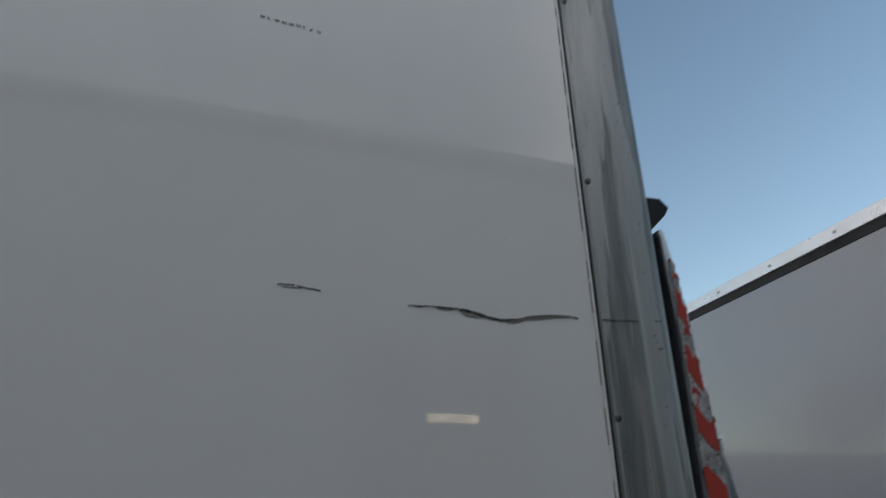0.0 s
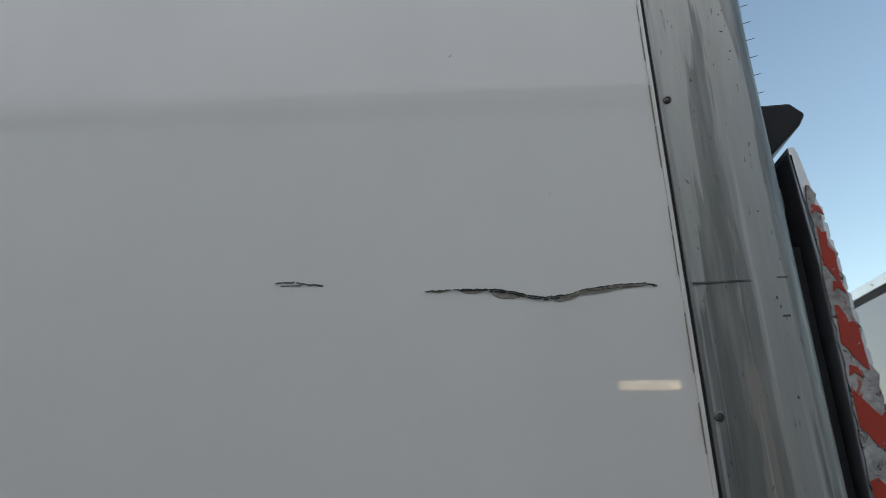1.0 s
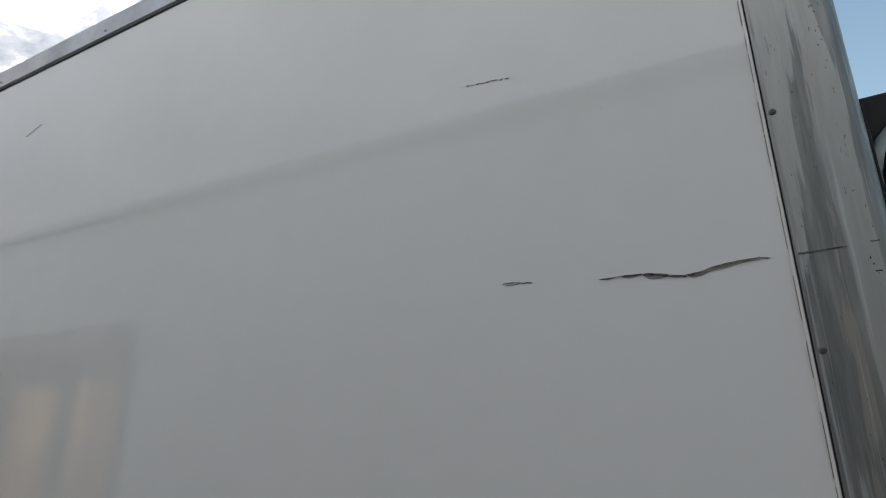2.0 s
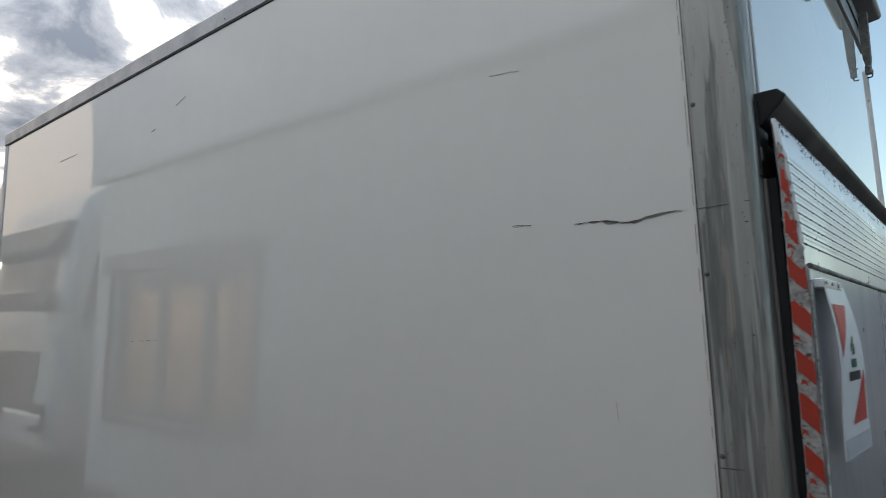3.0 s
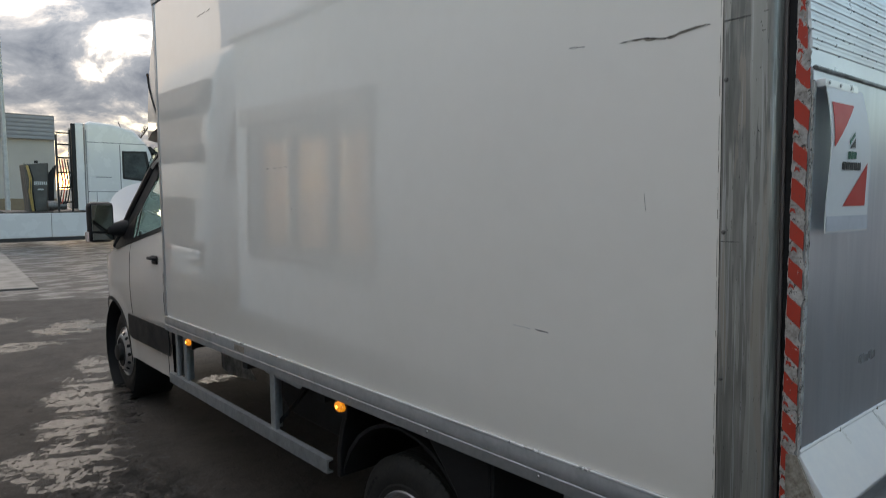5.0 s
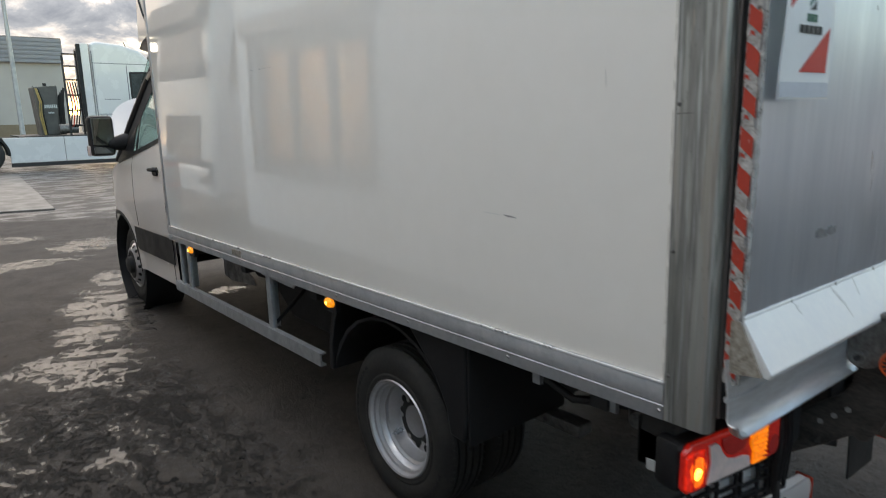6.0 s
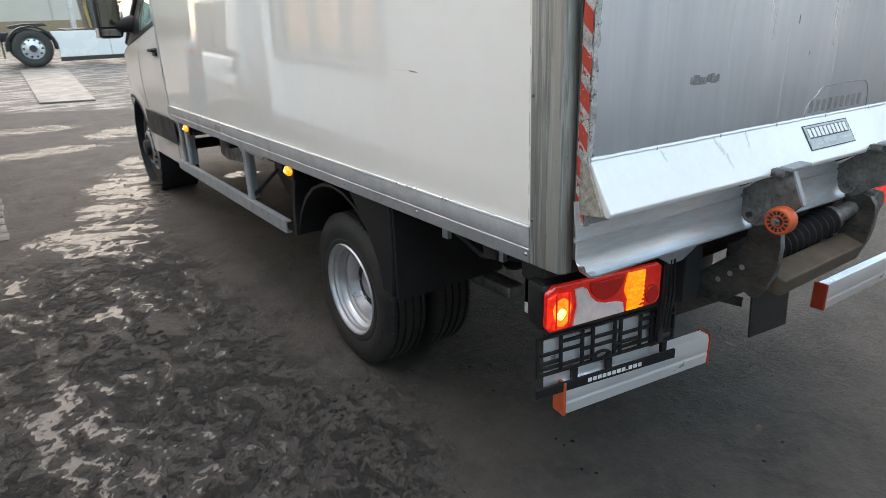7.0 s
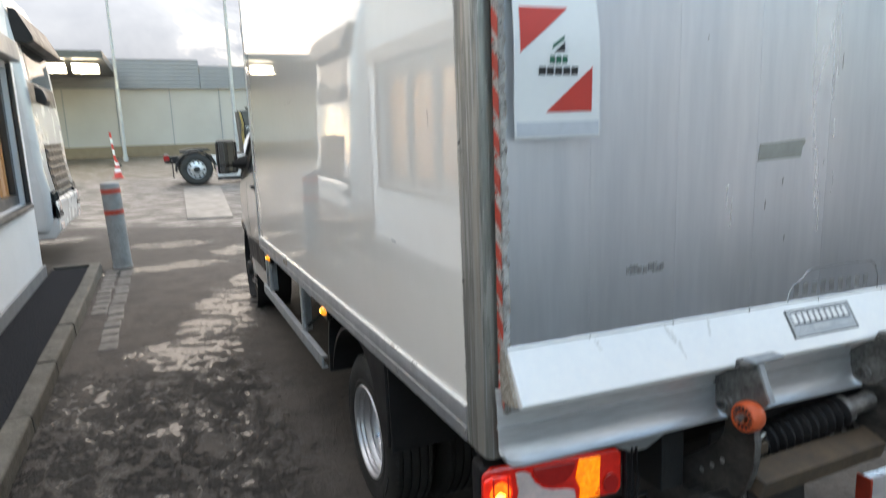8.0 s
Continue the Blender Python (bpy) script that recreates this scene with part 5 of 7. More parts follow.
def wheel(x_out, y, z, dual, front=False):
    """Wheel on the left flank (x_out: outer sidewall), turned about x."""
    w = part("wheel", cyl((x_out + 0.10, y, z), (x_out + 0.17, y, z), 0.1, 20), BLACKPAINT, van, "")
    R, r, width = (0.344, 0.205, 0.195) if dual else (0.346, 0.204, 0.195)

    def tyre(x):
        m = Matrix.Translation((x, y, z)) @ Matrix.Rotation(radians(90), 4, "Y")
        prof = [(r - 0.006, 0.014), (r, 0.006), (r + 0.022, 0.001), (r + 0.03, 0.0035), (r + 0.055, -0.004), (r + 0.09, -0.003), (r + 0.118, 0.008), (R - 0.008, 0.018)]
        grooves = [0.042, 0.078, 0.115, 0.152]
        prof += [(R, 0.026)]
        for g in grooves:
            prof += [(R, g - 0.006), (R - 0.010, g - 0.004), (R - 0.010, g + 0.004), (R, g + 0.006)]
        prof += [(R, width - 0.026), (R - 0.008, width - 0.018), (r + 0.118, width - 0.008), (r + 0.06, width), (r, width - 0.006), (r - 0.006, width - 0.014)]
        bm = lathe(prof, m, 96, closed=True)
        return part("tyre", bm, RUBBER, w, "worn ribbed tyre", smooth=30)
    def sipes(ty, x):
        bm = bmesh.new()
        centres = (0.0215, 0.060, 0.0965, 0.1335, 0.174)
        for i in range(72):
            for k, c in enumerate(centres):
                a = radians(5 * i + 2.1 * (k % 2))
                b = box(-0.008, 0.008, -0.0011, 0.0011, -0.002, 0.0006)
                m = Matrix.Translation((x + c, y, z)) @ Matrix.Rotation(a, 4, "X") @ Matrix.Translation((0, 0, R)) @ Matrix.Rotation(0.35 if k % 2 else -0.35, 4, "Z")
                off = len(bm.verts)
                vs = [bm.verts.new(m @ v.co) for v in b.verts]
                b.verts.index_update()
                for f in b.faces:
                    bm.faces.new([vs[v.index] for v in f.verts])
                b.free()
        tagged(part("tread_pattern", bm, INK, ty, smooth=0), "fine tread slits", kind="stuff")
    t = tyre(x_out)
    for k in range(2):
        for i in range(9):
            a = radians(200 + 150 * k + 7.0 * i)
            rr = r + 0.085
            bm = box(-0.004, 0.002, -0.012, 0.012, -0.007, 0.007, 0.001)
            bmesh.ops.transform(bm, matrix=Matrix.Translation((x_out - 0.001, y + rr * math.cos(a), z + rr * math.sin(a))) @ Matrix.Rotation(a + math.pi / 2, 4, "X"), verts=bm.verts)
            part("sidewall_bar", bm, BLACK, t)
    if dual:
        sipes(tyre(x_out + 0.235), x_out + 0.235)
    sipes(t, x_out)
    m = Matrix.Translation((x_out, y, z)) @ Matrix.Rotation(radians(90), 4, "Y")
    deep = 0.13 if dual else 0.05
    RIBS = {True: [(r - 0.022, 0.020), (r - 0.025, 0.032), (r - 0.021, 0.038), (r - 0.028, 0.046), (r - 0.034, 0.060), (r - 0.030, 0.068), (r - 0.040, 0.076), (r - 0.043, 0.092), (r - 0.046, 0.098)],
            False: [(r - 0.028, 0.024), (r - 0.032, deep * 0.55), (r - 0.045, deep * 0.62)]}
    rim = part("rim", lathe([(r - 0.001, 0.020), (r + 0.004, 0.004), (r, -0.002), (r - 0.008, 0.002), (r - 0.012, 0.016), *RIBS[dual],
                             (r - 0.05, deep * 0.9 if not dual else deep - 0.006), (0.150 if dual else 0.135, deep), (0.108 if dual else 0.12, deep * 0.86 if not dual else deep), (0.075, deep * 0.8 if not dual else deep - 0.014), (0.07, deep * 0.2 if not dual else deep - 0.03), (0.0, deep * 0.15 if not dual else deep - 0.034)], m, 64), RIM, w, "silver steel rim")
    for i in range(14 if dual else 0):
        a = 2 * math.pi * i / 14
        rr = 0.130 if dual else 0.163
        hx = x_out + deep
        c = Vector((hx, y + rr * math.cos(a), z + rr * math.sin(a)))
        part("hand_hole", cyl(c + Vector((0.012, 0, 0)), c - Vector((0.0012 if dual else 0.006, 0, 0)), 0.0165 if dual else 0.0215, 14), GASKET, rim)
    if not dual:
        # the steered front wheel: a bulging pale disc with holes round a dark cap
        cone = part("rim_cone", lathe([(0.194, 0.018), (0.188, 0.008), (0.178, -0.002), (0.146, -0.030), (0.134, -0.036), (0.124, -0.036)], m, 40), RIM, rim, "silver wheel disc")
        part("hub_cap", lathe([(0.126, -0.034), (0.110, -0.040), (0.098, -0.034), (0.075, -0.034), (0.07, -0.066), (0.055, -0.075), (0.0, -0.075)], m, 28), BLACKPAINT, w, "dark hub cap")
        slot = part("disc_hole", cyl((-0.0015, 0, 0), (0.006, 0, 0), 0.0155, 12), GASKET, cone)
        for i in range(14):
            a = 2 * math.pi * i / 14
            p = Vector((x_out - 0.0165, y + 0.162 * math.cos(a), z + 0.162 * math.sin(a)))
            q = Matrix.Rotation(a, 3, "X") @ Matrix.Rotation(radians(-45), 3, "Z")
            o = slot if i == 0 else share(slot, p, cone)
            o.location, o.rotation_euler = p, q.to_euler()
    part("hub", lathe([(0.0, deep - 0.022 if dual else -0.012), (0.05, deep - 0.020 if dual else -0.010), (0.062, deep - 0.012 if dual else 0.0), (0.068, deep)], m, 24), BLACKPAINT if not dual else RIM, w)
    for i in range(6):
        a = 2 * math.pi * i / 6
        c = Vector((x_out + deep - (0.014 if dual else 0.01), y + 0.095 * math.cos(a), z + 0.095 * math.sin(a)))
        part("wheel_nut", cyl(c, c - Vector((0.018, 0, 0)), 0.011, 6), RIM if dual else SCREW, w)
    if front:
        part("brake_disc", cyl((x_out + 0.12, y, z), (x_out + 0.14, y, z), 0.16, 24), STEEL, w)
    return w


RY, FY = 1.30, 5.27
wheel(0.084, RY + 0.052, 0.350, True)
wheel(0.115, FY, 0.462, False, True)


def mirror_wheel(y, z, dual):
    """The far-side wheels, plain discs that only show under the floor."""
    w = part("wheel", cyl((W - 0.3, y, z), (W - 0.06, y, z), 0.362, 40, bevel=0.02), RUBBER, van, "far-side tyre")
    part("rim", cyl((W - 0.07, y, z), (W - 0.05, y, z), 0.2, 28), RIM, w)


mirror_wheel(RY, 0.364, True), mirror_wheel(FY, 0.478, False)


def build_underside():
    for x in (0.55, W - 0.63):
        part("chassis_rail", box(x, x + 0.08, 0.02, 5.6, 0.62, 0.80, 0.006), BLACKPAINT, van)
    for y in (0.3, 0.95, 1.9, 2.7, 3.5):
        part("crossmember", box(0.05, W - 0.05, y, y + 0.06, 0.80, 0.882, 0.004), BLACKPAINT, van)
    part("axle", cyl((0.25, RY, 0.364), (W - 0.25, RY, 0.364), 0.06, 16), BLACKPAINT, van)
    part("differential", lathe([(0.0, -0.14), (0.09, -0.12), (0.15, 0.0), (0.09, 0.12), (0.0, 0.14)], Matrix.Translation((W / 2, RY, 0.364)) @ Matrix.Rotation(radians(90), 4, "X"), 20), BLACKPAINT, van)
    part("axle", cyl((0.25, FY, 0.44), (W - 0.25, FY, 0.44), 0.05, 16), BLACKPAINT, van)
    part("prop_shaft", cyl((W / 2, RY, 0.5), (W / 2, 4.6, 0.6), 0.04, 12), BLACKPAINT, van)
    part("tank", box(0.62, 1.0, 2.0, 2.9, 0.42, 0.76, 0.04), BLACKPAINT, van)
    # two dark blocks, gearbox and tank shaped, added to keep light from under the floor
    part("gearbox", prism([(2.95, 0.36), (4.75, 0.27), (4.95, 0.40), (4.95, 0.78), (2.95, 0.78)], "x", 0.98, 1.34, 0.03), BLACKPAINT, van, "added dark block in gearbox shape, shading the underside")
    part("fuel_tank", box(1.42, 1.92, 2.05, 4.3, 0.27, 0.80, 0.05), BLACKPAINT, van)
    # black sheet added to stand for the deep shade behind the side guard
    part("underbody_box", prism([(1.76, 0.30), (3.20, 0.33), (3.42, 0.48), (3.42, 0.86), (1.76, 0.86)], "x", 0.56, 0.62, 0.01), BLACKPAINT, van, "added black sheet standing for the shade behind the side guard")
    part("silencer", cyl((1.2, 1.75, 0.46), (1.2, 2.85, 0.44), 0.13, 20, bevel=0.02), STEEL, van)
    part("spare_wheel", cyl((1.05, 0.62, 0.46), (1.05, 0.62, 0.66), 0.33, 36, bevel=0.03), RUBBER, van)
    part("leaf_spring", box(0.45, 0.53, 0.7, 1.95, 0.42, 0.47, 0.01), STEEL, van)
    part("exhaust", tube([(1.3, 4.4, 0.45), (1.3, 2.2, 0.45), (1.1, 0.9, 0.5), (0.6, 0.55, 0.5)], 0.035, 10), STEEL, van)
    # battery tray and the pale cover seen behind the side guard
    part("storage_box", box(0.40, 0.72, 3.05, 3.72, 0.64, 0.86, 0.012), BLACKPAINT, van)
    part("tray_plate", prism([(2.92, 0.66), (3.3, 0.63), (3.42, 0.65), (3.42, 0.86), (3.2, 0.86)], "x", 0.20, 0.206), STEEL, van)
    part("loose_strip", prism([(2.02, 0.868), (2.42, 0.868), (2.40, 0.852), (2.30, 0.848), (2.05, 0.838)], "x", 0.012, 0.016), GALV, van, "bent strip hanging under the rail")
    # side guard
    prof = [(-0.004, 0.520), (0.026, 0.520), (0.026, 0.527), (0.004, 0.529), (0.004, 0.573), (0.026, 0.575), (0.026, 0.582), (-0.004, 0.582)]
    g = part("side_guard", prism(prof, "y", 1.80, 3.80), GALV, van, "galvanised side guard rail")
    for y, w in ((2.30, 0.05), (3.50, 0.05), (3.66, 0.035)):
        part("guard_post", box(0.008, 0.032, y, y + w, 0.575, 0.872, 0.003), GALV, g)
        part("guard_post_web", box(0.03, 0.07, y + w - 0.006, y + w, 0.575, 0.872), GALV, g)
    part("guard_brace", tube([(0.04, 2.33, 0.60), (0.3, 2.38, 0.78), (0.5, 2.4, 0.84)], 0.010, 8), BLACKPAINT, g)
    # amber markers
    for y in (1.69, 3.43):
        mk = part("marker_lamp", prism([(y - 0.05, 0.865), (y + 0.05, 0.865), (y + 0.04, 0.80), (y - 0.04, 0.80)], "x", 0.004, 0.03, 0.004), BLACK, van, "amber side marker lamp")
        part("lens", lathe([(0.0, -0.018), (0.014, -0.017), (0.024, -0.010), (0.027, 0.0), (0.027, 0.008)], Matrix.Translation((0.0, y, 0.845)) @ Matrix.Rotation(radians(90), 4, "Y") @ Matrix.Diagonal((0.85, 1.3, 1, 1)), 20), MARKER, mk)
        part("bulb_glow", lathe([(0.0, -0.0215), (0.006, -0.0205), (0.008, -0.016)], Matrix.Translation((0.0, y, 0.845)) @ Matrix.Rotation(radians(90), 4, "Y"), 12), LENSCORE, mk)
    # mudguard over the twin wheels: a rolled shell with a deep rear flap
    pts_o = []
    for i in range(15):
        a = radians(-8 + 196 * i / 14)
        pts_o.append((RY + 0.03 + 0.43 * math.cos(a), 0.42 + 0.42 * math.sin(a)))
    pts_o = [(pts_o[0][0] - 0.005, 0.52)] + [p for p in pts_o if p[1] > 0.53] + [(RY - 0.415, 0.52)]
    inner = [(RY + 0.03 + (y - RY - 0.03) * 0.96, z - 0.012 if z > 0.6 else z) for y, z in pts_o[::-1]]
    part("mudguard", prism(pts_o + inner, "x", 0.035, 0.52), BLACK, van, "black plastic mudguard", smooth=40)
    # the broad flank panel behind the wheel
    cheek = [(RY - 0.13, 0.866), (RY - 0.20, 0.80), (RY - 0.29, 0.70), (RY - 0.345, 0.60), (RY - 0.365, 0.505), (RY - 0.44, 0.50), (RY - 0.455, 0.60), (RY - 0.455, 0.866)]
    part("mudguard_cheek", prism(cheek, "x", 0.022, 0.06, 0.008), BLACK, van)
    part("mud_flap", box(0.03, 0.53, RY - 0.466, RY - 0.452, 0.49, 0.866, 0.004), BLACK, van, "black mud flap")
    front_lip = [(RY + 0.46, 0.52), (RY + 0.455, 0.64), (RY + 0.42, 0.76), (RY + 0.37, 0.866), (RY + 0.34, 0.866), (RY + 0.39, 0.76), (RY + 0.425, 0.64), (RY + 0.43, 0.52)]
    part("mudguard_lip", prism(front_lip, "x", 0.02, 0.50, 0.004), BLACK, van)
    for y in (0.55, 0.28, 0.12):
        part("bracket", box(0.06, 0.075, y, y + 0.03, 0.80, 0.87), GALV, van)
    part("loom", tube([(0.2, 0.8, 0.8), (0.16, 0.5, 0.74), (0.18, 0.2, 0.80), (0.2, 0.05, 0.78)], 0.014, 8), BLACK, van)
    part("reflector", box(0.045, 0.05, 0.135, 0.175, 0.69, 0.72, 0.002), PLATEWHITE, van)


build_underside()


def tail_lamp():
    """Left rear lamp cluster, with its fittings turned slightly outwards."""
    lam = part("tail_lamp", box(0.0, 0.386, 0.012, 0.09, -0.064, 0.070, 0.018), BLACK, van, "lit red and amber tail lamp cluster")
    lam.location, lam.rotation_euler = (0.0, 0.052, 0.744), (0, 0, radians(-10.5))

    def lens(name, pts, y0, y1, mat, bevel=0.004, label=""):
        return part(name, prism(pts, "y", y0, y1, bevel), mat, lam, label)
    outer = [(0.004, -0.045), (0.02, -0.062), (0.37, -0.055), (0.383, -0.04), (0.383, 0.055), (0.37, 0.068), (0.03, 0.068), (0.006, 0.05)]
    lens("red_lens", outer, -0.002, 0.014, LENSRED, 0.006, "glossy red lens")
    lens("side_lens", [(0.006, -0.044), (0.03, -0.054), (0.075, -0.052), (0.084, 0.0), (0.078, 0.045), (0.03, 0.05), (0.008, 0.04)], -0.008, -0.001, LENSHOT, 0.003, "brightly lit orange-red lens")
    # the bulb shines through the lens: a hot spot in a warm bowl, broken by two moulded bars
    bowl = [(0.050 + 0.027 * math.cos(a) * (1 + 0.12 * math.sin(3 * a)), -0.006 + 0.040 * math.sin(a)) for a in [2 * math.pi * i / 18 for i in range(18)]]
    lens("lit_reflector", bowl, -0.0092, -0.0078, LENSWARM, 0.0006, "glowing orange reflector bowl")
    spot = [(0.047 + 0.0125 * math.cos(a) * (1 + 0.25 * math.sin(2 * a + 0.6)), -0.010 + 0.016 * math.sin(a)) for a in [2 * math.pi * i / 16 for i in range(16)]]
    lens("bulb_glow", spot, -0.0106, -0.0091, LENSCORE, 0.0006, "yellow-white bulb")
    for x in (0.030, 0.068):
        part("lens_bar", box(x, x + 0.004, -0.0112, -0.0078, -0.050, 0.046, 0.001), LENSRED, lam)
    clear = [(0.086, -0.055), (0.255, -0.052), (0.25, -0.022), (0.225, -0.014), (0.19, -0.011), (0.162, -0.002), (0.142, 0.018), (0.129, 0.042), (0.115, 0.052), (0.09, 0.05), (0.098, 0.0)]
    lens("reversing_lens", clear, -0.0075, -0.001, LENSCLEAR, 0.003, "clear lens, its pink tint painted for red lamp light")
    lens("amber_lens", [(0.262, -0.052), (0.30, -0.052), (0.318, -0.02), (0.322, 0.06), (0.262, 0.06), (0.252, 0.01), (0.265, -0.02)], -0.008, -0.001, LENSAMB, 0.003, "lit amber indicator lens")
    for i in range(9):
        z = -0.048 + i * 0.0125
        part("lens_rib", box(0.266, 0.318, -0.0098, -0.0078, z, z + 0.005), LENSAMB, lam)
    lens("fog_lens", [(0.350 + 0.023 * math.cos(k * math.pi / 8), -0.020 + 0.029 * math.sin(k * math.pi / 8)) for k in range(16)], -0.0075, -0.001, LENSDARK, 0.003)
    lens("stop_lens", [(0.194 + 0.058 * math.cos(k * math.pi / 12), 0.056 + 0.058 * math.sin(k * math.pi / 12)) for k in range(12, 25)], -0.0075, -0.001, LENSDARK, 0.003, "dark red lens")
    part("lamp_bracket", box(0.03, 0.36, 0.05, 0.16, 0.04, 0.12, 0.006), BLACKPAINT, lam)
    part("lamp_hanger", box(0.396, 0.416, 0.004, 0.02, -0.19, 0.08, 0.003), BLACKPAINT, lam)
    for x in (0.392, 0.408, 0.422):
        part("cable", tube([(x, -0.006, 0.07), (x + 0.004, -0.01, -0.03), (x - 0.004, -0.006, -0.14)], 0.004, 6), BLACK, lam)
    return lam


tail_lamp()


def plate_holder():
    """An empty number-plate carrier: a black lattice with a printed lower strip."""
    h = part("plate_holder", box(0.0, 0.475, -0.006, 0.004, 0.0, 0.008, 0.002), BLACK, van, "empty black plastic plate carrier")
    h.location, h.rotation_euler = (0.018, 0.098, 0.525), (0, radians(-1.0), radians(-12.0))
    H = 0.122

    def bar(x0, x1, z0, z1, y0=-0.007, y1=0.003):
        part("lattice_bar", box(x0, x1, y0, y1, z0, z1, 0.0015), BLACK, h)
    bar(0.0, 0.475, H - 0.008, H), bar(0.0, 0.008, 0.008, H - 0.01), bar(0.467, 0.475, 0.008, H - 0.01)
    for x in (0.075, 0.145, 0.18, 0.255, 0.275, 0.345, 0.385, 0.40, 0.41):
        bar(x, x + 0.0085, 0.008, H - 0.01)
    for x0, x1, z in ((0.01, 0.075, 0.035), (0.01, 0.145, 0.062), (0.075, 0.18, 0.09), (0.145, 0.255, 0.048), (0.18, 0.275, 0.075), (0.255, 0.345, 0.035), (0.275, 0.4, 0.062),
                      (0.345, 0.41, 0.09), (0.01, 0.18, 0.018), (0.255, 0.41, 0.02), (0.41, 0.467, 0.03), (0.41, 0.467, 0.085)):
        bar(x0, x1, z, z + 0.0078)
    part("lattice_web", box(0.42, 0.462, -0.003, 0.002, 0.038, 0.085), BLACK, h)
    bm = lathe([(0.014, -0.004), (0.02, -0.006), (0.024, -0.004), (0.024, 0.002), (0.014, 0.002)], Matrix.Translation((0.215, -0.004, 0.018)) @ Matrix.Rotation(radians(90), 4, "X") @ Matrix.Diagonal((1.3, 0.6, 1, 1)), 18, True)
    part("lattice_ring", bm, BLACK, h)
    for x in (0.115, 0.232, 0.43):
        part("strip_clip", box(x, x + 0.018, -0.008, 0.004, -0.035, 0.0), BLACK, h)
    part("backing_plate", box(0.035, 0.40, 0.012, 0.016, -0.05, 0.10), ALUBRIGHT, h, "pale streaked aluminium backing plate")
    st = part("name_strip", box(-0.005, 0.48, -0.012, -0.004, -0.062, -0.032, 0.002), BLACK, h, "black strip with white printed bars")
    x = 0.165
    for i in range(12):
        w = 0.0125 if i != 8 else 0.004
        part("printed_bar", box(x, x + w, -0.0132, -0.0118, -0.053 if i != 8 else -0.053, -0.041 if i != 8 else -0.050), FLAGWHITE, st)
        x += w + 0.0042


plate_holder()


def underride(x0, x1, y, z, turn, cap_left, cap_right):
    b = part("bumper_beam", prism([(a * 0.62, c) for a, c in [(0.0, -0.052), (-0.004, -0.02), (0.0, -0.012), (-0.004, 0.0), (-0.004, 0.034), (0.004, 0.048), (0.012, 0.05), (0.02, 0.0465), (0.026, 0.05), (0.034, 0.0465), (0.04, 0.05), (0.048, 0.0465),
                                  (0.054, 0.05), (0.064, 0.046), (0.07, 0.03), (0.07, -0.052)]], "x", 0.0, x1 - x0), ALUBRIGHT, van, "ribbed aluminium underrun beam", smooth=20)
    b.location, b.rotation_euler = (x0, y, z), (0, 0, radians(turn))
    for x, m, lab in ((-0.004, cap_left, "end cap"), (x1 - x0 + 0.004, cap_right, "end cap")):
        part("end_cap", box(min(x, x - 0.006 if x < 0 else x - 0.004), max(x, x + 0.004 if x < 0 else x + 0.003), -0.006, 0.047, -0.055, 0.053, 0.004), m, b)
    return b


CAPORANGE = material("orange_red_cap", (0.55, 0.10, 0.035), rough=0.45, second=(0.42, 0.07, 0.03), scale=20, amount=0.6)
underride(0.108, 0.668, 0.070, 0.440, -8.2, CAPORANGE, RED)
underride(1.40, 1.98, -0.03, 0.412, -2.0, RED, CAPORANGE)


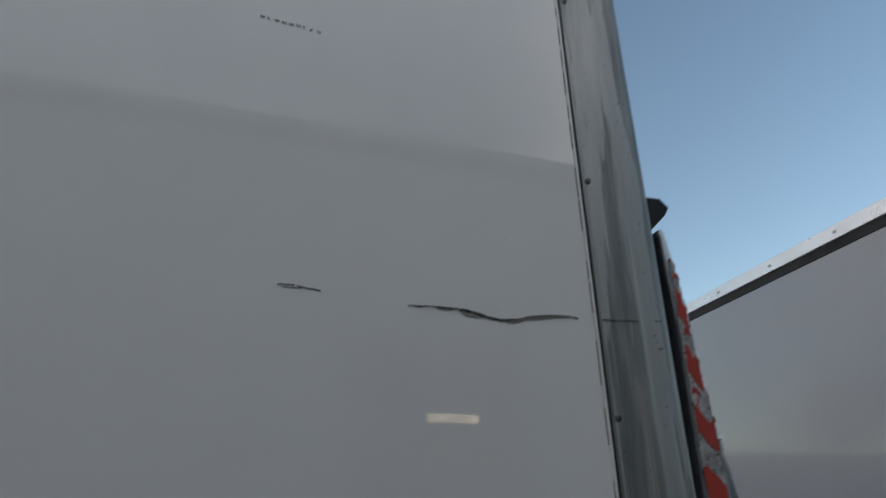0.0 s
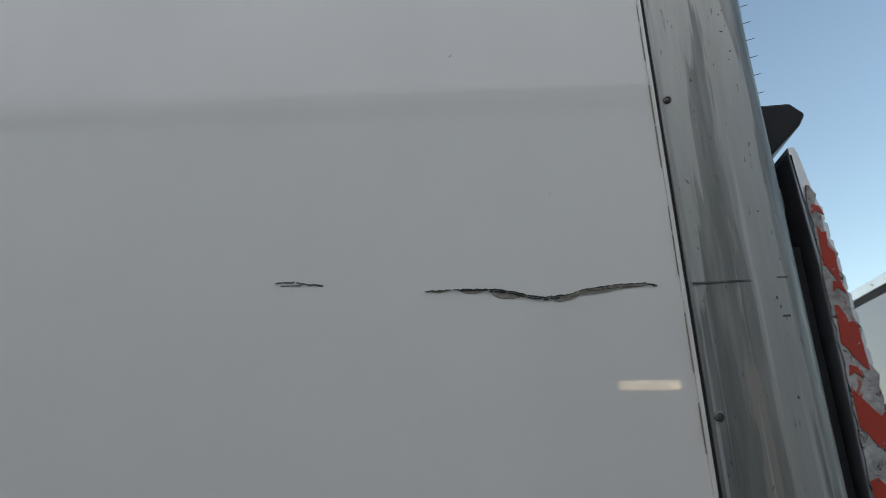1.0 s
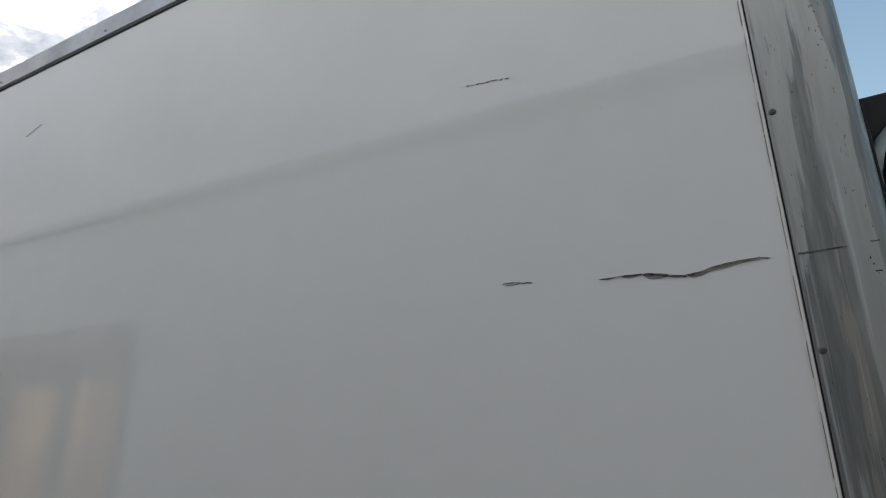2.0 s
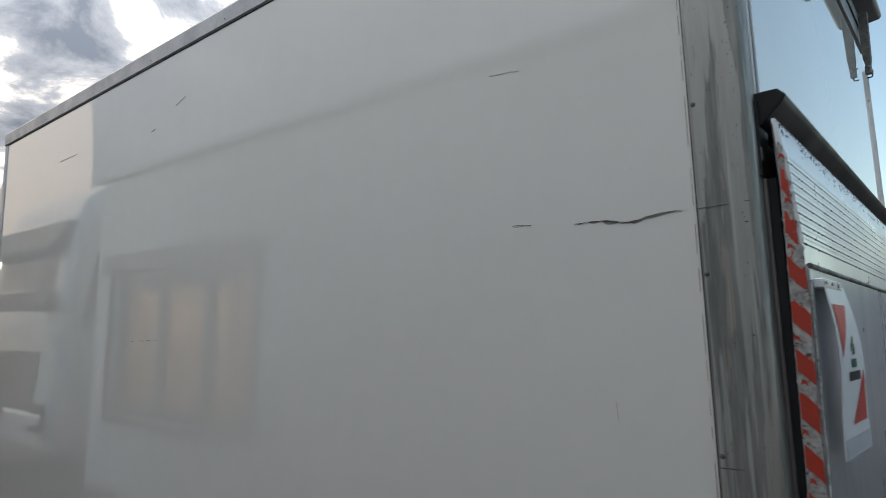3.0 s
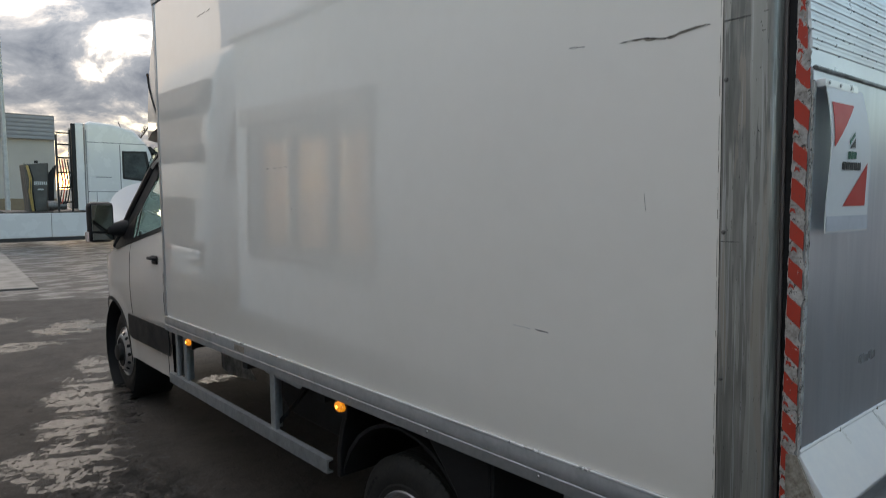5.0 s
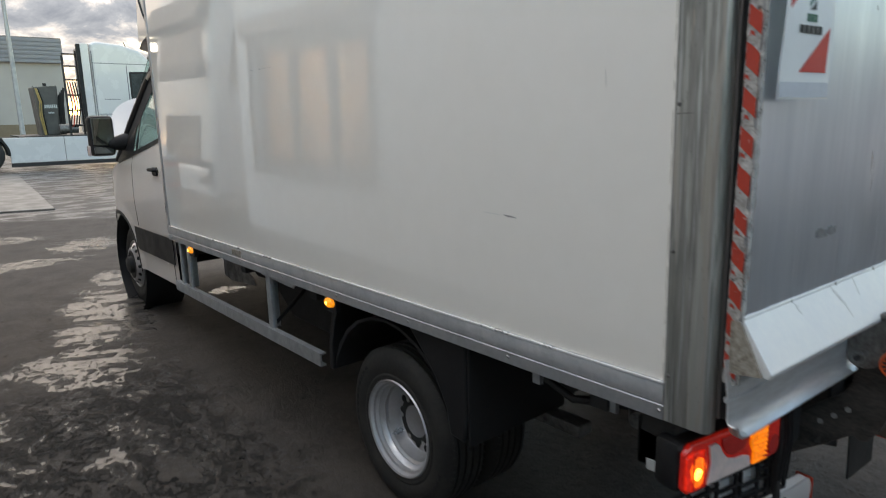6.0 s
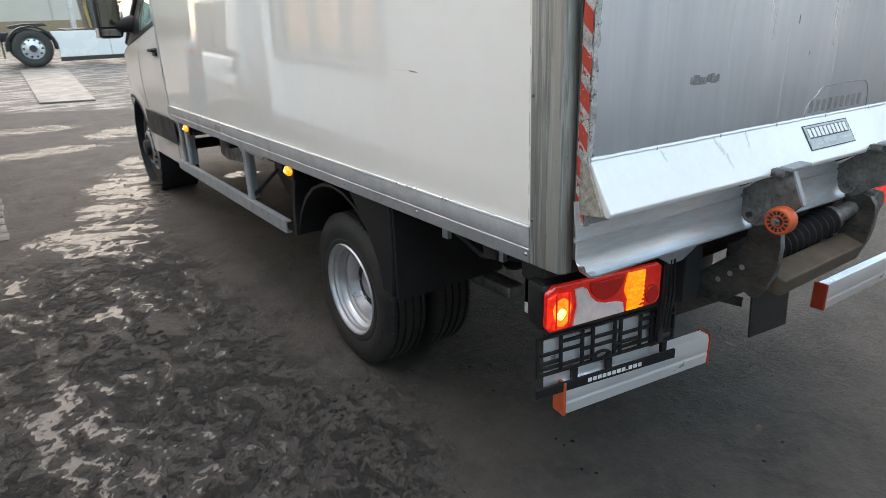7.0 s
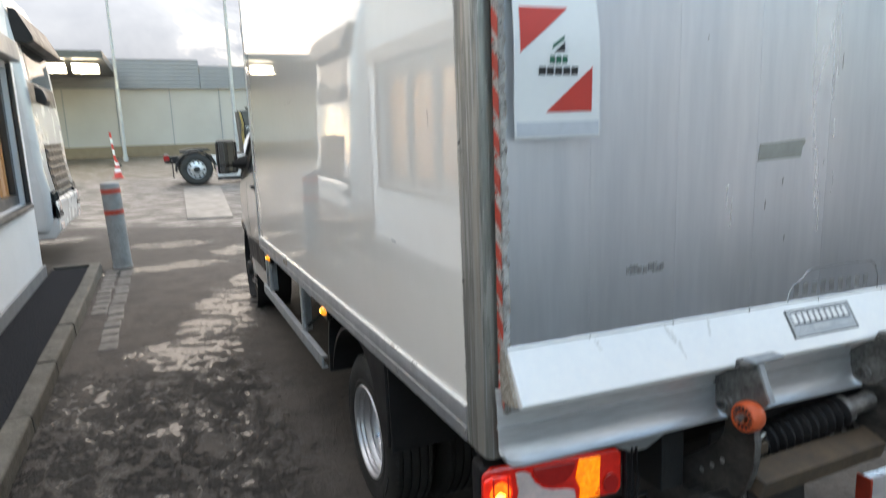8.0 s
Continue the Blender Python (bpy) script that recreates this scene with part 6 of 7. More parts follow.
def lift_side(bx, dy, out):
    """One side of the lift: bracket with its pivot, guide roller (out: the side it stands on, 0 for none) and the drilled arm."""
    def moved(pts):
        return [(y + dy, z) for y, z in pts]
    br = part("lift_bracket", prism(moved([(-0.080, 0.976), (-0.115, 1.003), (-0.172, 1.045), (-0.208, 1.060), (-0.250, 0.966), (-0.228, 0.938), (-0.180, 0.914), (-0.160, 0.893), (-0.137, 0.885), (-0.112, 0.892), (-0.093, 0.915), (-0.080, 0.945)]), "x", bx, bx + 0.010, 0.002), STEEL, van, "worn steel lift bracket")
    part("bracket_flange", prism(moved([(-0.208, 1.060), (-0.214, 1.060), (-0.256, 0.966), (-0.250, 0.962)]), "x", bx + 0.001, bx + 0.018, 0.001), GALV, br)
    part("top_clip", box(bx - 0.016, bx + 0.085, -0.222 + dy, -0.186 + dy, 1.054, 1.064, 0.003), GALV, br)
    part("clip_foot", box(bx - 0.018, bx + 0.012, -0.205 + dy, -0.165 + dy, 1.036, 1.055, 0.004), STEEL, br)
    part("clip_bolt", cyl((bx + 0.035, -0.196 + dy, 1.054), (bx + 0.035, -0.196 + dy, 1.026), 0.009, 6), GALV, br)
    part("brace_bar", prism(moved([(-0.075, 0.985), (-0.080, 0.993), (-0.176, 1.050), (-0.178, 1.040)]), "x", bx - 0.020, bx - 0.001, 0.002), ARMSTEEL, br)
    m = Matrix.Translation((bx - 0.001, -0.122 + dy, 0.918)) @ Matrix.Rotation(radians(90), 4, "Y")
    boss = part("pivot", lathe([(0.0, -0.010), (0.016, -0.010), (0.018, -0.005), (0.027, -0.004), (0.029, 0.0)], m, 24), STEEL, br, "black pivot boss")
    part("pivot_bolt", cyl((bx - 0.010, -0.122 + dy, 0.918), (bx - 0.020, -0.122 + dy, 0.918), 0.009, 6), ARMSTEEL, boss)
    # guide roller with moulded spokes
    if out:
        rx, ry, rz = bx - 0.026, -0.216 + dy, 0.925
        m = Matrix.Translation((rx, ry, rz)) @ Matrix.Rotation(radians(90), 4, "Y")
        roll = part("roller", lathe([(0.014, -0.018), (0.029, -0.018), (0.030, -0.021), (0.034, -0.020), (0.0375, -0.012), (0.0385, 0.0), (0.0375, 0.012), (0.034, 0.021), (0.014, 0.021)], m, 36, True), ORANGE, van, "orange plastic guide roller")
        slot = part("spoke_hollow", box(-0.001, 0.003, -0.0032, 0.0032, -0.0052, 0.0052, 0.001), INK, roll)
        for i in range(14):
            a = 2 * math.pi * i / 14
            o = slot if i == 0 else share(slot, (0, 0, 0), roll)
            o.location, o.rotation_euler = (rx + out * 0.0182, ry - 0.0232 * math.sin(a), rz + 0.0232 * math.cos(a)), (a, 0, 0)
        part("axle_nut", cyl((rx, ry, rz), (rx + out * 0.026, ry, rz), 0.0125, 6), SCREW, roll)
        part("axle_bolt", cyl((rx + out * 0.024, ry, rz), (rx + out * 0.038, ry, rz), 0.0065, 10), SCREW, roll)
    # the arm: a rounded head with a drilled bar running down towards the chassis
    arm = [(-0.106, 0.880), (-0.150, 0.894), (-0.186, 0.888), (-0.202, 0.866), (-0.207, 0.835), (-0.205, 0.790), (-0.198, 0.748), (-0.180, 0.700), (-0.155, 0.664), (-0.136, 0.662), (-0.118, 0.672),
           (-0.090, 0.650), (-0.040, 0.612), (0.095, 0.516), (0.28, 0.37), (0.31, 0.45), (0.10, 0.634), (-0.085, 0.792), (-0.104, 0.83)]
    head = part("lift_arm", prism(moved(arm), "x", bx + 0.020, bx + 0.034, 0.003), ARMSTEEL, van, "scuffed black lift arm with a rounded head")
    # paler strip along the rounded edge: the light on it, put into the colour
    part("arm_edge", prism(moved([(-0.187, 0.890), (-0.204, 0.867), (-0.2095, 0.835), (-0.2075, 0.790), (-0.2005, 0.748), (-0.182, 0.699), (-0.179, 0.7005), (-0.197, 0.748), (-0.204, 0.790), (-0.206, 0.835), (-0.201, 0.866), (-0.185, 0.887)]), "x", bx + 0.012, bx + 0.0335, 0.001), STEEL, head)
    # pale discs stand for the daylight showing through three drilled holes
    for y, z in ((-0.034, 0.687), (-0.069, 0.716), (-0.103, 0.746)):
        part("bolt_hole", cyl((bx + 0.0195, y + dy, z), (bx + 0.022, y + dy, z), 0.0085, 14), GALV, head)


def lift_gear():
    lift_side(0.632, 0.010, -1)
    lift_side(1.13, -0.02, 0)
    # cross tube, bellows over the ram, deflector plate
    part("bracket_angle", prism([(0.33, 0.872), (0.52, 0.872), (0.52, 0.83), (0.45, 0.80), (0.40, 0.80), (0.33, 0.84)], "y", -0.03, -0.024, 0.002), GALV, van, "galvanised angle under the skirt")
    part("cross_beam", box(0.1, W - 0.1, 0.14, 0.24, 0.66, 0.80, 0.01), BLACKPAINT, van)
    part("cross_tube", prism([(-0.214, 0.735), (-0.202, 0.682), (-0.130, 0.695), (-0.142, 0.758)], "x", 0.667, 1.149, 0.006), RUST, van, "rusty brown square cross beam")
    p, q = Vector((0.76, -0.075, 0.752)), Vector((1.065, -0.135, 0.818))
    prof, n, ln = [], 12, (q - p).length
    for i in range(n):
        h = ln * i / n
        prof += [(0.034, h), (0.047, h + ln / n * 0.35), (0.047, h + ln / n * 0.5), (0.034, h + ln / n * 0.95)]
    m, _ = frame_to(p, q)
    ram = part("ram_bellows", lathe(prof, m, 24), BLACK, van, "black rubber bellows over a lift ram")
    way = (q - p).normalized()
    part("ram_collar", cyl(q - way * 0.006, q + way * 0.012, 0.040, 20, bevel=0.003), STEEL, ram)
    part("ram_rod", cyl(q, q + way * 0.17, 0.026, 16, bevel=0.003), STEEL, ram)
    part("ram_eye", cyl(q + way * 0.17 + Vector((0, -0.035, 0)), q + way * 0.17 + Vector((0, 0.035, 0)), 0.040, 18, bevel=0.003), STEEL, ram)
    back = part("gear_plate", prism([(0.66, 0.80), (1.12, 0.83), (1.12, 0.70), (0.66, 0.68)], "y", -0.045, -0.035, 0.002), BLACKPAINT, van, "black plate behind the lift ram")
    for x, z in ((0.92, 0.722), (0.965, 0.726), (1.01, 0.731)):
        part("plate_bolt", cyl((x, -0.045, z), (x, -0.055, z), 0.009, 8), GALV, back)
    vb = part("valve_block", box(0.70, 0.755, -0.150, -0.115, 0.768, 0.800, 0.004), RUST, van, "small brass valve block")
    part("valve_stem", cyl((0.735, -0.13, 0.80), (0.752, -0.135, 0.822), 0.009, 8), SCREW, vb)
    part("deflector_plate", prism([(0.770, 0.70), (1.0, 0.70), (1.030, 0.432), (0.795, 0.456)], "y", -0.07, -0.064, 0.002), BLACKPAINT, van, "bent black deflector plate")
    part("stay", prism([(0.60, 0.640), (0.64, 0.645), (0.80, 0.585), (0.80, 0.550)], "y", -0.03, -0.015), BLACKPAINT, van)
    part("cross_beam", box(0.1, W - 0.1, 0.14, 0.24, 0.66, 0.80, 0.01), BLACKPAINT, van)
    # right-hand lamp, seen only at its inner edge
    lam = part("tail_lamp", box(W - 0.39, W - 0.01, 0.02, 0.09, 0.68, 0.81, 0.015), BLACK, van, "red tail lamp on the far corner")
    part("red_lens", box(W - 0.385, W - 0.015, 0.0, 0.019, 0.685, 0.805, 0.008), LENSHOT, lam)


lift_gear()
# ---------------------------------------------------------------- the van's cab
def belt(y):
    return 1.56 - (y - 4.0) * 0.17 if y < 5.1 else 1.373 - (y - 5.1) * 0.30


def flank(y, z):
    """x of the cab's left skin."""
    x = 0.045 + max(0.0, z - 1.35) * 0.24 + 0.012 * max(0.0, 0.85 - z) * 2
    if y > 5.25:
        x += 0.30 * ((y - 5.25) / 0.8) ** 2.2
    return x - 0.012 * math.sin(min(max((z - 0.85) / 0.5, 0), 1) * math.pi)


def cab_skin(mirror):
    bm = bmesh.new()
    ys, n = steps(3.88, 6.02, 56), 28
    cy, cz, R = FY, 0.478, 0.45
    g = []
    for y in ys:
        col = []
        zb, zt = 0.505 + max(0, y - 5.6) * 0.1, belt(y)
        for j in range(n + 1):
            z = zb + (zt - zb) * j / n
            d = math.hypot(y - cy, z - cz)
            yy, zz = y, z
            if abs(d - R) < 0.03 and d > 0.01:
                yy, zz = cy + (y - cy) * R / d, cz + (z - cz) * R / d
            x = flank(yy, zz)
            if d < R + 0.09:
                x -= 0.014 * (1 - max(0, d - R) / 0.09)
            col.append(bm.verts.new((W - x if mirror else x, yy, zz)))
        g.append(col)
    for i in range(len(ys) - 1):
        for j in range(n):
            q = (g[i][j], g[i + 1][j], g[i + 1][j + 1], g[i][j + 1])
            c = sum((v.co for v in q), Vector()) / 4
            if math.hypot(c.y - cy, c.z - cz) > R:
                bm.faces.new(q)
    bmesh.ops.delete(bm, geom=[v for v in bm.verts if not v.link_faces], context="VERTS")
    bmesh.ops.recalc_face_normals(bm, faces=bm.faces[:])
    return bm


def build_cab():
    cab = part("cab_flank", cab_skin(False), CABWHITE, van, "dusty white cab side", smooth=60)
    part("cab_flank", cab_skin(True), CABWHITE, van, "white cab side", smooth=60)
    E_ = 0.004

    def skin_strip(name, outline_ys, z_lo, z_hi, out, mat, n=6, label=""):
        us, vs = outline_ys, steps(0, 1, n)

        def at(u, v):
            z = z_lo(u) + (z_hi(u) - z_lo(u)) * v
            return (flank(u, z) - out, u, z)
        return part(name, sheet(us, vs, at, 0.004), mat, cab, label, smooth=60)
    skin_strip("cladding", steps(3.88, 4.82, 14), lambda y: 0.67 if y < 4.78 else 0.70, lambda y: 0.855, 0.016, BLACK, 6, "black side cladding")
    skin_strip("door_gap", [4.755, 4.763], lambda y: 0.86, lambda y: belt(y), 0.0015, INK)
    skin_strip("door_gap", [3.965, 3.975], lambda y: 0.52, lambda y: belt(y), 0.0015, INK)
    skin_strip("belt_trim", steps(3.95, 5.12, 16), lambda y: belt(y) - 0.02, lambda y: belt(y) + 0.012, 0.006, BLACK, 3)
    skin_strip("mirror_sail", steps(4.74, 5.16, 10), lambda y: belt(y), lambda y: max(belt(y) + 0.01, 1.42 + (5.1 - y) * 0.62), 0.004, BLACK, 5, "black mirror sail")
    skin_strip("wheel_lip", steps(4.80, 5.73, 40), lambda y: 0.478 + math.sqrt(max(0, 0.45 ** 2 - (y - FY) ** 2)) - 0.012, lambda y: 0.478 + math.sqrt(max(0, 0.468 ** 2 - (y - FY) ** 2)), 0.016, BLACK, 2)
    part("handle_cup", box(0.03, 0.044, 4.085, 4.20, 1.285, 1.345, 0.01), BLACK, cab)
    part("door_handle", tube([(0.032, 4.20, 1.325), (0.008, 4.19, 1.328), (0.002, 4.13, 1.33), (0.01, 4.085, 1.327), (0.034, 4.075, 1.325)], 0.012, 10), BLACK, cab, "black door handle")
    # window, pillar, roof
    def top_of(y):
        return min(2.045, 1.40 + (5.10 - y) * 1.02)
    win = part("side_window", sheet(steps(3.93, 4.80, 14), steps(0, 1, 8), lambda u, v: (flank(u, belt(u) + (top_of(u) - belt(u)) * v) + 0.006, u, belt(u) + (top_of(u) - belt(u)) * v), 0.004), WINDOW, van, "tinted cab side window")
    win.visible_shadow = False
    skin_strip("window_seal", steps(4.45, 5.14, 20), lambda y: max(belt(y), top_of(y) - 0.15), lambda y: top_of(y) + 0.03, 0.003, GASKET, 2)
    skin_strip("window_seal", steps(3.90, 4.46, 10), lambda y: 2.035, lambda y: 2.075, 0.003, BLACK, 2)
    skin_strip("window_bar", [4.66, 4.685], lambda y: belt(y), lambda y: top_of(y), 0.002, BLACK, 2)
    pil = []
    for s in (0, 1):
        def mx(x):
            return x if s == 0 else W - x
        pts = [(mx(flank(5.2, 1.38) + 0.02), 5.2, 1.37), (mx(flank(4.9, 1.65) + 0.012), 4.93, 1.66), (mx(flank(4.6, 1.95) + 0.012), 4.63, 1.96), (mx(flank(4.45, 2.1) + 0.02), 4.45, 2.12)]
        part("a_pillar", tube(pts, 0.038, 10), CABWHITE if s else BLACK, van)
        part("b_pillar", box(min(mx(0.09), mx(0.2)), max(mx(0.09), mx(0.2)), 3.88, 3.93, 1.5, 2.1), CABWHITE, van)

    def roof_at(u, v):
        y = 3.88 + 0.66 * v
        return (0.16 + (W - 0.32) * u, y, 2.09 + 0.16 * math.sin(math.pi * min(max(u, 0), 1)) ** 0.45 - 0.10 * v ** 3)
    part("cab_roof", sheet(steps(0, 1, 20), steps(0, 1, 8), roof_at, 0.02), CABWHITE, van, "white cab roof", smooth=60)
    ws = part("windscreen", sheet(steps(0, 1, 12), steps(0, 1, 6), lambda u, v: (0.19 + (W - 0.38) * u - (0.10 * (1 - v)) * (1 - 2 * u), 5.22 - 0.70 * v + 0.10 * math.sin(math.pi * u), 1.38 + 0.76 * v), 0.005), WINDOW, van, "windscreen")
    ws.visible_shadow = False
    part("cab_rear_wall", box(0.12, W - 0.12, 3.85, 3.88, 0.98, 2.2), CABWHITE, van)
    part("cab_floor", box(0.1, W - 0.1, 3.9, 5.3, 0.72, 0.80), CABIN, van)
    part("dashboard", box(0.16, W - 0.16, 4.85, 5.2, 0.9, 1.36, 0.06), CABIN, van)
    for x in (0.3, 1.0, 1.4):
        seat = part("seat", box(x, x + 0.42, 4.02, 4.5, 0.85, 1.02, 0.05), CABIN, van, "dark cab seat")
        part("seat_back", box(x, x + 0.42, 3.92, 4.06, 1.0, 1.62, 0.05), CABIN, seat)
        part("headrest", box(x + 0.08, x + 0.34, 3.93, 4.03, 1.64, 1.86, 0.03), CABIN, seat)
    part("steering_wheel", lathe([(0.19, -0.012), (0.205, 0.0), (0.19, 0.012), (0.178, 0.0)], Matrix.Translation((0.5, 4.72, 1.30)) @ Matrix.Rotation(radians(60), 4, "X"), 28, True), BLACK, van)
    part("arch_liner", lathe([(0.44, 0.0), (0.44, 0.32), (0.0, 0.33)], Matrix.Translation((0.07, FY, 0.478)) @ Matrix.Rotation(radians(90), 4, "Y"), 40), GASKET, van)
    part("front_end", box(0.34, W - 0.34, 5.6, 6.02, 0.5, 1.10, 0.05), CABWHITE, van)
    part("engine_bay", box(0.24, W - 0.24, 5.25, 5.62, 0.6, 1.25, 0.03), GASKET, van)
    # raised bonnet
    def hood(u, v):
        s = 2 * u - 1
        z = 1.36 + (0.24 + 0.34 * math.sqrt(max(0.0, 1 - s ** 4))) * v
        return (W / 2 + 0.885 * s, 5.46 + 0.56 * max(0.0, (z - 1.36) / 0.58) ** 0.85 - 0.06 * (1 - s * s), z)
    us = [0.5 - 0.5 * math.cos(math.pi * i / 32) for i in range(33)]
    part("bonnet", sheet(us, steps(0, 1, 14), hood, 0.02), TRUCKWHITE, van, "raised white bonnet", smooth=60)
    for x in (0.34, W - 0.34):
        part("bonnet_hinge", tube([(x, 5.36, 1.36), (x, 5.44, 1.40), (x, 5.50, 1.47)], 0.014, 8), BLACK, van)
    # roof air deflector
    prof = [(3.86, 2.14), (3.86, 2.93), (3.93, 2.92), (4.08, 2.84), (4.24, 2.70), (4.38, 2.50), (4.47, 2.30), (4.50, 2.16), (4.30, 2.20), (4.0, 2.22)]
    bm = bmesh.new()
    xs = [0.034, 0.06, 0.16, 0.34, W - 0.34, W - 0.16, W - 0.06, W - 0.034]
    ins = [0.46, 0.58, 0.80, 1.0, 1.0, 0.80, 0.58, 0.46]
    rings = []
    for x, k in zip(xs, ins):
        rings.append([bm.verts.new((x, 3.86 + (y - 3.86) * k, z - (1 - k) * max(0.0, z - 2.2) * 0.06)) for y, z in prof])
    for a, b in zip(rings, rings[1:]):
        for i in range(len(prof)):
            bm.faces.new((a[i], a[(i + 1) % len(prof)], b[(i + 1) % len(prof)], b[i]))
    bm.faces.new(rings[0][::-1]), bm.faces.new(rings[-1])
    bmesh.ops.recalc_face_normals(bm, faces=bm.faces[:])
    d = part("air_deflector", bm, CABWHITE, van, "pale roof air deflector", smooth=50)
    part("deflector_edge", tube([(0.032, 3.88, 2.25), (0.032, 3.98, 2.36), (0.032, 4.07, 2.50), (0.032, 4.10, 2.60)], 0.008, 6), GASKET, d)
    # mirror on its arm
    arm = part("mirror_arm", tube([(0.12, 5.00, 1.53), (0.04, 5.03, 1.515), (-0.03, 5.05, 1.505)], [0.075, 0.060, 0.045], 12), BLACK, van, "black mirror arm")
    mir = part("door_mirror", box(-0.172, 0.016, 5.02, 5.13, 1.415, 1.735, 0.035), BLACK, van, "black door mirror with clear indicator")
    part("mirror_glass", box(-0.155, 0.0, 5.012, 5.0195, 1.50, 1.715, 0.006), MIRROR, mir)
    part("wide_glass", box(-0.153, -0.002, 5.012, 5.0195, 1.43, 1.488, 0.006), MIRROR, mir)
    part("indicator", box(-0.187, -0.167, 5.04, 5.10, 1.42, 1.50, 0.008), LENSCLEAR, mir)


build_cab()


# ---------------------------------------------------------------- other vehicles
TANKGREY = material("dull_grey_tank_paint", (0.10, 0.095, 0.085), rough=0.5, second=(0.05, 0.048, 0.043), scale=3, amount=0.9)
YELLOWHOSE = material("ochre_hose_rubber", (0.42, 0.30, 0.10), rough=0.5, second=(0.28, 0.19, 0.06), scale=8, amount=0.6)


def truck_wheel(parent, x, y, z, r=0.52, width=0.3, side=-1):
    """Lorry wheel with its axle along y; side: -1 when the outer face looks to -y."""
    w = part("wheel", cyl((x, y, z), (x, y - side * width, z), 0.12, 16), BLACKPAINT, parent)
    m = Matrix.Translation((x, y, z)) @ Matrix.Rotation(radians(90 * side), 4, "X")
    part("tyre", lathe([(0.30, 0.012), (0.32, 0.0), (0.44, -0.004), (r - 0.02, 0.015), (r, 0.04), (r, width - 0.04), (r - 0.02, width - 0.015), (0.32, width)], m, 48), RUBBER, w)
    rim = part("rim", lathe([(0.30, 0.012), (0.292, 0.0), (0.28, 0.03), (0.27, 0.05), (0.22, 0.045), (0.14, 0.03), (0.13, -0.02), (0.10, -0.03), (0.0, -0.03)], m, 40), RIM, w, "pale painted rim")
    for i in range(10):
        a = 2 * math.pi * i / 10
        c = Vector((x + 0.235 * math.cos(a), y + side * 0.0, z + 0.235 * math.sin(a)))
        part("hand_hole", cyl(c + Vector((0, -side * 0.055, 0)), c + Vector((0, -side * 0.035, 0)), 0.032, 12), GASKET, rim)
    part("hub", cyl((x, y - side * 0.03, z), (x, y + side * 0.04, z), 0.10, 16), BLACKPAINT, w)
    return w


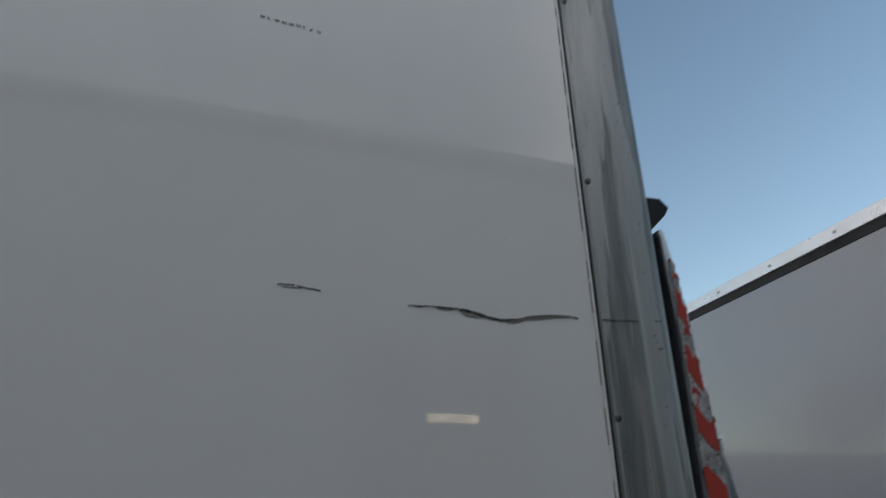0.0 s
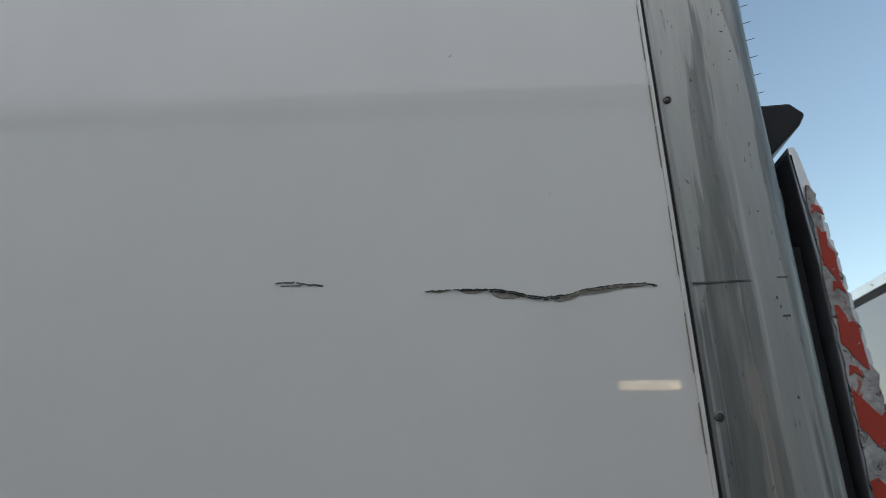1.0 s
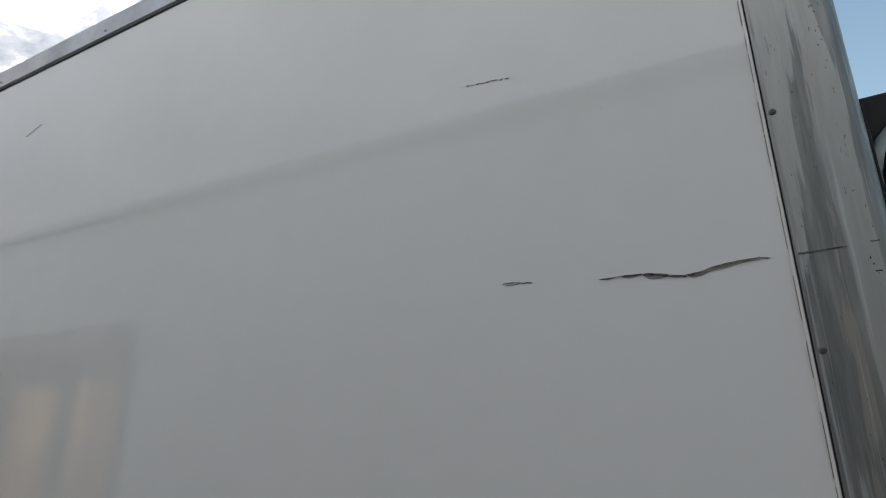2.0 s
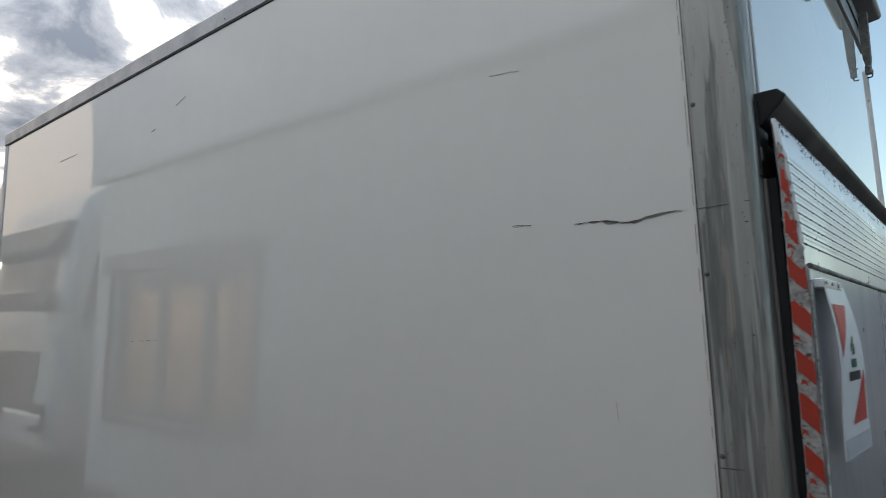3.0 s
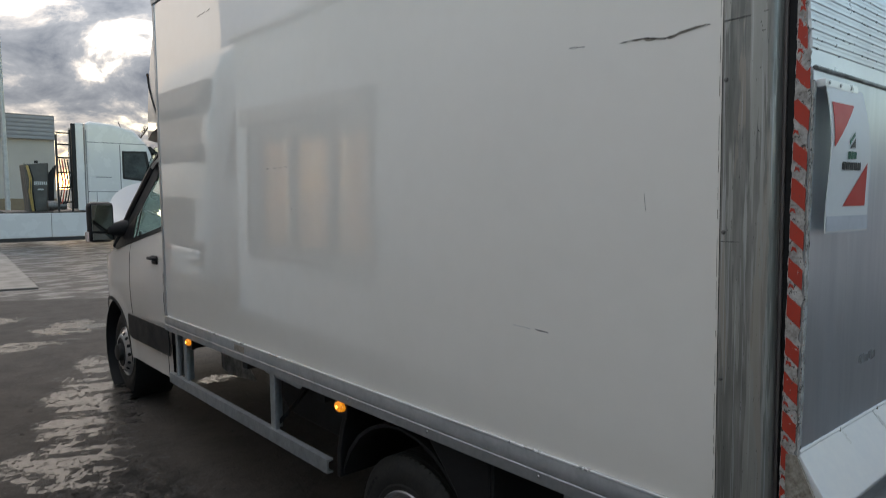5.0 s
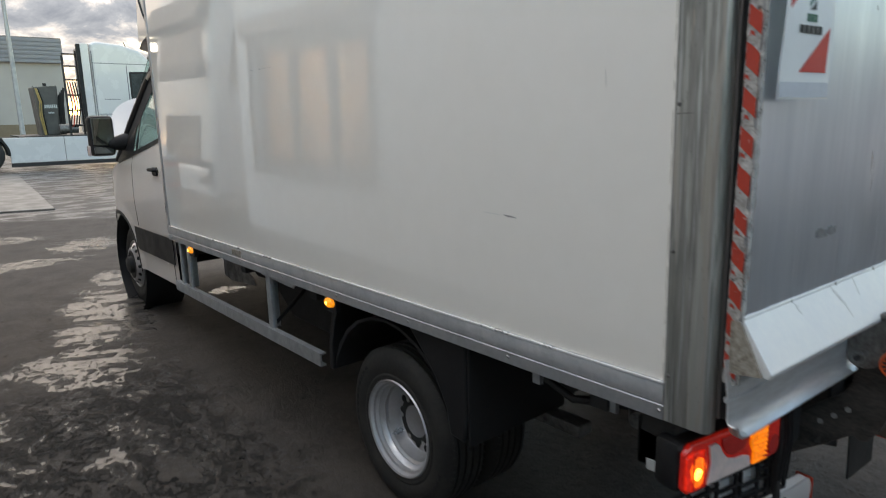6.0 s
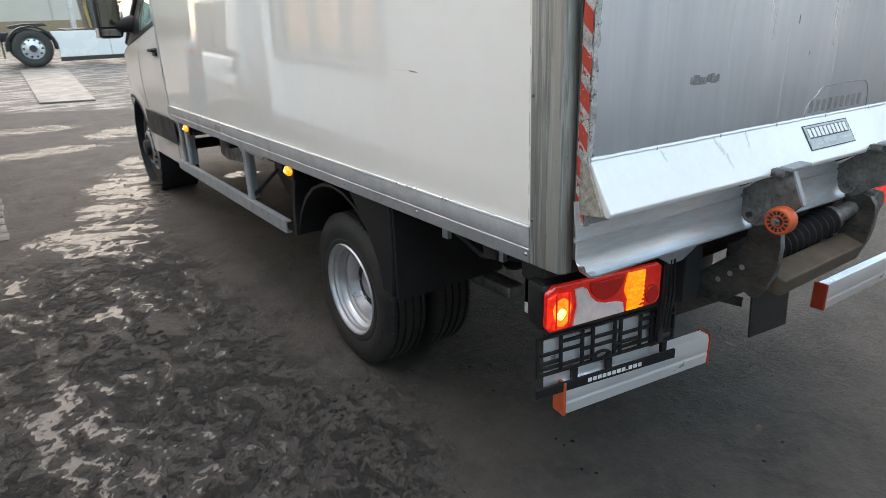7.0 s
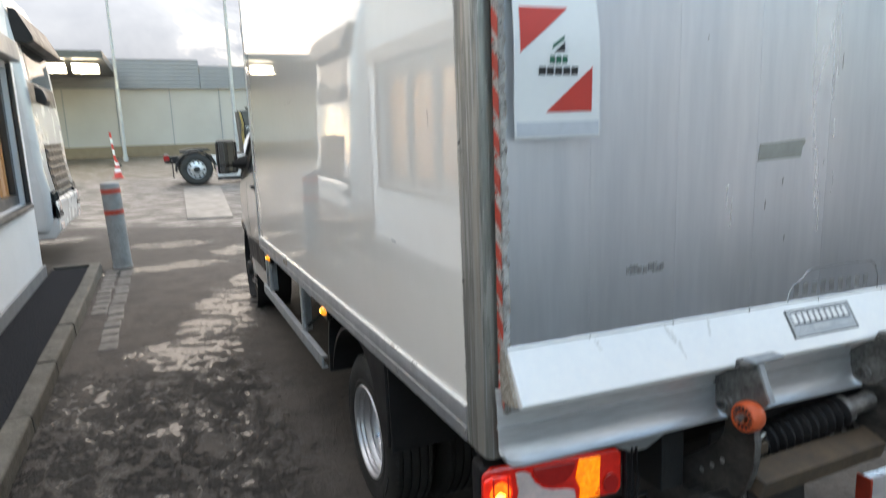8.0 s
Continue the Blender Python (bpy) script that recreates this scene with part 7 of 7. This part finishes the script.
def cab_over(name, label, m, extras, high=False):
    """A white long-haul tractor cab. Own axes: front looks to +x at x = 0, near flank at y = 0, 2.45 wide."""
    t = thing(name, label, "truck", at=m)
    prof = [(-0.02, 0.42), (0.04, 0.60), (0.05, 0.95), (0.0, 1.30), (-0.03, 1.95), (-0.30, 2.92), (-0.42, 3.16), (-0.80, 3.56), (-1.35, 3.72), (-2.05, 3.78), (-2.20, 3.70), (-2.24, 1.02), (-2.0, 0.96), (-1.70, 0.42)]
    if high:
        prof[4:11] = [(-0.02, 1.95), (-0.09, 2.92), (-0.13, 3.2), (-0.28, 3.62), (-0.6, 3.88), (-1.35, 3.98), (-2.20, 3.98)]
    bm = prism(prof, "y", 0.0, 2.45)
    es = [e for e in bm.edges if len(e.link_faces) == 2 and e.calc_face_angle(0) > 1.2]
    bmesh.ops.bevel(bm, geom=es, offset=0.09, segments=4, affect="EDGES", profile=0.5)
    shell = part("cab_shell", bm, TRUCKWHITE, t, "glossy white cab shell", smooth=50)

    def front(z):
        pts = sorted(((b, a) for a, b in prof[:7]))
        for (z0, x0), (z1, x1) in zip(pts, pts[1:]):
            if z0 <= z <= z1:
                return x0 + (x1 - x0) * (z - z0) / (z1 - z0)
        return -0.3

    def face(nm, y0, y1, z0, z1, out, mat, label="", bow=0.02, n=6):
        ob = part(nm, sheet(steps(y0, y1, 10), steps(z0, z1, n), lambda u, v: (front(v) + out - bow * (2 * (u - 1.225) / 2.45) ** 4, u, v), 0.01), mat, t, label)
        return ob
    up = 0.40 if high else 0.0
    face("windscreen", 0.12, 2.33, 2.02 + up, 2.90, 0.008, DARKGLASS, "dark curved windscreen")
    visor = [(-0.24, 2.86), (-0.02, 2.84), (-0.03, 2.90), (-0.30, 3.10), (-0.36, 3.08)]
    if high:
        visor = [(-0.12, 2.90), (0.02, 2.86), (0.10, 2.90), (0.09, 2.97), (0.02, 3.12), (-0.06, 3.28), (-0.14, 3.30)]
    part("sun_visor", prism(visor, "y", 0.04, 2.41, 0.01), BLACK, t, "black sun visor")
    face("wiper_panel", 0.10, 2.35, 1.86 + up * 0.7, 2.0 + up, 0.012, BLACK)
    if high:
        part("front_mirror", prism([(0.03, 2.14), (0.13, 2.10), (0.16, 2.16), (0.12, 2.30), (0.03, 2.36)], "y", 0.02, 0.34, 0.02), BLACK, t, "black close-view mirror")
    gr = face("grille", 0.46, 1.99, 0.86, 1.60, 0.010, BLACK, "dark slatted grille")
    for i in range(6):
        z = 0.92 + i * 0.115
        part("grille_slat", box(front(z) - 0.01, front(z) + 0.035, 0.48, 1.97, z, z + 0.035, 0.006), STEEL, gr)
    part("bumper", prism([(0.02, 0.36), (0.10, 0.46), (0.11, 0.84), (0.04, 0.88), (-0.2, 0.88), (-0.2, 0.36)], "y", 0.05, 2.40, 0.03), TRUCKWHITE, t, "white bumper")
    for y0, y1 in ((0.05, 0.42), (2.03, 2.40)):
        h = part("headlamp", prism([(0.085, 0.62), (0.118, 0.64), (0.07, 0.98), (0.0, 1.0), (0.0, 0.62)], "y", y0, y1, 0.015), DARKGLASS, t, "clear headlamp in a dark housing")
        part("lamp_unit", cyl((0.10, (y0 + y1) / 2, 0.78), (0.118, (y0 + y1) / 2, 0.78), 0.07, 18), LENSCLEAR, h)
        part("fog_lamp", box(0.09, 0.118, y0 + 0.06, y1 - 0.06, 0.47, 0.56, 0.008), LENSCLEAR, h)
    # near flank
    part("door_window", prism([(-0.38, 2.02), (-0.52, 2.86), (-1.12, 2.84), (-1.12, 2.10)], "y", -0.008, -0.001, 0.002), TEALGLASS, t, "cab door window with a pale reflection in its colour")
    part("window_frame", prism([(-0.26, 1.92), (-0.44, 2.93), (-1.18, 2.91), (-1.18, 2.03)], "y", -0.005, 0.001), BLACK, t)
    for x0, x1, z0, z1 in ((-1.25, -1.222, 0.9, 3.1), (-1.24, -0.36, 1.0, 1.025), (-2.2, -0.42, 3.13, 3.155), (-1.24, -2.2, 1.61, 1.635), (-1.62, -1.60, 0.5, 0.95), (-2.2, -2.17, 1.1, 3.5), (-1.95, -1.5, 2.06, 2.08), (-1.95, -1.93, 1.2, 1.62)):
        part("panel_gap", box(min(x0, x1), max(x0, x1), -0.003, 0.004, z0, z1), FASCIA, t)
    part("side_locker", prism([(-1.42, 2.10), (-1.56, 2.72), (-2.0, 2.80), (-2.1, 2.74), (-2.1, 2.1)], "y", -0.006, 0.0, 0.003), TRUCKWHITE, t)
    x = -0.86
    for i in range(5):
        part("badge_bar", box(x, x + 0.05, -0.006, 0.0, 1.72, 1.765), STEEL, t)
        x -= 0.065
    if not high:
        mir = part("door_mirror", box(-0.22, -0.06, -0.34, -0.10, 2.05, 2.75, 0.03), BLACK, t, "black door mirror")
        part("mirror_arm", tube([(-0.2, 0.05, 2.85), (-0.14, -0.2, 2.86), (-0.14, -0.22, 2.7)], 0.025, 8), BLACK, mir)
    for y in (0.5, 1.95):
        part("aerial", tube([(-1.0, y, 3.55), (-1.12, y, 3.85)], 0.012, 6), BLACK, t)
    part("roof_lamp", box(-0.62, -0.5, 0.35, 0.55, 3.30, 3.38, 0.02), LENSCLEAR, t)
    part("wheel_arch", prism([(-0.62, 0.45), (-0.70, 0.85), (-0.95, 1.06), (-1.40, 1.06), (-1.64, 0.85), (-1.70, 0.45)], "y", -0.004, 0.35), GASKET, t)
    truck_wheel(t, -1.16, 0.02, 0.52)
    if extras:
        # chassis, skirts, rear axle, rack behind the cab
        part("chassis", box(-6.15, -1.0, 0.75, 1.0, 0.72, 0.96, 0.01), BLACKPAINT, t)
        part("chassis", box(-6.15, -1.0, 1.45, 1.70, 0.72, 0.96, 0.01), BLACKPAINT, t)
        for x0, x1 in ((-4.6, -3.2), (-3.19, -1.72)):
            part("side_skirt", prism([(x0, 0.26), (x0, 0.62), (x0 - (0.14 if x0 < -4 else 0.0), 0.98), (x1, 0.98), (x1, 0.26)], "y", 0.02, 0.10, 0.012), TRUCKWHITE, t, "white side skirt")
        part("skirt_base", box(-4.6, -1.72, 0.03, 0.1, 0.14, 0.25, 0.008), BLACKPAINT, t)
        part("deck_plate", box(-4.3, -2.3, 0.12, 2.3, 0.97, 1.01), BLACKPAINT, t)
        w = truck_wheel(t, -5.24, 0.0, 0.53)
        part("tyre", cyl((-5.24, 2.1, 0.53), (-5.24, 2.45, 0.53), 0.53, 32), RUBBER, w)
        arch = []
        for i in range(13):
            a = radians(-5 + 190 * i / 12)
            arch.append((-5.24 + 0.66 * math.cos(a), 0.53 + 0.62 * math.sin(a)))
        inn = [(-5.24 + (x + 5.24) * 0.9, 0.53 + (z - 0.53) * 0.92) for x, z in arch[::-1]]
        part("mudguard", prism(arch + inn, "y", 0.0, 0.62), BLACK, t, "black mudguard")
        part("fifth_wheel", prism([(-5.69, 1.14), (-5.29, 1.2), (-4.79, 1.2), (-4.69, 1.12), (-5.69, 1.06)], "y", 0.75, 1.7, 0.01), BLACKPAINT, t)
        tail = part("rear_lamp_bar", box(-6.2, -6.05, 0.2, 2.25, 0.78, 1.02, 0.01), BLACKPAINT, t)
        part("tail_lens", box(-6.22, -6.05, 0.17, 0.2, 0.86, 1.0, 0.006), LENSDARK, tail)
        part("mud_flap", box(-5.98, -5.95, 0.05, 0.6, 0.28, 0.85), BLACK, t)
        part("rear_deflector", box(-2.46, -2.245, 0.02, 0.16, 1.05, 3.70, 0.02), TRUCKWHITE, t, "white rear deflector")
        part("deflector_edge", box(-2.565, -2.462, 0.04, 0.15, 1.1, 3.68, 0.01), BLACK, t)
        rack = part("cable_rack", box(-2.95, -2.90, 0.3, 0.36, 1.0, 3.35), BLACKPAINT, t, "black rack of hoses behind the cab")
        part("rack_post", tube([(-2.55, 0.33, 1.0), (-2.55, 0.33, 3.5)], 0.025, 8), BLACKPAINT, rack)
        for z in (1.3, 1.75, 2.2, 2.65, 3.05, 3.4):
            part("rack_rung", cyl((-2.93, 0.33, z), (-2.5, 0.33, z), 0.025, 8), BLACKPAINT, rack)
        for i in range(4):
            x = -2.85 + i * 0.07
            part("hose", tube([(x, 0.4, 2.6), (x + 0.04, 0.2, 1.9), (x - 0.05, 0.3, 1.3), (x - 0.2, 0.6, 1.1)], 0.018, 6), RED if i == 1 else BLACK, rack)
        tank = part("hydraulic_tank", prism([(-3.700, 2.44), (-3.610, 1.01), (-3.120, 1.01), (-3.060, 2.50)], "y", 0.85, 1.75, 0.03), TANKGREY, t, "dark grey upright hydraulic tank")
        part("tank_strap", prism([(-3.700, 2.47), (-3.675, 2.47), (-3.545, 1.01), (-3.570, 1.01)], "y", 0.90, 1.0), STEEL, tank)
        x = -3.46
        for i in range(7):
            part("letter_bar", box(x, x + 0.038, 0.842, 0.849, 1.82, 1.92, 0.001), PLATEWHITE, tank)
            x += 0.05
        part("letter_bar", box(-3.38, -3.22, 0.842, 0.849, 1.66, 1.70, 0.001), PLATEWHITE, tank)
        part("filler_cap", cyl((-3.360, 1.0, 2.48), (-3.360, 1.0, 2.56), 0.05, 14), BLACK, tank)
        for i, mt in enumerate((YELLOWHOSE, YELLOWHOSE, BLACK)):
            part("hydraulic_hose", tube([(-3.640 + 0.03 * i, 0.83, 2.4), (-3.580 + 0.04 * i, 0.76, 2.0), (-3.620 + 0.05 * i, 0.74, 1.6), (-3.540 + 0.03 * i, 0.78, 1.02)], 0.020, 6), mt, tank)
        for i in range(5):
            part("valve_pipe", tube([(-3.190 + 0.055 * i, 0.95, 1.02), (-3.160 + 0.055 * i, 0.95, 1.45 + 0.13 * i), (-3.060 + 0.05 * i, 1.0, 2.15 + 0.07 * i)], 0.034, 8), BLACKPAINT, tank)
        part("air_tank", cyl((-3.2, 0.5, 1.2), (-2.7, 0.5, 1.2), 0.14, 16), STEEL, t)
    return t


cab_over("semi_truck", "white long-haul tractor parked nose-on beside the office", Matrix.Translation((-2.07, 8.45, 0)), False, True)
cab_over("tractor_unit", "white tractor unit without trailer standing across the yard", Matrix.Translation((5.62, 21.45, 0)), True)


def neighbour():
    """A box body parked across behind the van; its flank looks towards the van."""
    t = thing("box_truck", "grey-white box body with riveted top rail parked behind the van", "truck", at=Matrix.Translation((1.2, -2.2, 0)) @ Matrix.Rotation(radians(-5), 4, "Z"))
    a, b = -0.35, 6.2
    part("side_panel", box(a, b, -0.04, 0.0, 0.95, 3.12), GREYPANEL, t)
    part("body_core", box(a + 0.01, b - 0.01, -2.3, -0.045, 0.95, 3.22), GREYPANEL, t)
    part("top_seal", box(a, b, -0.03, 0.004, 3.121, 3.17), GASKET, t)
    r = part("top_rail", box(a, b, -0.05, 0.012, 3.171, 3.25, 0.006), ALUBRIGHT, t)
    for i in range(13):
        part("rivet", cyl((a + 0.2 + 0.5 * i, 0.012, 3.21), (a + 0.2 + 0.5 * i, 0.017, 3.21), 0.009, 8), SCREW, r)
    part("bottom_rail", box(a, b, -0.05, 0.008, 0.86, 0.949, 0.004), ALURAIL, t)
    part("chassis", box(a + 0.2, b + 1.5, -1.7, -0.6, 0.55, 0.85), BLACKPAINT, t)
    for x in (1.4, 6.6):
        part("wheel", cyl((x, -0.08, 0.4), (x, -0.36, 0.4), 0.4, 32, bevel=0.03), RUBBER, t)
        part("wheel", cyl((x, -1.95, 0.4), (x, -2.25, 0.4), 0.4, 32, bevel=0.03), RUBBER, t)
    part("cab", prism([(b + 0.1, 0.5), (b + 0.1, 2.3), (b + 0.9, 2.3), (b + 1.5, 1.4), (b + 2.2, 1.1), (b + 2.3, 0.5)], "y", -2.2, -0.1, 0.05), CABWHITE, t)


neighbour()


# ---------------------------------------------------------------- street furniture and distance
def peg_mast(x, y, h):
    t = thing("climbing_mast", "tall grey lighting mast with climbing pegs", "mast")
    part("mast", tube([(x, y, 0), (x, y, h * 0.5), (x, y, h)], [0.15, 0.12, 0.08], 14), FASCIA, t)
    # the pegs alternate from side to side
    peg = part("peg", cyl((0.1, 0, 0), (0.40, 0, 0), 0.018, 6), FASCIA, t)
    peg.location, peg.rotation_euler = (x, y, 3.0), (0, 0, radians(62))
    z, k = 3.42, 1
    while z < h - 0.5:
        share(peg, (x, y, z), t, (0, 0, radians(62 + 180 * (k % 2))))
        z += 0.42
        k += 1
    for z in (10.9, 14.6):
        part("clamp", cyl((x, y, z), (x, y, z + 0.3), 0.19, 14), FASCIA, t)
    arm = part("lamp_arm", tube([(x, y, 8.2), (x + 0.35, y - 0.7, 8.1), (x + 0.5, y - 1.0, 7.9)], 0.05, 8), POLE, t)
    part("lamp_head", box(x + 0.3, x + 0.8, y - 1.25, y - 0.9, 7.75, 7.95, 0.03), FASCIA, arm)


peg_mast(21.9, -10.30, 24.0)


def striped_post():
    t = thing("barrier_post", "slim red and white striped barrier post", "post", at=Matrix.Translation((-3.1, 40.0, 0)) @ Matrix.Rotation(radians(-4), 4, "Y"))
    for i in range(6):
        part("band", cyl((0, 0, 0.32 * i), (0, 0, 0.32 * (i + 1)), 0.06, 12), FLAGRED if i % 2 else FLAGWHITE, t)
    part("foot", box(-0.3, 0.3, -0.3, 0.3, -0.02, 0.08, 0.02), BLACK, t)


def cone():
    t = thing("traffic_cone", "red and white traffic cone on the paving", "traffic cone", at=Matrix.Translation((-2.35, 28.0, 0)))
    part("base", box(-0.22, 0.22, -0.22, 0.22, 0, 0.04, 0.01), FLAGRED, t)
    r = lambda z: 0.17 - 0.17 * z
    for z0, z1, m in ((0.04, 0.25, FLAGRED), (0.25, 0.4, FLAGWHITE), (0.4, 0.52, FLAGRED), (0.52, 0.64, FLAGWHITE), (0.64, 0.76, FLAGRED)):
        part("band", cyl((0, 0, z0), (0, 0, z1), r(z0), 18, r2=r(z1)), m, t)


striped_post(), cone()


def bare_tree(x, y, h, seed):
    rnd = random.Random(seed)
    t = thing("bare_tree", "slender leafless tree beyond the yard", "tree", "bare trees")
    bm = bmesh.new()

    def limb(p, d, ln, r, depth):
        q = p + d * ln
        bm_cyl(bm, p, q, r, 5, r * 0.65)
        if depth == 0:
            return
        for _ in range(4 if depth > 1 else 5):
            k = rnd.uniform(0.3, 1.0)
            nd = (d + Vector((rnd.uniform(-0.55, 0.55), rnd.uniform(-0.55, 0.55), rnd.uniform(0.1, 0.5)))).normalized()
            limb(p + d * ln * k, nd, ln * rnd.uniform(0.4, 0.6), r * 0.5, depth - 1)
    trunk = part("trunk", cyl((x, y, 0), (x, y, h * 0.45), 0.2, 10, r2=0.14), BARK, t)
    limb(Vector((x, y, h * 0.28)), Vector((0, 0, 1)), h * 0.42, 0.12, 4)
    part("crown", bm, BARK, t, smooth=0)


for tx, ty, th, sd in ((16.2, 62, 7.4, 2), (18.6, 66, 6.5, 4), (20.6, 70, 6.0, 9)):
    bare_tree(tx, ty, th, sd)


# ---------------------------------------------------------------- kerb, setts, gravel, litter (pieces last)
def build_kerb():
    strip = setting("pavement", box(WX + 0.031, -1.602, -9.0, 7.68, 0.0, 0.09), GRAVEL, "strip of dark gravel along the office wall")
    kerb = tagged(new("kerb"), "weathered concrete kerb along the gravel strip", "kerb", kind="structure")
    bm = prism([(-1.60, 0.0), (-1.47, 0.0), (-1.478, 0.11), (-1.49, 0.125), (-1.60, 0.125)], "y", 0.004, 0.976, 0.006)
    st = part("kerb_stone", bm, KERB, kerb)
    rnd = random.Random(21)
    st.location = (0, -2.0, 0)
    for i in range(1, 10):
        o = share(st, (rnd.uniform(-0.008, 0.008), -2.0 + 0.98 * i, rnd.uniform(-0.01, 0.006)), kerb, (0, 0, rnd.uniform(-0.006, 0.006)))
    end = part("kerb_stone", prism([(-2.0, 0.0), (-1.605, 0.0), (-1.605, 0.12), (-2.0, 0.12)], "y", 7.70, 7.80, 0.006), KERB, kerb)
    setts = tagged(new("sett_row"), "two rows of uneven granite setts beside the kerb", "paving", kind="structure")
    bm = box(-0.07, 0.07, -0.1, 0.1, -0.05, 0.006, 0.008)
    c = part("sett", bm, COBBLE, setts)
    c.location = (-1.36, 7.6, 0.008)
    for row, x in enumerate((-1.36, -1.20)):
        for i in range(10 + 5 * row):
            if row == 0 and i == 0:
                continue
            y = 7.6 - i * 0.222 - 0.08 * row
            share(c, (x + rnd.uniform(-0.012, 0.012), y + rnd.uniform(-0.01, 0.01), rnd.uniform(0.0, 0.009)), setts, (rnd.uniform(-0.012, 0.012), rnd.uniform(-0.012, 0.012), rnd.uniform(-0.06, 0.06)))


build_kerb()


def litter():
    rnd = random.Random(8)
    t = tagged(link_mesh("grit", bmesh.new(), GROUND), "loose grit and small stones on the tarmac", "grit", kind="stuff")
    bm = bmesh.new()
    for i in range(520):
        x, y = rnd.uniform(-1.4, 1.6), rnd.uniform(-1.6, 5.0)
        s = rnd.uniform(0.002, 0.008)
        r = bmesh.ops.create_icosphere(bm, subdivisions=1, radius=s, matrix=Matrix.Translation((x, y, s * 0.35)) @ Matrix.Diagonal((1, rnd.uniform(0.6, 1.6), 0.55, 1)))["verts"]
        for v in r:
            v.co += Vector((rnd.uniform(-1, 1), rnd.uniform(-1, 1), rnd.uniform(-1, 1))) * s * 0.2
    bm.to_mesh(t.data)
    bm.free()
    t.data.materials[0] = GRAVEL
    for x, y, a in ((1.06, -0.02, 0.4), (1.55, 0.4, 1.2)):
        lf = tagged(link_mesh("dead_leaf", sheet(steps(-0.03, 0.03, 4), steps(-0.012, 0.012, 2), lambda u, v: (u, v * (1 - (u / 0.034) ** 2), 0.006 + 0.004 * math.cos(u * 60)), 0.001), RUST), "curled brown dead leaf on the tarmac", "leaf", "dead leaves")
        lf.location, lf.rotation_euler = (x, y, 0), (0, 0, a)


litter()
